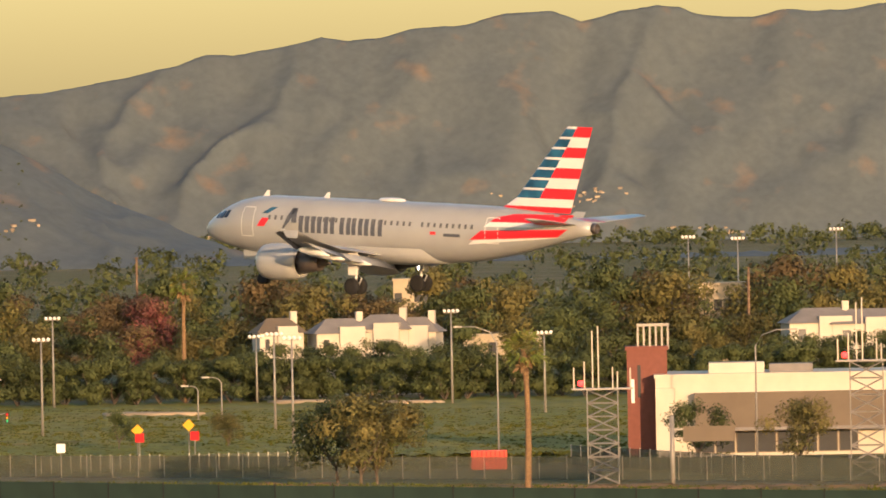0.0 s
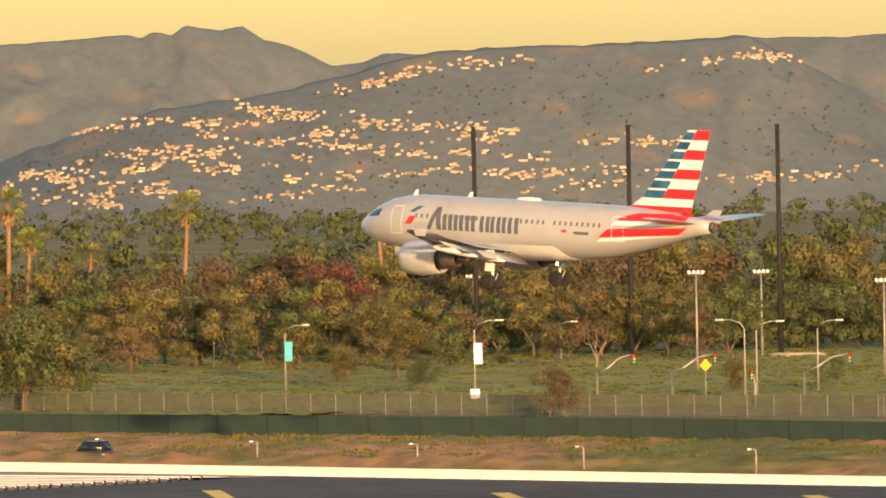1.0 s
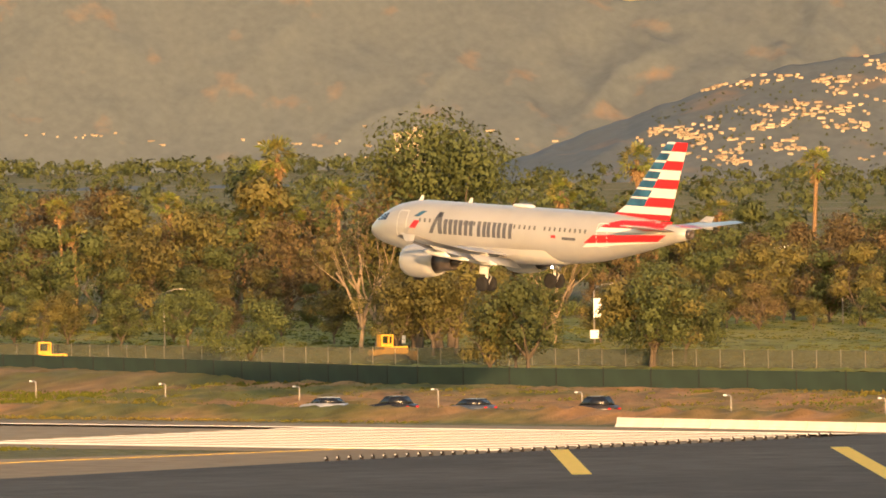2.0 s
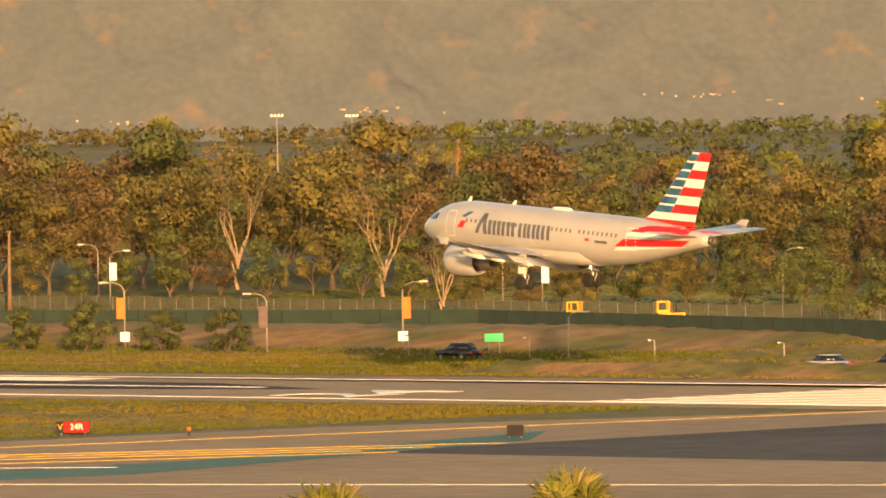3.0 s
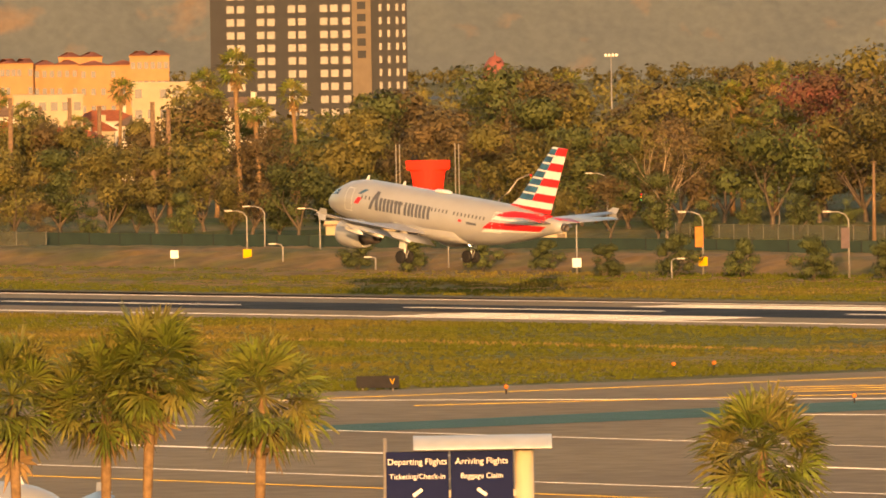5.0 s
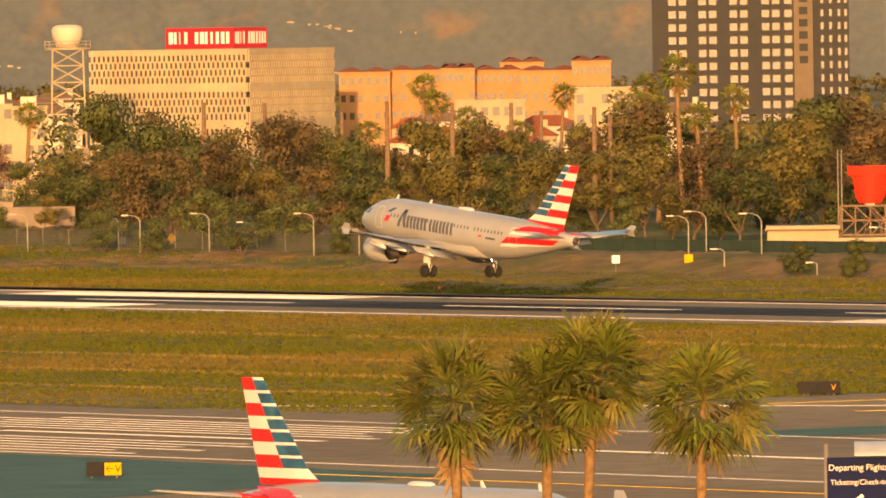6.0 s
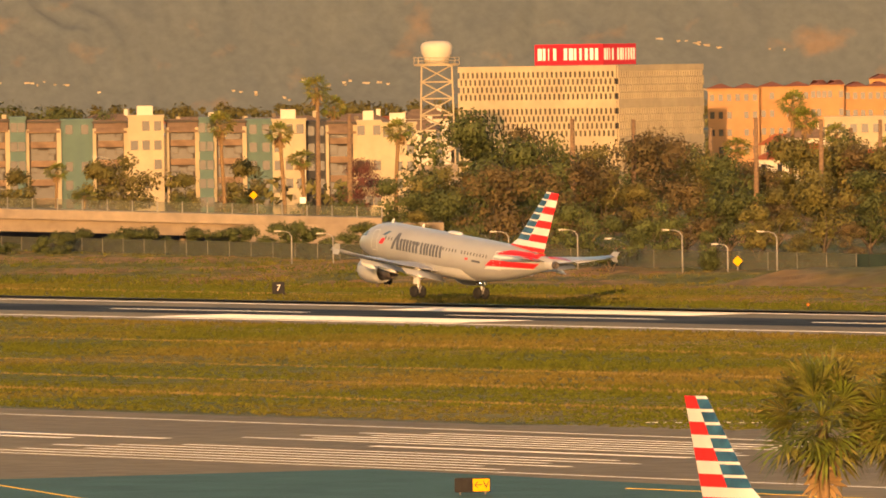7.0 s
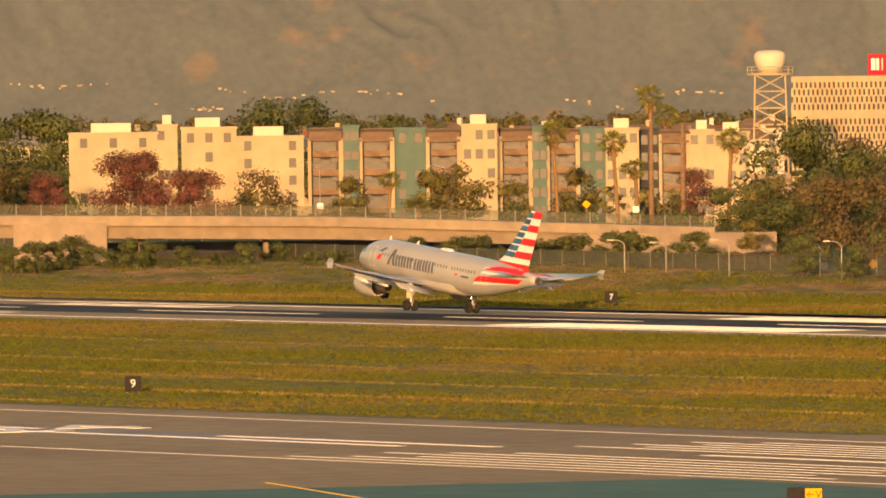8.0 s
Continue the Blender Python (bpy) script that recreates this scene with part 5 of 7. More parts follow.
for i in range(38):
    x = -616 + 6 * i
    o = part("segment", seg, None, barrier)
    o.matrix_basis = pose(x, 658.5 - (x + 616) * 0.16, 0, 0, 0, -9.1)
for i in range(46):
    y = 588 + i * 1.22
    t = thing("threshold_light", pose(-579.2, y, 0.03), "small dark runway threshold light", "runway light", "threshold lights")
    bm = bmesh.new()
    lathe(bm, [(0, .16), (.22, .14), (.3, .09), (.36, .02)], "z", 10)
    part("housing", bm, m_black, t, smooth=True)
    part("lens", boxes((-.06, .06, -.15, -.1, .18, .27)), m_wsign, t)
for x, y in ((-568.5, 487), (-611.7, 543), (-606, 487.6), (-633, 525), (-632, 528), (-900, 660), (-575, 447)):
    t = thing("taxi_light", pose(x, y, 0.03), "small round taxiway light on a short stake", "runway light", "taxiway lights")
    bm = bmesh.new()
    tube(bm, [(0, 0, 0), (0, 0, .4)], .05, 8)
    part("stake", bm, m_black, t)
    bm = bmesh.new()
    lathe(bm, [(.38, .08), (.48, .17), (.62, .17), (.7, .05)], "z", 12)
    part("globe", bm, m_orangesign, t, "orange light globe", True)


def airfield_sign(a, d, w, h, faces, label, extra=0.0):
    """faces: (x0, x1, colour, text, text colour) across the front."""
    t = thing("airfield_sign", facing(a, d, 0, extra), label, "airfield sign", "airfield signs")
    bm = boxes((-w / 2, w / 2, -.2, .2, .18, .18 + h))
    bmesh.ops.bevel(bm, geom=bm.edges[:], offset=0.04, segments=2, affect="EDGES")
    part("box", bm, m_black, t)
    for x in (-w * .35, w * .35):
        bm = bmesh.new()
        tube(bm, [(x, 0, -.05), (x, 0, .2)], .05, 8)
        part("leg", bm, m_pole, t)
    for x0, x1, m, text, tm in faces:
        p = part("face", boxes((x0, x1, -.225, -.205, .24, .12 + h)), m, t, "lettered sign face")
        if text:
            lettering(text, h * .72, pose((x0 + x1) / 2, -.23, .18 + h / 2, 90, 0, 0), tm, p, "lettering", 0.008)
    return t


airfield_sign(48.99, 826, 2.5, .85, [(-1.2, -.72, m_black, "V", m_yellowsign), (-.7, 1.15, m_redsign, "24R", m_wsign)], "red airfield sign with white 24R beside a black panel")
airfield_sign(51.83, 791, 3.0, .85, [(.65, 1.4, m_black, "V", m_yellowsign)], "long black airfield sign with a yellow V")
airfield_sign(56.43, 1217, 1.35, 1.3, [(-.6, .6, m_black, "7", m_wsign)], "square black distance sign with a white 7")
airfield_sign(58.86, 905, 1.3, 1.25, [(-.6, .6, m_black, "9", m_wsign)], "square black distance sign with a white 9")
airfield_sign(55.46, 662, 2.1, .85, [(.02, 1.0, m_yellowsign, "\u2190V", m_black)], "half black, half yellow airfield sign with an arrow and V")
airfield_sign(46.75, 800, 1.2, .8, [], "back of a dark airfield sign")
t = thing("road_sign", facing(46.85, 1032), "green road sign on two posts", "road sign")
for x in (-.5, .5):
    bm = bmesh.new()
    tube(bm, [(x, 0, -.1), (x, 0, 1.5)], .05, 8)
    part("post", bm, m_pole, t)
part("plate", boxes((-.85, .85, -.1, -.05, 1.35, 2.1)), m_greensign, t, "green sign plate")
# ---- buildings ----
# wall colour of the balcony wings, darkened to hold their recesses' shade
m_wall_recess = mat("recess_shade_stucco", (0.055, 0.046, 0.038), 0.85, vary=0.1, scale=0.6)
m_wall_cream = mat("cream_stucco", (0.37, 0.30, 0.19), 0.85, vary=0.1, scale=0.6, second=(0.33, 0.265, 0.17), mscale=0.15)
m_wall_white = mat("white_stucco", (0.50, 0.44, 0.34), 0.85, vary=0.06, scale=0.6)
m_wall_tan = mat("tan_stucco", (0.135, 0.105, 0.072), 0.85, vary=0.08, scale=0.6)
m_wall_teal = mat("teal_stucco", (0.075, 0.125, 0.11), 0.85, vary=0.08, scale=0.6)
m_wall_orange = mat("orange_stucco", (0.36, 0.195, 0.09), 0.85, vary=0.08, scale=0.6)
m_tile = mat("terracotta_roof_tiles", (0.30, 0.085, 0.035), 0.85, vary=0.2, scale=1.5, bump=0.05)
m_brick = mat("red_brick", (0.17, 0.062, 0.042), 0.85, vary=0.12, scale=2.0)
m_hotel = mat("dark_taupe_panels", (0.033, 0.033, 0.033), 0.8, vary=0.08, scale=0.3)
m_pane = mat("dark_window_glass", (0.022, 0.023, 0.025), 0.3, vary=0.2, scale=0.7, spec=0.2)
m_blind = mat("pale_blinds_behind_glass", (0.036, 0.033, 0.026), 0.4, vary=0.2, scale=0.6, obrand=0.25, spec=0.5)
m_roof = mat("grey_flat_roof", (0.20, 0.18, 0.16), 0.9, vary=0.15, scale=0.5)
m_brownroof = mat("brown_shingle_roof", (0.17, 0.11, 0.07), 0.9, vary=0.2, scale=1.0)
m_redsheet = mat("red_sign_panel", (0.50, 0.015, 0.03), 0.5, vary=0.05, scale=1.0)
m_radar = mat("bright_red_mesh_reflector", (0.62, 0.02, 0.01), 0.7, vary=0.15, scale=2.0)
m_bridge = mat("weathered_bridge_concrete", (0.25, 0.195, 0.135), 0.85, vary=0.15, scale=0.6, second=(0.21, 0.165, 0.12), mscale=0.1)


def window_grid(parent, mesh, xs, zs, y, name="window", skip=()):
    for i, x in enumerate(xs):
        for j, z in enumerate(zs):
            if (i, j) in skip:
                continue
            o = part(name, mesh, None, parent)
            o.location = (x, y, z)


def pane_mesh(w, h, material, frame_m=None):
    """One recess-framed pane: the frame stands proud round the glass, all one piece."""
    bm = bmesh.new()
    f = .08
    loops = [[(-w / 2 - f, .06), (w / 2 + f, .06)], [(-w / 2 - f, -.1), (w / 2 + f, -.1)], [(-w / 2, -.1), (w / 2, -.1)], [(-w / 2, -.03), (w / 2, -.03)]]
    hs = (h / 2 + f, h / 2 + f, h / 2, h / 2)
    rings(bm, [[(x0, y, -q), (x1, y, -q), (x1, y, q), (x0, y, q)] for ((x0, y), (x1, _)), q in zip(loops, hs)])
    for k, fc in enumerate(bm.faces):
        fc.material_index = 1
    bm.faces.ensure_lookup_table()
    bm.faces[-1].material_index = 0
    return finish(bm, "window", [material, frame_m or m_wall_white])


def hotel():
    a0, a1, d = 52.65, 51.65, 2400
    c = (spot(a0, d) + spot(a1, d)) / 2
    t = thing("hotel_tower", Matrix.Translation(c) @ Matrix.Rotation(radians(52.15), 4, "Z"), "tall dark taupe hotel tower with rows of pale windows", "building")
    w, h = 41.8, 36
    part("wall", boxes((-w / 2, 13.2, 0, 16, 0, h), (13.2, 13.9, .5, 16, 0, h)), m_hotel, t)
    part("side_wall", boxes((13.9, w / 2, .6, 15, 0, h)), m_hotel, t, "shaded side wall with small windows")
    part("parapet", boxes((-w / 2 - .2, w / 2 + .1, -.25, 16.2, h, h + 1)), m_hotel, t)
    part("banner_panel", boxes((9.2, 13.2, -.3, -.02, 8, h)), m_wall_tan, t, "tall pale name panel")
    for i in range(6):
        z = 32.6 - i * 2.6
        part("name_bar", boxes((10.3, 12.1, -.36, -.31, z - 1.8, z - .2)), m_hotel, t, "plain dark bar of the name")
    zs = [34 - 2.76 * j for j in range(12)]
    pm = pane_mesh(1.6, 1.55, m_blind, m_hotel)
    window_grid(t, pm, [-16.6, -14.4, -10.2, -8.0, -3.6, -1.4, 3.2, 5.4, 8.0], zs, -.03)
    sm = pane_mesh(.6, 1.5, m_blind, m_hotel)
    window_grid(t, sm, [15.2, 17.0, 18.8, 20.2], zs, .57)


hotel()


def college():
    # two faces meet at the corner; the brise-soleil screen has rows of small slots
    d = 1900
    c = spot(54.699, d)
    t = thing("college_building", Matrix.Translation(c) @ Matrix.Rotation(radians(54.7 - 28), 4, "Z"), "pale seven-storey building wrapped in a pierced concrete screen", "building")
    lw, rw, h = 30.4, 31.0, 23.4
    part("wall", boxes((-lw, 0, .35, rw, 0, h - .2), (-.35, 0, .0, .35, 0, h - .2)), m_pane, t, "dark recessed wall behind the screen")
    for side in (0, 1):
        n = 34 if side == 0 else 36
        run = lw if side == 0 else rw
        bm = bmesh.new()
        rows = 18
        ch = (h - 1.0) / rows
        cw = run / n

        def slab(u0, u1, z0, z1):
            if side == 0:
                box(bm, -u1, -u0, -.25, .02, z0, z1)
            else:
                box(bm, .02, .28, u0, u1, z0, z1)
        slab(0, run, h - 1.0, h)
        for r in range(rows):
            z0 = h - 1.0 - (r + 1) * ch
            if r % 5 == 4:
                slab(0, run, z0, z0 + ch)
                continue
            slab(0, run, z0, z0 + ch * .22)
            for i in range(n):
                off = .5 * cw * (r % 2)
                u = i * cw + off
                slab(u, min(u + cw * .58, run), z0 + ch * .22, z0 + ch)
        part("screen", bm, m_wall_cream, t, "pierced pale concrete screen")
    part("roof", boxes((-lw + .3, -.3, .3, rw - .3, h - .4, h - .15)), m_roof, t)
    # roof sign of two panels
    sg = part("roof_sign", boxes((-16.2, -3.6, 1.0, 1.4, h + .1, h + 3.6)), m_redsheet, t, "red roof sign with white bars")
    sg2 = part("roof_sign", boxes((-3.6, -3.2, 1.0, 13.0, h + .1, h + 3.6)), m_redsheet, t, "red roof sign with white bars")
    for i, w in enumerate((1.0, .6, .25, .7, 0, .8, 1.0, .5, .5, .7, .8, .7)):
        if not w:
            continue
        x = -15.6 + i * 1.0
        part("sign_bar", boxes((x, x + w * .8, .94, .99, h + .9, h + 2.9)), m_wsign, sg)
        part("sign_bar", boxes((-3.19, -3.14, 1.5 + i * .95, 1.5 + i * .95 + w * .75, h + .9, h + 2.9)), m_wsign, sg2)
    for x in (-14, -8):
        part("sign_strut", boxes((x, x + .2, 1.4, 3, h, h + 2.5)), m_pole, sg)


college()


def stucco_block(name, a0, a1, d, top, wall, label, floors, bays, skip_seed=1, gone=.12, extra=0.0, roof=None, depth=14, pane=None, win=(1.1, 1.4), base=0.0):
    """A plain block between two headings, its front towards the camera, with its own windows."""
    p0, p1 = spot(a0, d), spot(a1, d)
    w = (p1 - p0).length
    t = thing(name, Matrix.Translation((p0 + p1) / 2) @ Matrix.Rotation(radians((a0 + a1) / 2 + extra), 4, "Z"), label, "building")
    bm = boxes((-w / 2, w / 2, 0, depth, 0, top))
    part("wall", bm, wall, t)
    part("parapet", boxes((-w / 2 - .15, w / 2 + .15, -.15, depth + .1, top, top + .35)), wall, t)
    part("roof", boxes((-w / 2 + .3, w / 2 - .3, .3, depth - .3, top + .02, top + .2)), roof or m_roof, t)
    if floors and bays:
        rng = random.Random(skip_seed)
        pm = pane_mesh(win[0], win[1], pane or m_pane, wall)
        fh = (top - base) / floors
        xs = [-w / 2 + w * (i + .5) / bays for i in range(bays)]
        zs = [base + fh * (j + .55) for j in range(floors)]
        window_grid(t, pm, xs, zs, -.02, skip={(i, j) for i in range(bays) for j in range(floors) if rng.random() < gone})
    return t, w


def apartments():
    rng = random.Random(3)
    d = 1800
    # headings of the wings, west to east: wall kind, height
    wings = [(59.17, 58.72, "c", 15.6, 0), (58.72, 58.62, "c", 16.8, 0), (58.60, 58.32, "c", 16.3, 0), (58.32, 57.98, "c", 14.8, -4), (57.96, 57.78, "b", 15.8, 2), (57.78, 57.70, "t", 16.3, 0), (57.70, 57.52, "b", 15.6, 2), (57.52, 57.36, "t", 15.8, 2), (57.36, 57.18, "b", 15.4, 2), (57.18, 57.0, "c", 16.3, -4),
             (56.99, 56.82, "b", 15.4, 2), (56.82, 56.75, "t", 15.8, 0), (56.75, 56.58, "b", 15.2, 2), (56.58, 56.45, "t", 15.4, 2), (56.45, 56.28, "c", 15.4, -3), (56.28, 56.18, "d", 15.0, 1), (56.18, 56.02, "b", 14.8, 1), (56.02, 55.90, "c", 15.0, -3), (55.90, 55.72, "c", 14.6, -3)]
    for i, (a0, a1, k, top, back) in enumerate(wings):
        wall = {"c": m_wall_cream, "b": m_wall_recess, "t": m_wall_teal, "d": m_hotel}[k]
        label = {"c": "cream stucco apartment wing with small windows", "b": "apartment wing with stacked balconies", "t": "teal stucco apartment wing", "d": "dark blue apartment wing"}[k]
        t, w = stucco_block("apartment_block", a0, a1, d + back, top, wall, label, 5, 3 if k == "c" else 2, i, gone=.45 if k == "c" else .12, pane=m_pane, base=1.0, depth=16, win=(1.15, 1.5))
        if k == "b":
            for j in range(4):
                z = 2.6 + j * 3.0
                b = part("balcony", boxes((-w * .36, w * .36, -1.3, .0, z, z + .15)), m_wall_tan, t, "balcony with a solid brown front")
                part("balcony_front", boxes((-w * .36, w * .36, -1.38, -1.28, z + .02, z + 1.0)), m_brownroof, b)
                # door glass widened so that its dark colour also serves as recess shade
                part("balcony_door", boxes((-w * .35, w * .3, -.06, .0, z + .15, z + 2.6)), m_pane, b, "dark glass door widened to paint in the recess shade")
                part("side_pier", boxes((w * .37, w * .5, -1.3, 0, z, z + 3.0)), m_wall_cream, b)
                part("side_pier", boxes((-w * .5, -w * .40, -1.3, 0, z, z + 3.0)), m_wall_teal if i % 2 else m_wall_cream, b)
            bm = bmesh.new()
            rings(bm, [[(-w * .46, y0, z), (w * .46, y0, z), (w * .46, 7, z), (-w * .46, 7, z)] for y0, z in ((-1.5, top - 1.6), (-1.5, top - 1.4), (0.6, top + .5))])
            part("gable_roof", bm, m_brownroof, t, "brown pitched roof")
        elif k == "c":
            part("roof_hut", boxes((-w * .25, w * .2, 2, 7, top, top + 1.8)), m_wall_white, t, "white roof hut")
    # roofs and houses behind
    for i in range(26):
        a = rng.uniform(55.6, 59.6)
        house(a, rng.uniform(1960, 2150), rng.uniform(8, 13), rng.uniform(13, 15.5), rng.choice((m_wall_white, m_wall_cream, m_wall_tan)), rng.choice((m_tile, m_brownroof, m_roof)), rng)
    for i in range(14):
        a = rng.uniform(52.5, 53.9)
        house(a, rng.uniform(1820, 1900), rng.uniform(7, 11), rng.uniform(9, 14), rng.choice((m_wall_white, m_wall_cream)), rng.choice((m_tile, m_brownroof)), rng)


def house(a, d, w, top, wall, roof, rng, label="distant pale house with a pitched roof", name="house", turn=None):
    t = thing(name, facing(a, d, 0, rng.uniform(-25, 25) if turn is None else turn), label, "house", "distant houses")
    dp = w * .7
    part("wall", boxes((-w / 2, w / 2, 0, dp, 0, top - 1.8)), wall, t)
    bm = bmesh.new()
    e = .5
    z0, z1 = top - 1.8, top
    v = [bm.verts.new(p) for p in ((-w / 2 - e, -e, z0), (w / 2 + e, -e, z0), (w / 2 + e, dp + e, z0), (-w / 2 - e, dp + e, z0), (-w / 4, dp / 2, z1), (w / 4, dp / 2, z1))]
    for f in ((0, 1, 5, 4), (1, 2, 5), (2, 3, 4, 5), (3, 0, 4), (3, 2, 1, 0)):
        bm.faces.new([v[i] for i in f])
    part("roof", bm, roof, t)
    pm = pane_mesh(w * .1, 1.3, m_pane, wall)
    window_grid(t, pm, [-w * .33, -w * .05, w * .25], [top - 3.2], -.02)
    part("chimney", boxes((w * .28, w * .28 + .8, dp * .4, dp * .4 + .8, z0 + .2, z1 + .8)), wall, t)
    return t


apartments()


def orange_complex():
    d = 2000
    rng = random.Random(9)
    for i, (a0, a1, top, back) in enumerate(((54.24, 53.98, 20.0, 0), (53.98, 53.72, 20.2, 6), (53.72, 53.55, 20.4, 0), (53.55, 53.32, 20.0, 8), (53.42, 53.2, 21.3, 14), (53.32, 53.02, 19.8, 4), (53.06, 52.86, 21.4, 0))):
        t, w = stucco_block("terracotta_apartments", a0, a1, d + back, top - 1.4, m_wall_orange, "orange stucco apartment building with terracotta hip roofs", 6, 6, 30 + i, win=(.8, 1.2), roof=m_tile)
        for j in range(2):
            x0, x1 = -w / 2 + j * w / 2 + .4, -w / 2 + (j + 1) * w / 2 - .4
            bm = bmesh.new()
            z = top - 1.1
            v = [bm.verts.new(p) for p in ((x0 - .6, -.7, z), (x1 + .6, -.7, z), (x1 + .6, 9, z), (x0 - .6, 9, z), (x0 + 2, 4, z + .8), (x1 - 2, 4, z + .8))]
            for f in ((0, 1, 5, 4), (1, 2, 5), (2, 3, 4, 5), (3, 0, 4), (3, 2, 1, 0)):
                bm.faces.new([v[k] for k in f])
            part("hip_roof", bm, m_tile, t, "terracotta hip roof")
    stucco_block("tan_apartments", 53.05, 52.67, 1800, 16.2, m_wall_cream, "cream apartment block with brown roof edges", 5, 6, 50, roof=m_brownroof)
    stucco_block("tan_apartments", 53.65, 53.3, 1850, 14.2, m_wall_cream, "cream apartment block among palms", 4, 6, 51, roof=m_tile)


orange_complex()


def lattice(parent, w0, w1, h, n, material, r=.05, name="lattice"):
    """Four legs and crossed braces."""
    bm = bmesh.new()
    at = lambda k, z: [(s * (w0 + (w1 - w0) * z / h) / 2, q * (w0 + (w1 - w0) * z / h) / 2, z) for s, q in ((-1, -1), (1, -1), (1, 1), (-1, 1))][k]
    for k in range(4):
        tube(bm, [at(k, 0), at(k, h)], r * 1.4, 6)
        for i in range(n):
            z0, z1 = h * i / n, h * (i + 1) / n
            tube(bm, [at(k, z0), at((k + 1) % 4, z1)], r, 4)
            tube(bm, [at((k + 1) % 4, z0), at(k, z1)], r, 4)
            tube(bm, [at(k, z1), at((k + 1) % 4, z1)], r, 4)
    return part(name, bm, material, parent)


def radome_tower():
    t = thing("radome_tower", facing(55.612, 1800, 8), "white dish-topped lattice tower behind the college", "tower")
    lattice(t, 5.6, 4.8, 15.9, 6, m_wall_cream, .11)
    bm = bmesh.new()
    lathe(bm, [(15.8, 3.6), (16.1, 3.7), (16.2, 3.0)], "z", 20)
    part("platform", bm, m_wall_cream, t)
    bm = bmesh.new()
    lathe(bm, [(16.2, 1.9), (17.0, 2.0), (17.9, 2.45), (18.9, 2.55), (19.4, 2.3), (19.7, 1.7), (19.8, .6)], "z", 24)
    part("radome", bm, m_wall_white, t, "white drum-shaped radome", True)
    for k in range(10):
        g = k * .628
        part("rail_post", boxes((3.6 * math.cos(g) - .05, 3.6 * math.cos(g) + .05, 3.6 * math.sin(g) - .05, 3.6 * math.sin(g) + .05, 16.1, 17.2)), m_wall_cream, t)
    bm = bmesh.new()
    for z in (16.65, 17.15):
        tube(bm, [(3.6 * math.cos(k * .3142), 3.6 * math.sin(k * .3142), z) for k in range(21)], .05, 5)
    part("railing", bm, m_wall_cream, t)
    part("footing", boxes((-3.2, 3.2, -3.2, 3.2, -8.2, 0.05)), m_bridge, t)


radome_tower()


def radar_station():
    d = 1240
    for a0, a1, top in ((52.08, 51.72, 3.9), (51.74, 51.42, 2.5), (51.40, 51.157, 3.6), (51.02, 50.86, 3.0)):
        t, w = stucco_block("equipment_shed", a0, a1, d, top - .3, m_wall_cream, "low cream equipment shed beside the radar", 0, 0, depth=6)
        part("door", boxes((w * .2, w * .2 + .9, -.06, 0, 0, 2.1)), m_wall_tan, t, "brown steel door")
        part("eaves", boxes((-w / 2 - .3, w / 2 + .3, -.35, 6.3, top - .5, top - .3)), m_brownroof, t)
    t = thing("radar_antenna", facing(51.557, d + 2), "bright red radar reflector on a steel truss platform", "radar")
    bm = bmesh.new()
    for z in (2.8, 4.4, 6.0):
        for y in (0, 2.4):
            tube(bm, [(-3.3, y, z), (3.3, y, z)], .11, 6)
    for x in (-3.3, -1.65, 0, 1.65, 3.3):
        for y in (0, 2.4):
            tube(bm, [(x, y, 0), (x, y, 6.0)], .1, 6)
        tube(bm, [(x, 0, 2.8), (x, 2.4, 4.4)], .06, 5)
    for x in (-3.3, -1.65, 0, 1.65):
        tube(bm, [(x, 0, 2.8), (x + 1.65, 0, 4.4)], .07, 5)
        tube(bm, [(x + 1.65, 0, 4.4), (x, 0, 6.0)], .07, 5)
    part("truss", bm, mat("rusty_steel", (0.22, 0.14, 0.09), 0.7, 0.3, vary=0.3, scale=3), t, "weathered steel truss")
    bm = bmesh.new()
    prof = [(-2.45, 2.45, 10.4), (-2.4, 2.4, 9.4), (-1.9, 1.9, 9.2), (-1.75, 1.75, 8.2), (-1.6, 1.6, 7.0), (-1.2, 1.2, 6.3)]
    rings(bm, [[(x0 + (x1 - x0) * k / 8, .5 - 1.0 * math.sin(math.pi * k / 8) * .5, z) for k in range(9)] + [(x1 - (x1 - x0) * k / 8, .75 - 1.0 * math.sin(math.pi * k / 8) * .5, z) for k in range(9)] for x0, x1, z in prof])
    part("reflector", bm, m_radar, t, "curved bright red mesh reflector")
    part("pedestal", boxes((-.5, .5, .5, 1.5, 6.0, 7.5)), m_pole, t)
    for x in (-3.5, -3.1, 3.0, 3.4):
        bm = bmesh.new()
        tube(bm, [(x, .2, 0), (x, .2, 12.2)], .07, 6)
        part("mast", bm, m_pole, t)


radar_station()

# round-topped tower with a brown dome
t = thing("domed_tower", facing(51.208, 1700), "cream tower with a round brown dome above the trees", "building")
bm = bmesh.new()
lathe(bm, [(0, 1.5), (16.2, 1.5), (16.3, 1.8), (16.6, 1.8)], "z", 16)
part("drum", bm, m_wall_cream, t)
bm = bmesh.new()
lathe(bm, [(16.6, 1.95), (17.6, 1.95), (18.9, 1.6), (19.9, .9), (20.2, .15), (20.9, .04)], "z", 20)
part("dome", bm, mat("brown_dome_copper", (0.22, 0.07, 0.05), 0.6, vary=0.15, scale=1.0), t, "round brown dome", True)

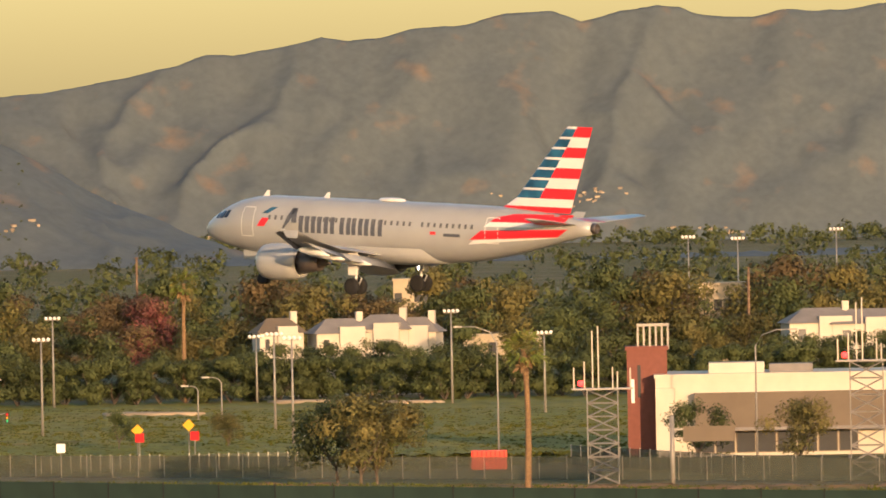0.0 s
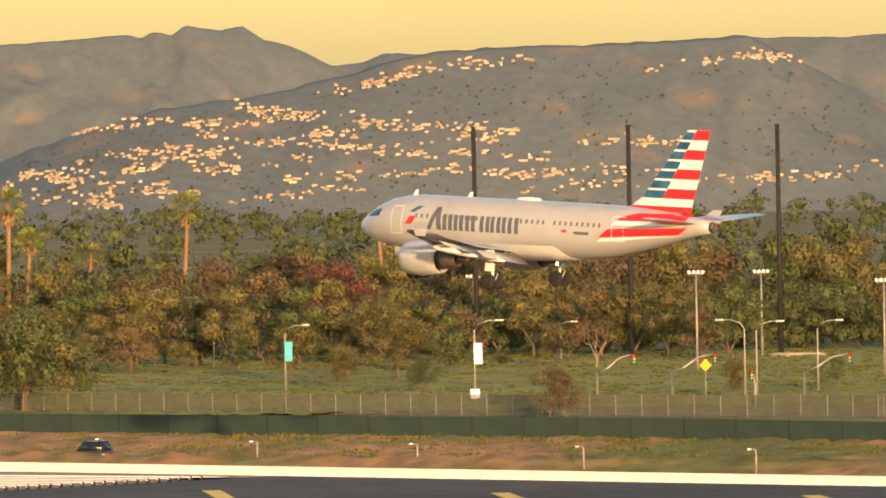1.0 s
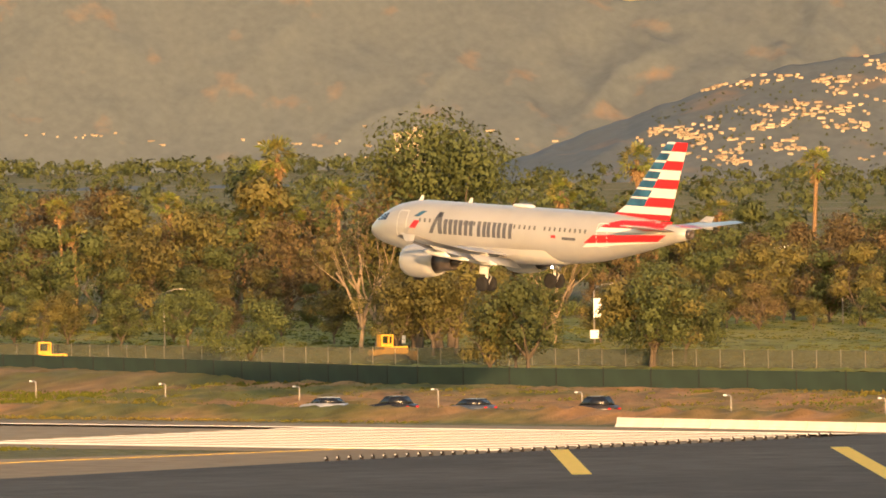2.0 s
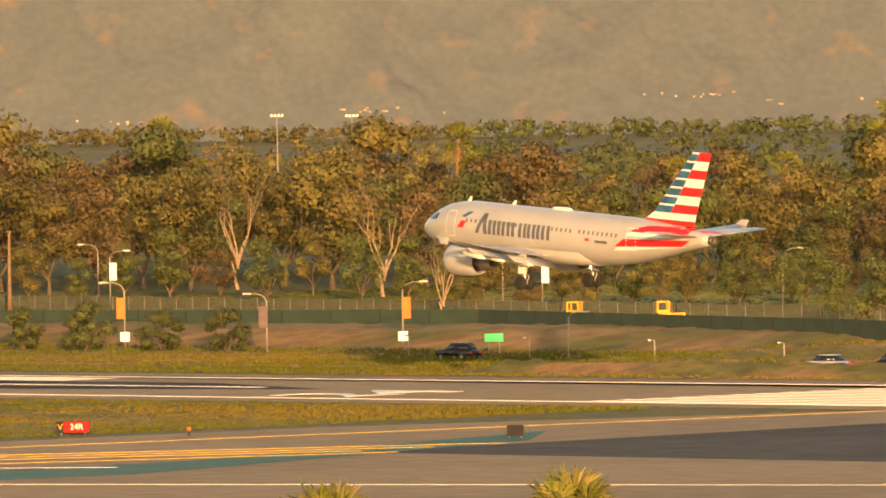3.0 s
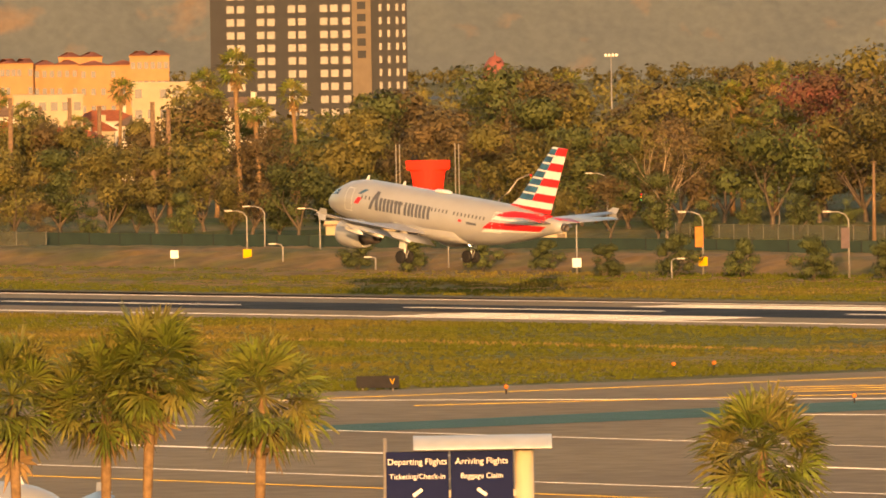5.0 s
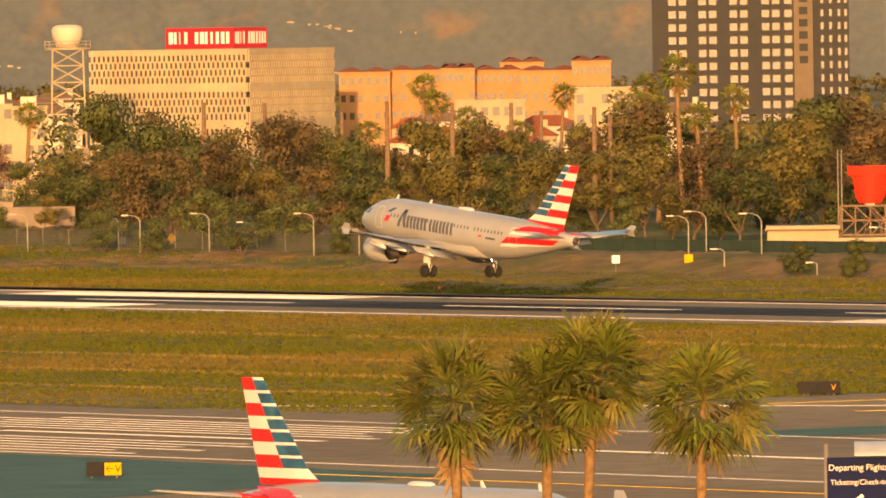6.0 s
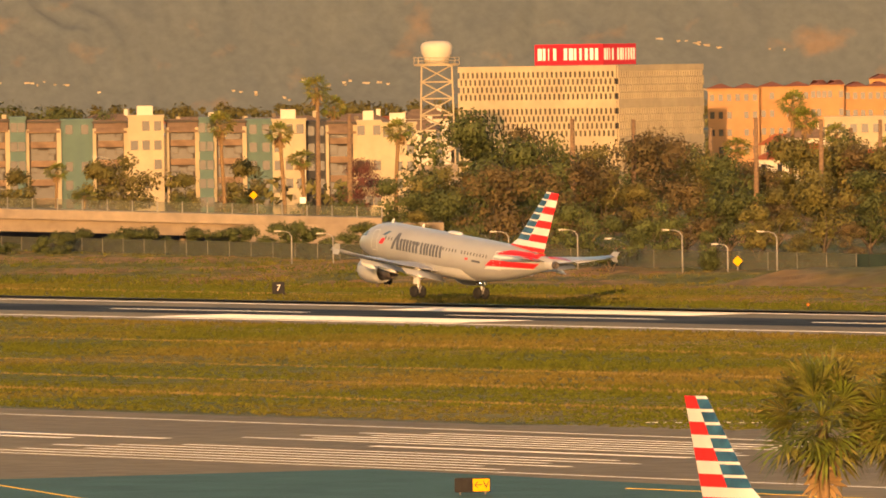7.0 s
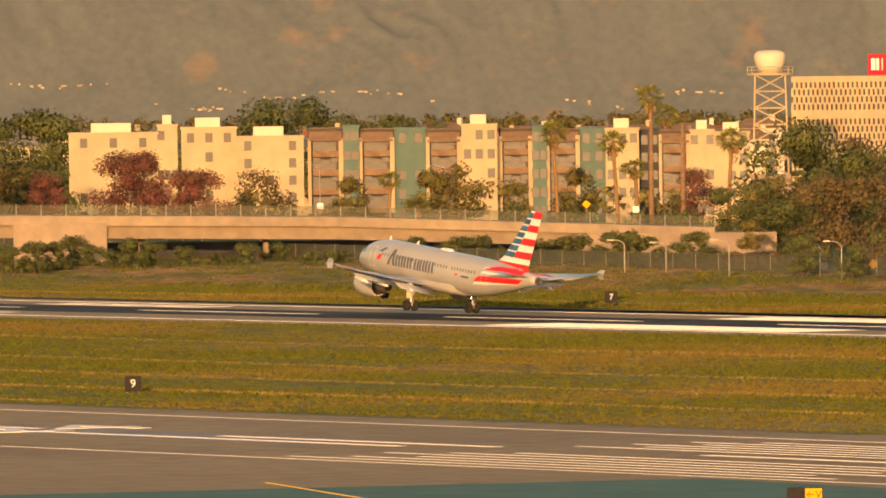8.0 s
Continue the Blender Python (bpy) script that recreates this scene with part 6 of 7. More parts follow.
stucco_block("office_block", 44.20, 44.05, 2200, 20.2, m_wall_cream, "pale office block behind a tall gum tree", 7, 4, 60, win=(.9, 1.0))
t, w = stucco_block("shop_building", 49.36, 49.19, 1700, 15.4, m_darkbanner, "dark shop sign panel above the trees", 0, 0, depth=3)
part("sign_bars", boxes((-1.8, -1.0, -.08, -.02, 13.9, 14.8), (-.7, .1, -.08, -.02, 13.9, 14.8), (.4, 1.2, -.08, -.02, 13.9, 14.8)), m_wsign, t)
for a0, a1, d, top in ((35.2, 34.95, 1500, 11.4), (36.4, 36.0, 1425, 6.2), (36.75, 36.55, 1700, 11.0)):
    stucco_block("low_building", a0, a1, d, top, m_wall_cream, "low cream building among the trees", 2, 4, int(a0 * 10))


def east_buildings():
    rng = random.Random(2)
    # large white houses among the trees
    for a, w, top in ((37.32, 5.5, 9.6), (37.0, 7, 9.4), (36.82, 7, 9.8), (36.66, 6, 9.4), (34.56, 9, 9.6), (34.32, 10, 9.4)):
        t = house(a, 1378, w, top, m_wall_white, m_wall_tan if w < 6 else m_roof, rng, "large white house with steep pale roofs among trees", "white_house", rng.uniform(-15, 15))
        part("gable", boxes((-w * .1, w * .35, -.6, w * .3, 0, top - 1.0)), m_wall_white, t)
    # brick stair tower and the white terminal-like building
    d = 1050
    t, w = stucco_block("brick_tower", 35.573, 35.369, d, 9.9, m_brick, "plain red brick tower with a tall slot window", 0, 0, depth=5)
    part("slot_window", boxes((-.9, -.6, -.05, 0, 5.5, 8.5)), m_pane, t)
    part("white_sign", boxes((-1.5, -1.2, -.06, 0, 5.0, 7.2)), m_wsign, t)
    fr = part("roof_frame", boxes((-.9, 2.1, .2, .5, 12.1, 12.35), (-.9, 2.1, .2, .5, 9.95, 10.15)), m_pole, t, "steel frame on the roof")
    for i in range(6):
        part("upright", boxes((-.9 + i * .56, -.72 + i * .56, .2, .45, 10.1, 12.2)), m_pole, fr)
    t, w = stucco_block("white_hall", 35.43, 34.2, 1046, 7.3, m_wall_white, "long white flat-roofed hall with a tan front wing", 0, 0, depth=18)
    part("roof_box", boxes((-w * .28, -w * .05, 3, 9, 7.3, 8.6)), m_wall_white, t)
    part("roof_box", boxes((-w * .03, w * .15, 4, 9, 7.3, 8.4)), m_roof, t)
    part("tan_wing", boxes((-w * .34, w * .5, -2.2, 0, 2.7, 5.9)), m_wall_tan, t, "tan front wing")
    part("canopy", boxes((-w * .34, w * .5, -2.6, 0, 2.4, 2.7)), m_roof, t)
    pm = pane_mesh(1.6, 1.8, m_pane, m_wall_tan)
    window_grid(t, pm, [-w * .3 + i * 1.9 for i in range(8)], [1.3], -.1)
    part("corner_pier", boxes((-w * .5, -w * .42, -1.2, 0, 0, 6.4)), m_wall_white, t)
    # lattice towers with aerials
    for a, d, h, wd in ((35.70, 960, 8.0, 2.6), (34.36, 960, 10.0, 2.8)):
        t = thing("lattice_tower", facing(a, d), "grey steel lattice tower with aerials and red lamps", "tower", "lattice towers")
        lattice(t, wd, wd, h, 7, m_pole, .045)
        part("platform", boxes((-2.6, 2.6, -1.4, 1.4, h, h + .12)), m_pole, t)
        for x, hh in ((-2.4, 1.9), (-1.5, 2.4), (-.8, 5.0), (-.3, 5.4), (.9, 1.9), (1.3, 1.5), (2.4, 1.8)):
            bm = bmesh.new()
            tube(bm, [(x, 0, h), (x, 0, h + hh)], .07, 6)
            part("aerial", bm, m_wall_white, t)
        bm = bmesh.new()
        lathe(bm, [(h + .3, .15), (h + .4, .28), (h + .7, .28), (h + .8, .1)], "z", 12, (-1.8, -.3, 0))
        part("red_lamp", bm, glow("red_beacon", (1.0, .03, .02), 2.0), t, "lit red warning lamp", True)
    # red container and sign gantry
    t = thing("red_container", facing(36.28, 1010), "bright red steel container on the ground", "container")
    bm = boxes((-1.6, 1.6, 0, 2.4, .1, 1.8))
    part("body", bm, mat("red_container_steel", (0.6, 0.07, 0.03), 0.6, vary=0.1, scale=1.5), t)
    for i in range(8):
        part("rib", boxes((-1.5 + i * .4, -1.4 + i * .4, -.05, 0, .15, 1.75)), m_redsign, t)
    t = thing("sign_gantry", facing(35.35, 930), "grey overhead sign gantry seen from behind", "gantry")
    bm = bmesh.new()
    tube(bm, [(0, 0, -.1), (0, 0, 6.3)], .2, 10)
    part("column", bm, m_pole, t, smooth=True)
    part("beam", boxes((0, 5.2, -.1, .1, 4.3, 4.5), (0, 5.2, -.1, .1, 5.1, 5.25)), m_pole, t)
    part("panel", boxes((.9, 5.2, -.2, -.12, 4.15, 5.4)), m_wall_tan, t, "back of a grey sign panel")


east_buildings()


def bridge():
    # a road bridge climbing gently across the view
    t = thing("road_bridge", None, "long concrete road bridge with fence railings", "bridge")
    n = 34
    deck, rail, low = bmesh.new(), bmesh.new(), bmesh.new()
    ps = []
    for i in range(n + 1):
        k = i / n
        a = 60.2 - 4.3 * k
        z = 7.6 - 1.7 * k - 2.6 * max(0, k - .55)
        ps.append((spot(a, 1455), spot(a, 1467), z))
    rings(deck, [[(p.x, p.y, z - 1.25), (p.x, p.y, z), (q.x, q.y, z), (q.x, q.y, z - 1.25)] for p, q, z in ps])
    part("parapet", deck, m_bridge, t, "pale concrete parapet and deck")
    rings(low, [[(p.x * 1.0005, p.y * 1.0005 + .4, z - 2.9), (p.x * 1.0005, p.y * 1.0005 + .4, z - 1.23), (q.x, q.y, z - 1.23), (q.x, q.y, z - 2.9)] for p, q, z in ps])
    # darker copy of the bridge concrete, with the girder's shade in its colour
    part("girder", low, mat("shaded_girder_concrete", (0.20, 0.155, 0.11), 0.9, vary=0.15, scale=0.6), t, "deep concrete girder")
    for i in range(0, n + 1):
        p, q, z = ps[i]
        bm = boxes((-.06, .06, -.06, .06, z, z + 1.5))
        o = part("rail_post", bm, m_pole, t)
        o.location = p
    for (p, q, z), (p2, q2, z2) in zip(ps, ps[1:]):
        bm = bmesh.new()
        bm.faces.new([bm.verts.new(v) for v in ((p.x, p.y, z + .05), (p2.x, p2.y, z2 + .05), (p2.x, p2.y, z2 + 1.4), (p.x, p.y, z + 1.4))])
        part("rail_mesh", bm, m_mesh, t)
    for i in (6, 11, 16, 21, 26):
        p, q, z = ps[i]
        bm = bmesh.new()
        tube(bm, [(0, 0, -.2), (0, 0, z - 2.4)], .4, 12)
        o = part("pier", bm, m_bridge, t)
        o.location = p + (q - p) * .5
    for i in (9, 29):
        p, q, z = ps[i]
        o = part("abutment", boxes((-10, 2, -.6, 12, -.2, z - .9) if i == 9 else (-2, 24, -.6, 12, -.2, z - 1.3)), m_bridge, t)
        o.matrix_basis = facing(60.2 - 4.3 * i / n, 1455.5)
    # added near-black wall that stands for the shade under the deck
    o = part("retaining_wall", boxes((-36, 40, 0, 1, -.2, 3.4)), mat("underpass_shade", (0.035, 0.035, 0.04), 0.9, vary=0.3, scale=0.4), t, "dark wall put in for the shade below the deck")
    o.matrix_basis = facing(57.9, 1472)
    # the bank below it
    bm = bmesh.new()
    rng = random.Random(6)
    rows = []
    for j in range(9):
        rows.append([bm.verts.new(spot(53.2 + 3.2 * i / 150, 1420 + j * 18, [0, .6, 1.4, 2.2, 2.6, 2.8, 2.9, 2.9, -1][j] * min(1, (150 - i) / 25) + rng.uniform(0, .5) - .1)) for i in range(151)])
    for r0, r1 in zip(rows, rows[1:]):
        for i in range(150):
            bm.faces.new((r0[i], r1[i], r1[i + 1], r0[i + 1]))
    tagged(new("earth_bank", finish(bm, "earth_bank", m_weeds)), "weedy earth bank beside the bridge", "bank", kind="stuff")


bridge()

# ---- hillside houses ----
# street lines on the near hill: heading and height at both ends, houses
STREETS = [(42.65, 30.3, 42.13, 33.6, 34), (42.08, 31.1, 41.68, 31.9, 30), (41.8, 38.2, 41.54, 35.1, 26), (41.43, 41.4, 41.06, 44.3, 30), (41.1, 46.2, 40.28, 52.0, 52), (41.71, 33.6, 40.91, 32.7, 46), (41.16, 30.7, 40.39, 27.6, 56), (41.72, 25.5, 41.21, 28, 30), (41.32, 23, 40.42, 25.4, 40), (42.5, 23.3, 41.79, 23, 44), (42.9, 15.5, 42.17, 18.5, 54), (42.75, 14.3, 42.15, 11.6, 44), (42.06, 16.1, 41.4, 20.7, 34), (41.86, 7.9, 41.16, 9.8, 26), (39.75, 47.5, 38.93, 51.7, 46), (40.1, 23.2, 39.54, 23.6, 30), (40.74, 14.5, 39.54, 14.2, 60), (39.2, 10.4, 38.53, 14.1, 34), (43.0, 12, 42.0, 9, 40), (42.6, 20, 41.9, 21, 34), (42.0, 27.5, 41.3, 24, 34), (41.0, 21, 40.2, 19, 34), (40.4, 9, 39.0, 11, 40), (41.6, 13, 40.6, 16, 34), (42.9, 8, 42.3, 7, 30)]


def hillside_town():
    rng = random.Random(21)
    walls, roofs = bmesh.new(), bmesh.new()

    def villa(a, d):
        z = hill_height(a, d)
        w, dp, h = rng.uniform(.6, 1.5) * rng.choice((1, 1, 1, 2)), rng.uniform(.9, 1.8), rng.uniform(.06, .34)
        m = Matrix.Translation(spot(a, d, z - .6)) @ Matrix.Rotation(radians(a + rng.uniform(-30, 30)), 4, "Z")
        vs = box(walls, -w / 2, w / 2, 0, dp, 0, h + .6)
        bmesh.ops.transform(walls, matrix=m, verts=vs)
        e = .2
        vs = [roofs.verts.new(p) for p in ((-w / 2 - e, -e, h + .6), (w / 2 + e, -e, h + .6), (w / 2 + e, dp + e, h + .6), (-w / 2 - e, dp + e, h + .6), (-w / 4, dp / 2, h + .72), (w / 4, dp / 2, h + .72))]
        for f in ((0, 1, 5, 4), (1, 2, 5), (2, 3, 4, 5), (3, 0, 4)):
            roofs.faces.new([vs[i] for i in f])
        bmesh.ops.transform(roofs, matrix=m, verts=vs)

    for a0, z0, a1, z1, n in STREETS:
        seats = [rng.random() for _ in range(4)]
        for _ in range(int(n * 1.2)):
            k = rng.random() if rng.random() < .45 else min(max(rng.choice(seats) + rng.gauss(0, .06), 0), 1)
            a = a0 + (a1 - a0) * k
            z = z0 + (z1 - z0) * k + rng.gauss(0, .9) + .8 * math.sin(a * 9)
            lo, hi = 3601.0, 3699.0
            for _ in range(14):
                d = (lo + hi) / 2
                lo, hi = (d, hi) if hill_height(a, d) < z else (lo, d)
            villa(a, lo)
    # loose rows low on the far slopes
    for a0, a1, k0, k1, rows, n in ((35.0, 39.0, .02, .25, 6, 16), (43.0, 46.3, .02, .22, 5, 13), (46.5, 49.0, .02, .12, 3, 10), (53.5, 60.0, .05, .4, 9, 10)):
        for _ in range(rows):
            c, k = rng.uniform(a0, a1), rng.uniform(k0, k1)
            for _ in range(n):
                a = c + rng.gauss(0, .16)
                villa(a, 4550 + 100 * (k + .05 * (a - c) + rng.gauss(0, .006)))
    t = thing("hillside_town", None, "hundreds of small sunlit houses in rows on the hillside", "town", kind="stuff")
    part("house_walls", walls, mat("far_house_walls", (0.33, 0.27, 0.185), 0.8, vary=0.1, scale=0.1, island=0.3), t)
    part("house_roofs", roofs, mat("far_house_roofs", (0.30, 0.19, 0.13), 0.9, vary=0.1, scale=0.1, island=0.3), t)


hillside_town()
# ---- near the camera: palms and the terminal road sign ----
def near_palms():
    rows = [(49.90, 15.1, 0.1), (47.66, 14.2, -.3), (46.52, 14.4, .3), (52.47, 16.9, .3), (53.65, 17.0, -.2), (53.24, 17.1, .2), (53.06, 17.8, .5)]
    for i, (a, top, lean) in enumerate(rows):
        t = make_palm(100 + i, top - 1.05, 60, 1.24, 18, "green fan palm with a slim trunk by the terminal road", "terminal_palm", 0.13, lean, 0.06)
        t.matrix_basis = facing(a, 330)
        t["group"] = "palms by the terminal road"


near_palms()

m_navy = mat("navy_sign_sheet", (0.012, 0.016, 0.05), 0.8, vary=0.06, scale=2, spec=0.05)
m_canopy = mat("pale_grey_canopy_metal", (0.45, 0.47, 0.46), 0.4, 0.2, vary=0.08, scale=1.5)
m_column = mat("tan_painted_column", (0.55, 0.45, 0.30), 0.5, vary=0.06, scale=1.5)


def terminal_sign():
    c = (spot(51.795, 330) + spot(51.151, 330)) / 2
    t = thing("terminal_sign", Matrix.Translation(c) @ Matrix.Rotation(radians(51.47), 4, "Z"), "navy overhead road sign with white lettering under a curved canopy", "road sign")
    w = 3.71
    z1 = 13.35
    for x0, x1, head, sub in ((-w / 2, -.03, "Departing Flights", "Ticketing/Check-in"), (.03, w / 2, "Arriving Flights", "Baggage Claim")):
        bm = boxes((x0, x1, -.1, .1, 11.2, z1))
        bmesh.ops.bevel(bm, geom=bm.edges[:], offset=0.015, segments=1, affect="EDGES")
        p = part("sign_panel", bm, m_navy, t, "navy panel with white words")
        lettering(head, .255, pose((x0 + x1) / 2, -.12, 13.05, 90, 0, 0), m_wsign, p)
        lettering(sub, .215, pose((x0 + x1) / 2, -.12, 12.62, 90, 0, 0), m_wsign, p)
        bm = boxes((-.16, .16, -.125, -.11, 11.9, 12.0))
        bmesh.ops.rotate(bm, cent=(0, 0, 11.95), matrix=Matrix.Rotation(radians(-35 if x0 < 0 else 35), 3, "Y"), verts=bm.verts[:])
        bmesh.ops.translate(bm, vec=((x0 + x1) / 2, 0, .2), verts=bm.verts[:])
        part("pictogram", bm, m_wsign, p)
    # rounded canopy
    bm = bmesh.new()
    n = 10
    rings(bm, [[(x, -.9 + 1.8 * k / n, 13.45 + .36 * math.sin(math.pi * k / n)) for k in range(n + 1)] + [(x, .9 - 1.8 * k / n, 13.42 + .22 * math.sin(math.pi * k / n)) for k in range(n + 1)] for x in (-1.05, -1.0, 2.95, 3.0)])
    part("canopy", bm, m_canopy, t, "pale curved metal canopy", True)
    bm = bmesh.new()
    tube(bm, [(2.18, .3, 0), (2.18, .3, 13.4)], .29, 20)
    part("column", bm, m_column, t, "round tan column", True)
    bm = bmesh.new()
    tube(bm, [(-w / 2 - .02, .12, 0), (-w / 2 - .02, .12, 13.75)], .07, 10)
    part("side_post", bm, m_pole, t, smooth=True)
    part("beam", boxes((-w / 2, 2.2, .12, .3, 12.0, 12.2)), m_pole, t)


terminal_sign()

# ---- cars on the perimeter road ----
m_tint = m_glass
CAR_PAINT = [mat("silver_car_paint", (0.4, 0.41, 0.42), 0.3, 0.3, vary=0.03), mat("black_car_paint", (0.02, 0.02, 0.022), 0.25, vary=0.03), mat("blue_grey_car_paint", (0.06, 0.075, 0.10), 0.3, 0.2, vary=0.03), mat("dark_car_paint", (0.035, 0.03, 0.03), 0.3, vary=0.03)]


def make_car(i, tall=0.0):
    t = thing("car", None, ["silver saloon car driving on the perimeter road", "black car driving on the perimeter road", "dark blue-grey car driving on the perimeter road", "dark van driving on the perimeter road"][i], "car", "cars on the road")
    bm = bmesh.new()
    prof = [(-2.2, .45), (-2.25, .75), (-2.0, .95), (-1.1, 1.0), (1.0, .98), (2.0, .85), (2.25, .65), (2.2, .4)]
    rings(bm, [[(x, y * (1 if 0 < k < 7 else .92), z + tall * .2) for k, (x, z) in enumerate(prof)] for y in (-.88, .88)])
    bmesh.ops.bevel(bm, geom=bm.edges[:], offset=0.06, segments=2, affect="EDGES")
    body = part("body", bm, CAR_PAINT[i], t, smooth=True)
    bm = bmesh.new()
    rings(bm, [[(-1.75, y, .95), (-1.2, y * .86, 1.45 + tall), (.3, y * .86, 1.47 + tall), (1.15, y, .95)] for y in (-.8, .8)])
    bmesh.ops.bevel(bm, geom=bm.edges[:], offset=0.05, segments=2, affect="EDGES")
    part("cabin_glass", bm, m_tint, t, "dark car windows", True)
    part("roof", boxes((-1.15, .25, -.66, .66, 1.45 + tall, 1.5 + tall)), CAR_PAINT[i], t)
    for x in (-1.35, 1.4):
        for y in (-.82, .82):
            bm = bmesh.new()
            wheel(bm, (x, y, .33), .33, .22)
            w = part("wheel", bm, m_tyre, t, smooth=True)
            bm = bmesh.new()
            lathe(bm, [(-.12, .05), (-.12, .18), (.12, .18), (.12, .05)], "y", 14, (x, y, .33))
            part("rim", bm, m_metal, w)
    for y in (-.6, .6):
        part("headlight", boxes((2.18, 2.26, y - .15, y + .15, .6, .74)), m_wsign, t)
        part("tail_light", boxes((-2.27, -2.2, y - .15, y + .15, .7, .84)), m_redsign, t)
    return t


cars = [make_car(0), make_car(1, .15), make_car(2), make_car(3, .3), make_car(1, .1)]


# ---- machines and site things behind the fence ----
m_machine = mat("yellow_machine_paint", (0.62, 0.30, 0.03), 0.55, vary=0.15, scale=2)


def bulldozer(a, d, turn):
    t = thing("bulldozer", facing(a, d, 0, turn), "yellow bulldozer parked behind the fence", "bulldozer", "building machines")
    for y in (-.9, .9):
        bm = bmesh.new()
        loop = [(2.0 * math.cos(g), .5 + .45 * math.sin(g)) for g in [k * .35 for k in range(18)]]
        rings(bm, [[(x, yy, z) for x, z in loop] for yy in (y - .28, y + .28)])
        part("track", bm, m_tyre, t)
    bm = boxes((-.6, 2.0, -.6, .6, .9, 1.7), (-1.9, -.6, -.7, .7, .8, 1.4))
    bmesh.ops.bevel(bm, geom=bm.edges[:], offset=0.06, segments=1, affect="EDGES")
    part("body", bm, m_machine, t)
    part("cab", boxes((-.9, .4, -.65, .65, 1.7, 2.0), (-.9, .4, -.65, .65, 2.75, 2.9), (-.9, -.75, -.65, .65, 2.0, 2.75), (.25, .4, -.65, -.5, 2.0, 2.75), (.25, .4, .5, .65, 2.0, 2.75)), m_machine, t, "open yellow cab")
    bm = bmesh.new()
    rings(bm, [[(2.5, y, .1), (2.75, y, .5), (2.6, y, 1.2), (2.45, y, 1.2), (2.6, y, .5), (2.35, y, .1)] for y in (-1.5, 1.5)])
    part("blade", bm, m_machine, t, "broad steel blade")
    bm = bmesh.new()
    tube(bm, [(1.2, .2, 1.7), (1.2, .2, 2.6)], .07, 8)
    part("exhaust", bm, m_black, t)


bulldozer(45.98, 1125, 10)
bulldozer(46.45, 1130, 160)
bulldozer(44.25, 1135, 20)
t = thing("site_trailer", facing(47.905, 1130), "white site trailer with pale turquoise stripes behind the bank", "trailer")
part("body", boxes((-1.6, 1.6, 0, 2.3, .5, 1.95)), m_wall_white, t)
for k in range(3):
    part("stripe", boxes((-1.61, 1.61, -.02, 0, .7 + k * .42, .85 + k * .42)), m_bluesign, t)
for x in (-1, 1):
    bm = bmesh.new()
    wheel(bm, (x, .3, .3), .3, .2)
    part("wheel", bm, m_tyre, t)
for a, d in ((46.9, 1120), (45.15, 1050), (48.1, 1130)):
    t = thing("dirt_heap", facing(a, d), "low heap of orange-brown earth", "earth heap", "earth heaps")
    bm = bmesh.new()
    rings(bm, [[(r * math.cos(k * .4) * (1 + .15 * math.sin(k * 2.1)), r * .7 * math.sin(k * .4), z) for k in range(16)] for r, z in ((1.9, 0), (1.5, .5), (.8, .95), (.2, 1.1))])
    part("heap", bm, mat("orange_brown_earth", (0.36, 0.19, 0.08), 0.95, vary=0.2, scale=1.5, bump=0.1), t)


def traffic_signal(a, d, h, arm):
    t = thing("traffic_signal", facing(a, d), "grey traffic signal mast with a long curved arm", "traffic signal", "traffic signals")
    bm = bmesh.new()
    tube(bm, [(0, 0, -.1), (0, 0, h * .6), (arm * .3, 0, h * .72), (arm * .6, 0, h * .92), (arm, 0, h)], [.13, .11, .09, .07, .06], 8)
    part("mast", bm, m_pole, t, smooth=True)
    s = part("signal_head", boxes((arm - .17, arm + .17, -.2, .1, h - .95, h + .05)), m_black, t)
    for k, m in enumerate((m_redsign, m_yellowsign, m_greensign)):
        bm = bmesh.new()
        lathe(bm, [(-.26, .11), (-.2, .11)], "y", 12, (arm, 0, h - .15 - .3 * k))
        part("signal_lens", bm, m, s)


for a, d, h, arm in ((39.62, 1100, 4.4, 4.2), (40.0, 1095, 4.6, 3.6), (38.95, 1090, 4.4, 4.4), (50.35, 1330, 5.0, -3.0), (51.2, 1330, 7.5, 3.8), (39.2, 1060, 3.6, -.3)):
    traffic_signal(a, d, h, arm)
for a, d, m, z in ((39.45, 1085, m_yellowsign, 3.6), (38.06, 1075, m_yellowsign, 2.8), (37.8, 1075, m_yellowsign, 3.2), (37.77, 1074, m_redsign, 2.2), (38.05, 1074, m_redsign, 2.1), (37.2, 1080, m_wsign, 1.6), (38.45, 1072, m_wsign, 1.3), (54.1, 1262, m_yellowsign, 2.2), (53.55, 1262, m_wsign, 1.6), (56.55, 1560, m_yellowsign, 6.6), (56.3, 1560, m_wsign, 5.8), (57.9, 1575, m_wsign, 6.6), (52.85, 1190, m_wsign, 1.6), (55.35, 1320, m_wsign, 2.0), (55.1, 1330, m_yellowsign, 2.0)):
    t = thing("traffic_sign", facing(a, d), "small " + {m_yellowsign.name: "yellow diamond", m_redsign.name: "red", m_wsign.name: "white square"}[m.name] + " traffic sign on a slim post", "traffic sign", "traffic signs")
    bm = bmesh.new()
    tube(bm, [(0, 0, -.1), (0, 0, z + .3)], .05, 6)
    part("post", bm, m_pole, t)
    bm = boxes((-.42, .42, -.1, -.06, z - .42, z + .42))
    if m is m_yellowsign:
        bmesh.ops.rotate(bm, cent=(0, 0, z), matrix=Matrix.Rotation(radians(45), 3, "Y"), verts=bm.verts[:])
    part("plate", bm, m, t)
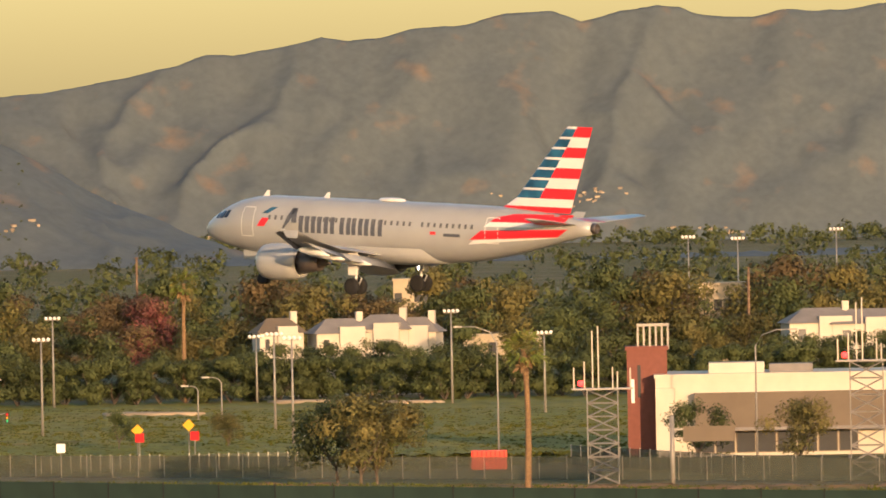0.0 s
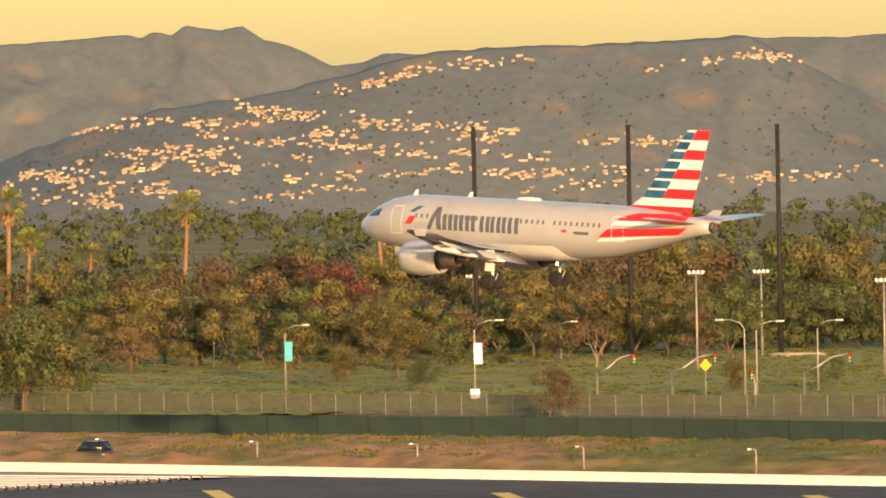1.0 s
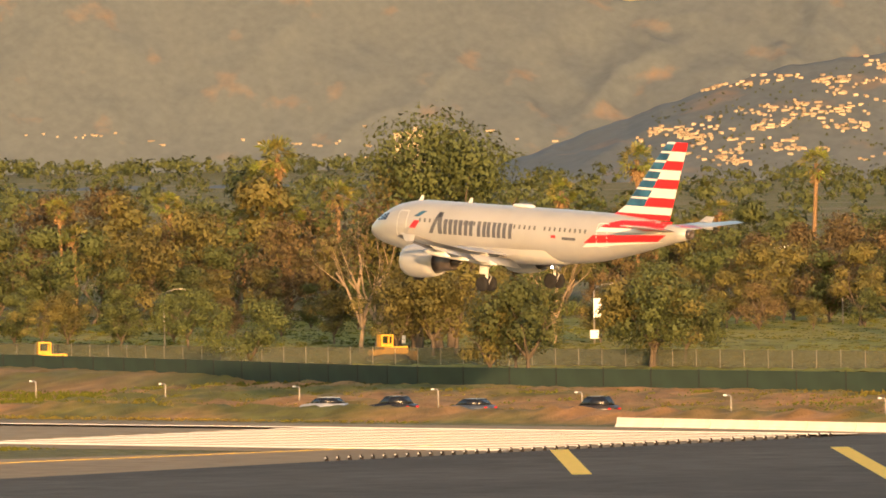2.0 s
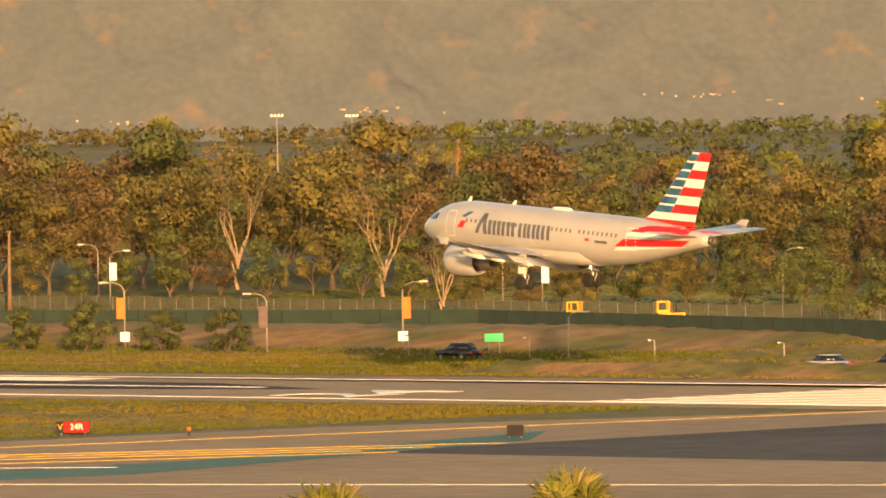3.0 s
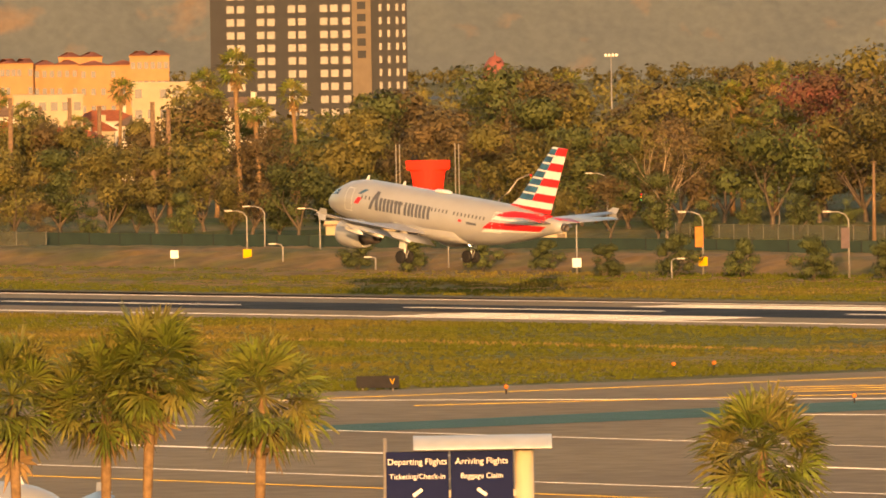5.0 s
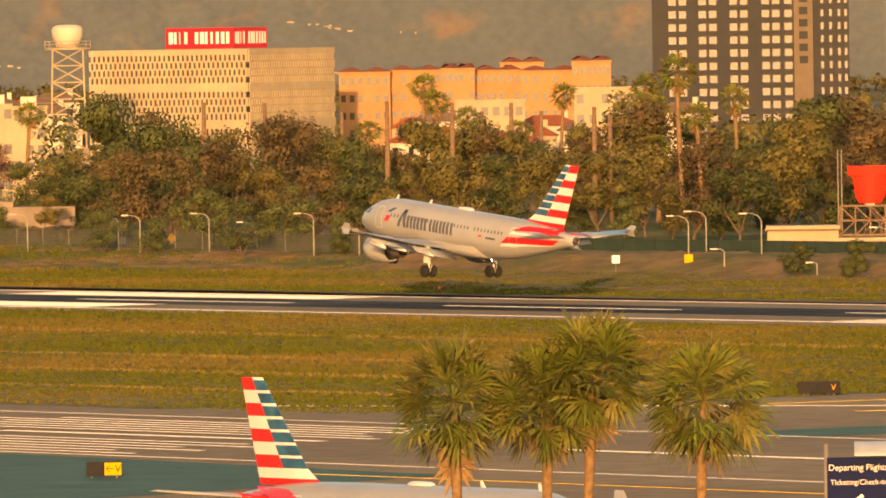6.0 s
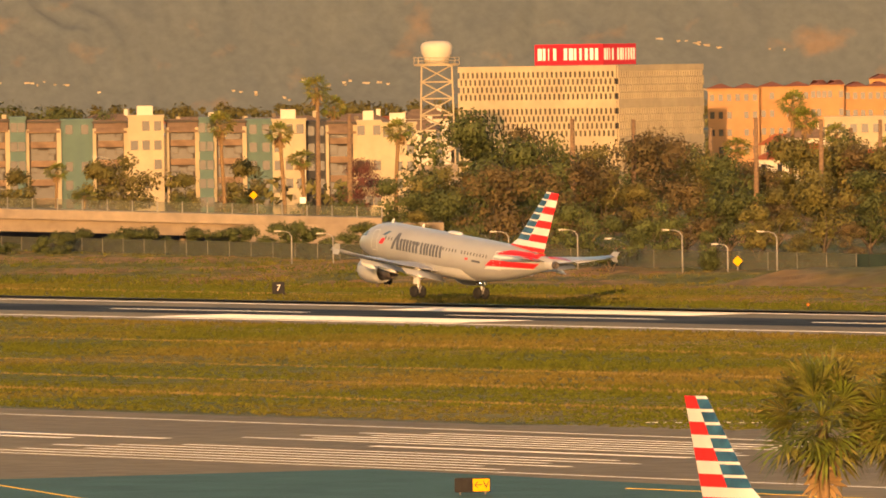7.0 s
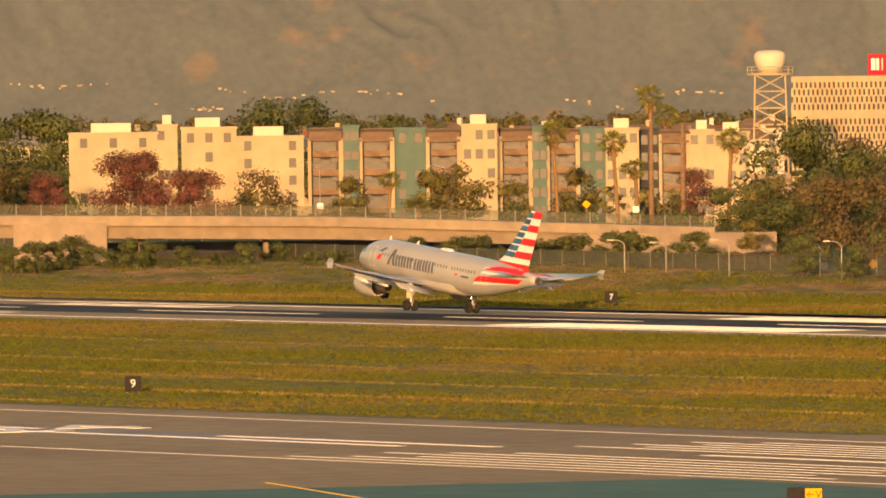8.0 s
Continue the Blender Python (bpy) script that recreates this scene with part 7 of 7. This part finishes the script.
t = thing("delivery_van", facing(58.559, 1492), "white delivery van standing under the bridge", "van")
bm = boxes((-1.6, 1.0, 0, 1.9, .5, 2.3), (1.0, 1.9, 0, 1.9, .5, 1.6))
bmesh.ops.bevel(bm, geom=bm.edges[:], offset=0.08, segments=2, affect="EDGES")
part("body", bm, m_wall_white, t)
part("window", boxes((1.1, 1.7, -.03, 0, 1.1, 1.5)), m_glass, t)
for x in (-1, 1.2):
    bm = bmesh.new()
    wheel(bm, (x, .15, .35), .35, .22)
    part("wheel", bm, m_tyre, t)
# pale picket gates before the golf course
fence("picket_gate", [tuple(spot(38.55, 1030).xy), tuple(spot(37.95, 1030).xy)], 1.5, m_mesh, .9, "row of pale upright fence posts", m_wall_white)
fence("picket_gate", [tuple(spot(37.8, 1030).xy), tuple(spot(37.2, 1030).xy)], 1.5, m_mesh, .9, "row of pale upright fence posts", m_wall_white)

# the second airliner, taxiing the other way on the apron
taxi_jet = copy_thing(jet, pose(-454, 304.4, 0.2) @ Matrix.Diagonal((0.83, 0.83, 0.83, 1)))
taxi_jet.name = "regional_airliner"
for o in taxi_jet.children:
    if o.name.startswith("main_gear"):
        o.location.z += 0.16
tagged(taxi_jet, "smaller airliner with a striped tail taxiing on the apron")
# ---- movement ----
# seconds, place of the main wheels along the runway, height, nose-up pitch in degrees
FLIGHT = [
    (0.0, -470.09, 18.54, 3.02),
    (0.2, -482.96, 17.86, 2.90),
    (0.5, -502.31, 16.92, 3.11),
    (0.7, -515.21, 16.25, 2.94),
    (1.0, -534.60, 15.11, 2.95),
    (1.2, -547.51, 14.51, 3.24),
    (1.5, -566.88, 13.48, 3.08),
    (1.8, -586.06, 12.43, 2.85),
    (2.0, -598.78, 11.85, 3.18),
    (2.2, -611.87, 11.15, 3.31),
    (3.3, -683.05, 7.67, 4.52),
    (3.5, -695.84, 7.05, 4.57),
    (4.5, -760.16, 4.88, 5.68),
    (4.7, -773.06, 4.63, 6.27),
    (5.8, -842.82, 3.15, 5.60),
    (6.5, -887.27, 2.45, 5.45),
    (7.0, -918.79, 1.91, 5.75),
    (7.5, -950.17, 1.53, 6.95),
    (8.0, -981.11, 0.73, 5.84),]

# seconds, degrees by which the right wing hangs low
BANK = [(0, -0.5), (3.5, -0.3), (4.5, 1.0), (5.8, 1.7), (6.5, 2.0), (7.0, 2.6), (7.5, 2.9), (8.0, 3.2)]


def motions():
    walk(jet, [(t, pose(x, 631.0, z, along(BANK, t), -p, 180)) for t, x, z, p in FLIGHT])

    walk(taxi_jet, [(t, pose(-453.8 + 6.0 * t, 304.4, 0.2)) for t in (0.0, 2.0, 4.0, 6.0, 8.0)])
    for car, x, y in zip(cars, (-665.0, -657.0, -648.0, -634.0, -731.0), (675.0, 675.0, 675.0, 675.0, 694.0)):
        walk(car, [(t, pose(x - 14.0 * (t - 2.0), y, 0.05, 0, 0, 180)) for t in (0.0, 2.0, 4.0, 6.0, 8.0)])


motions()
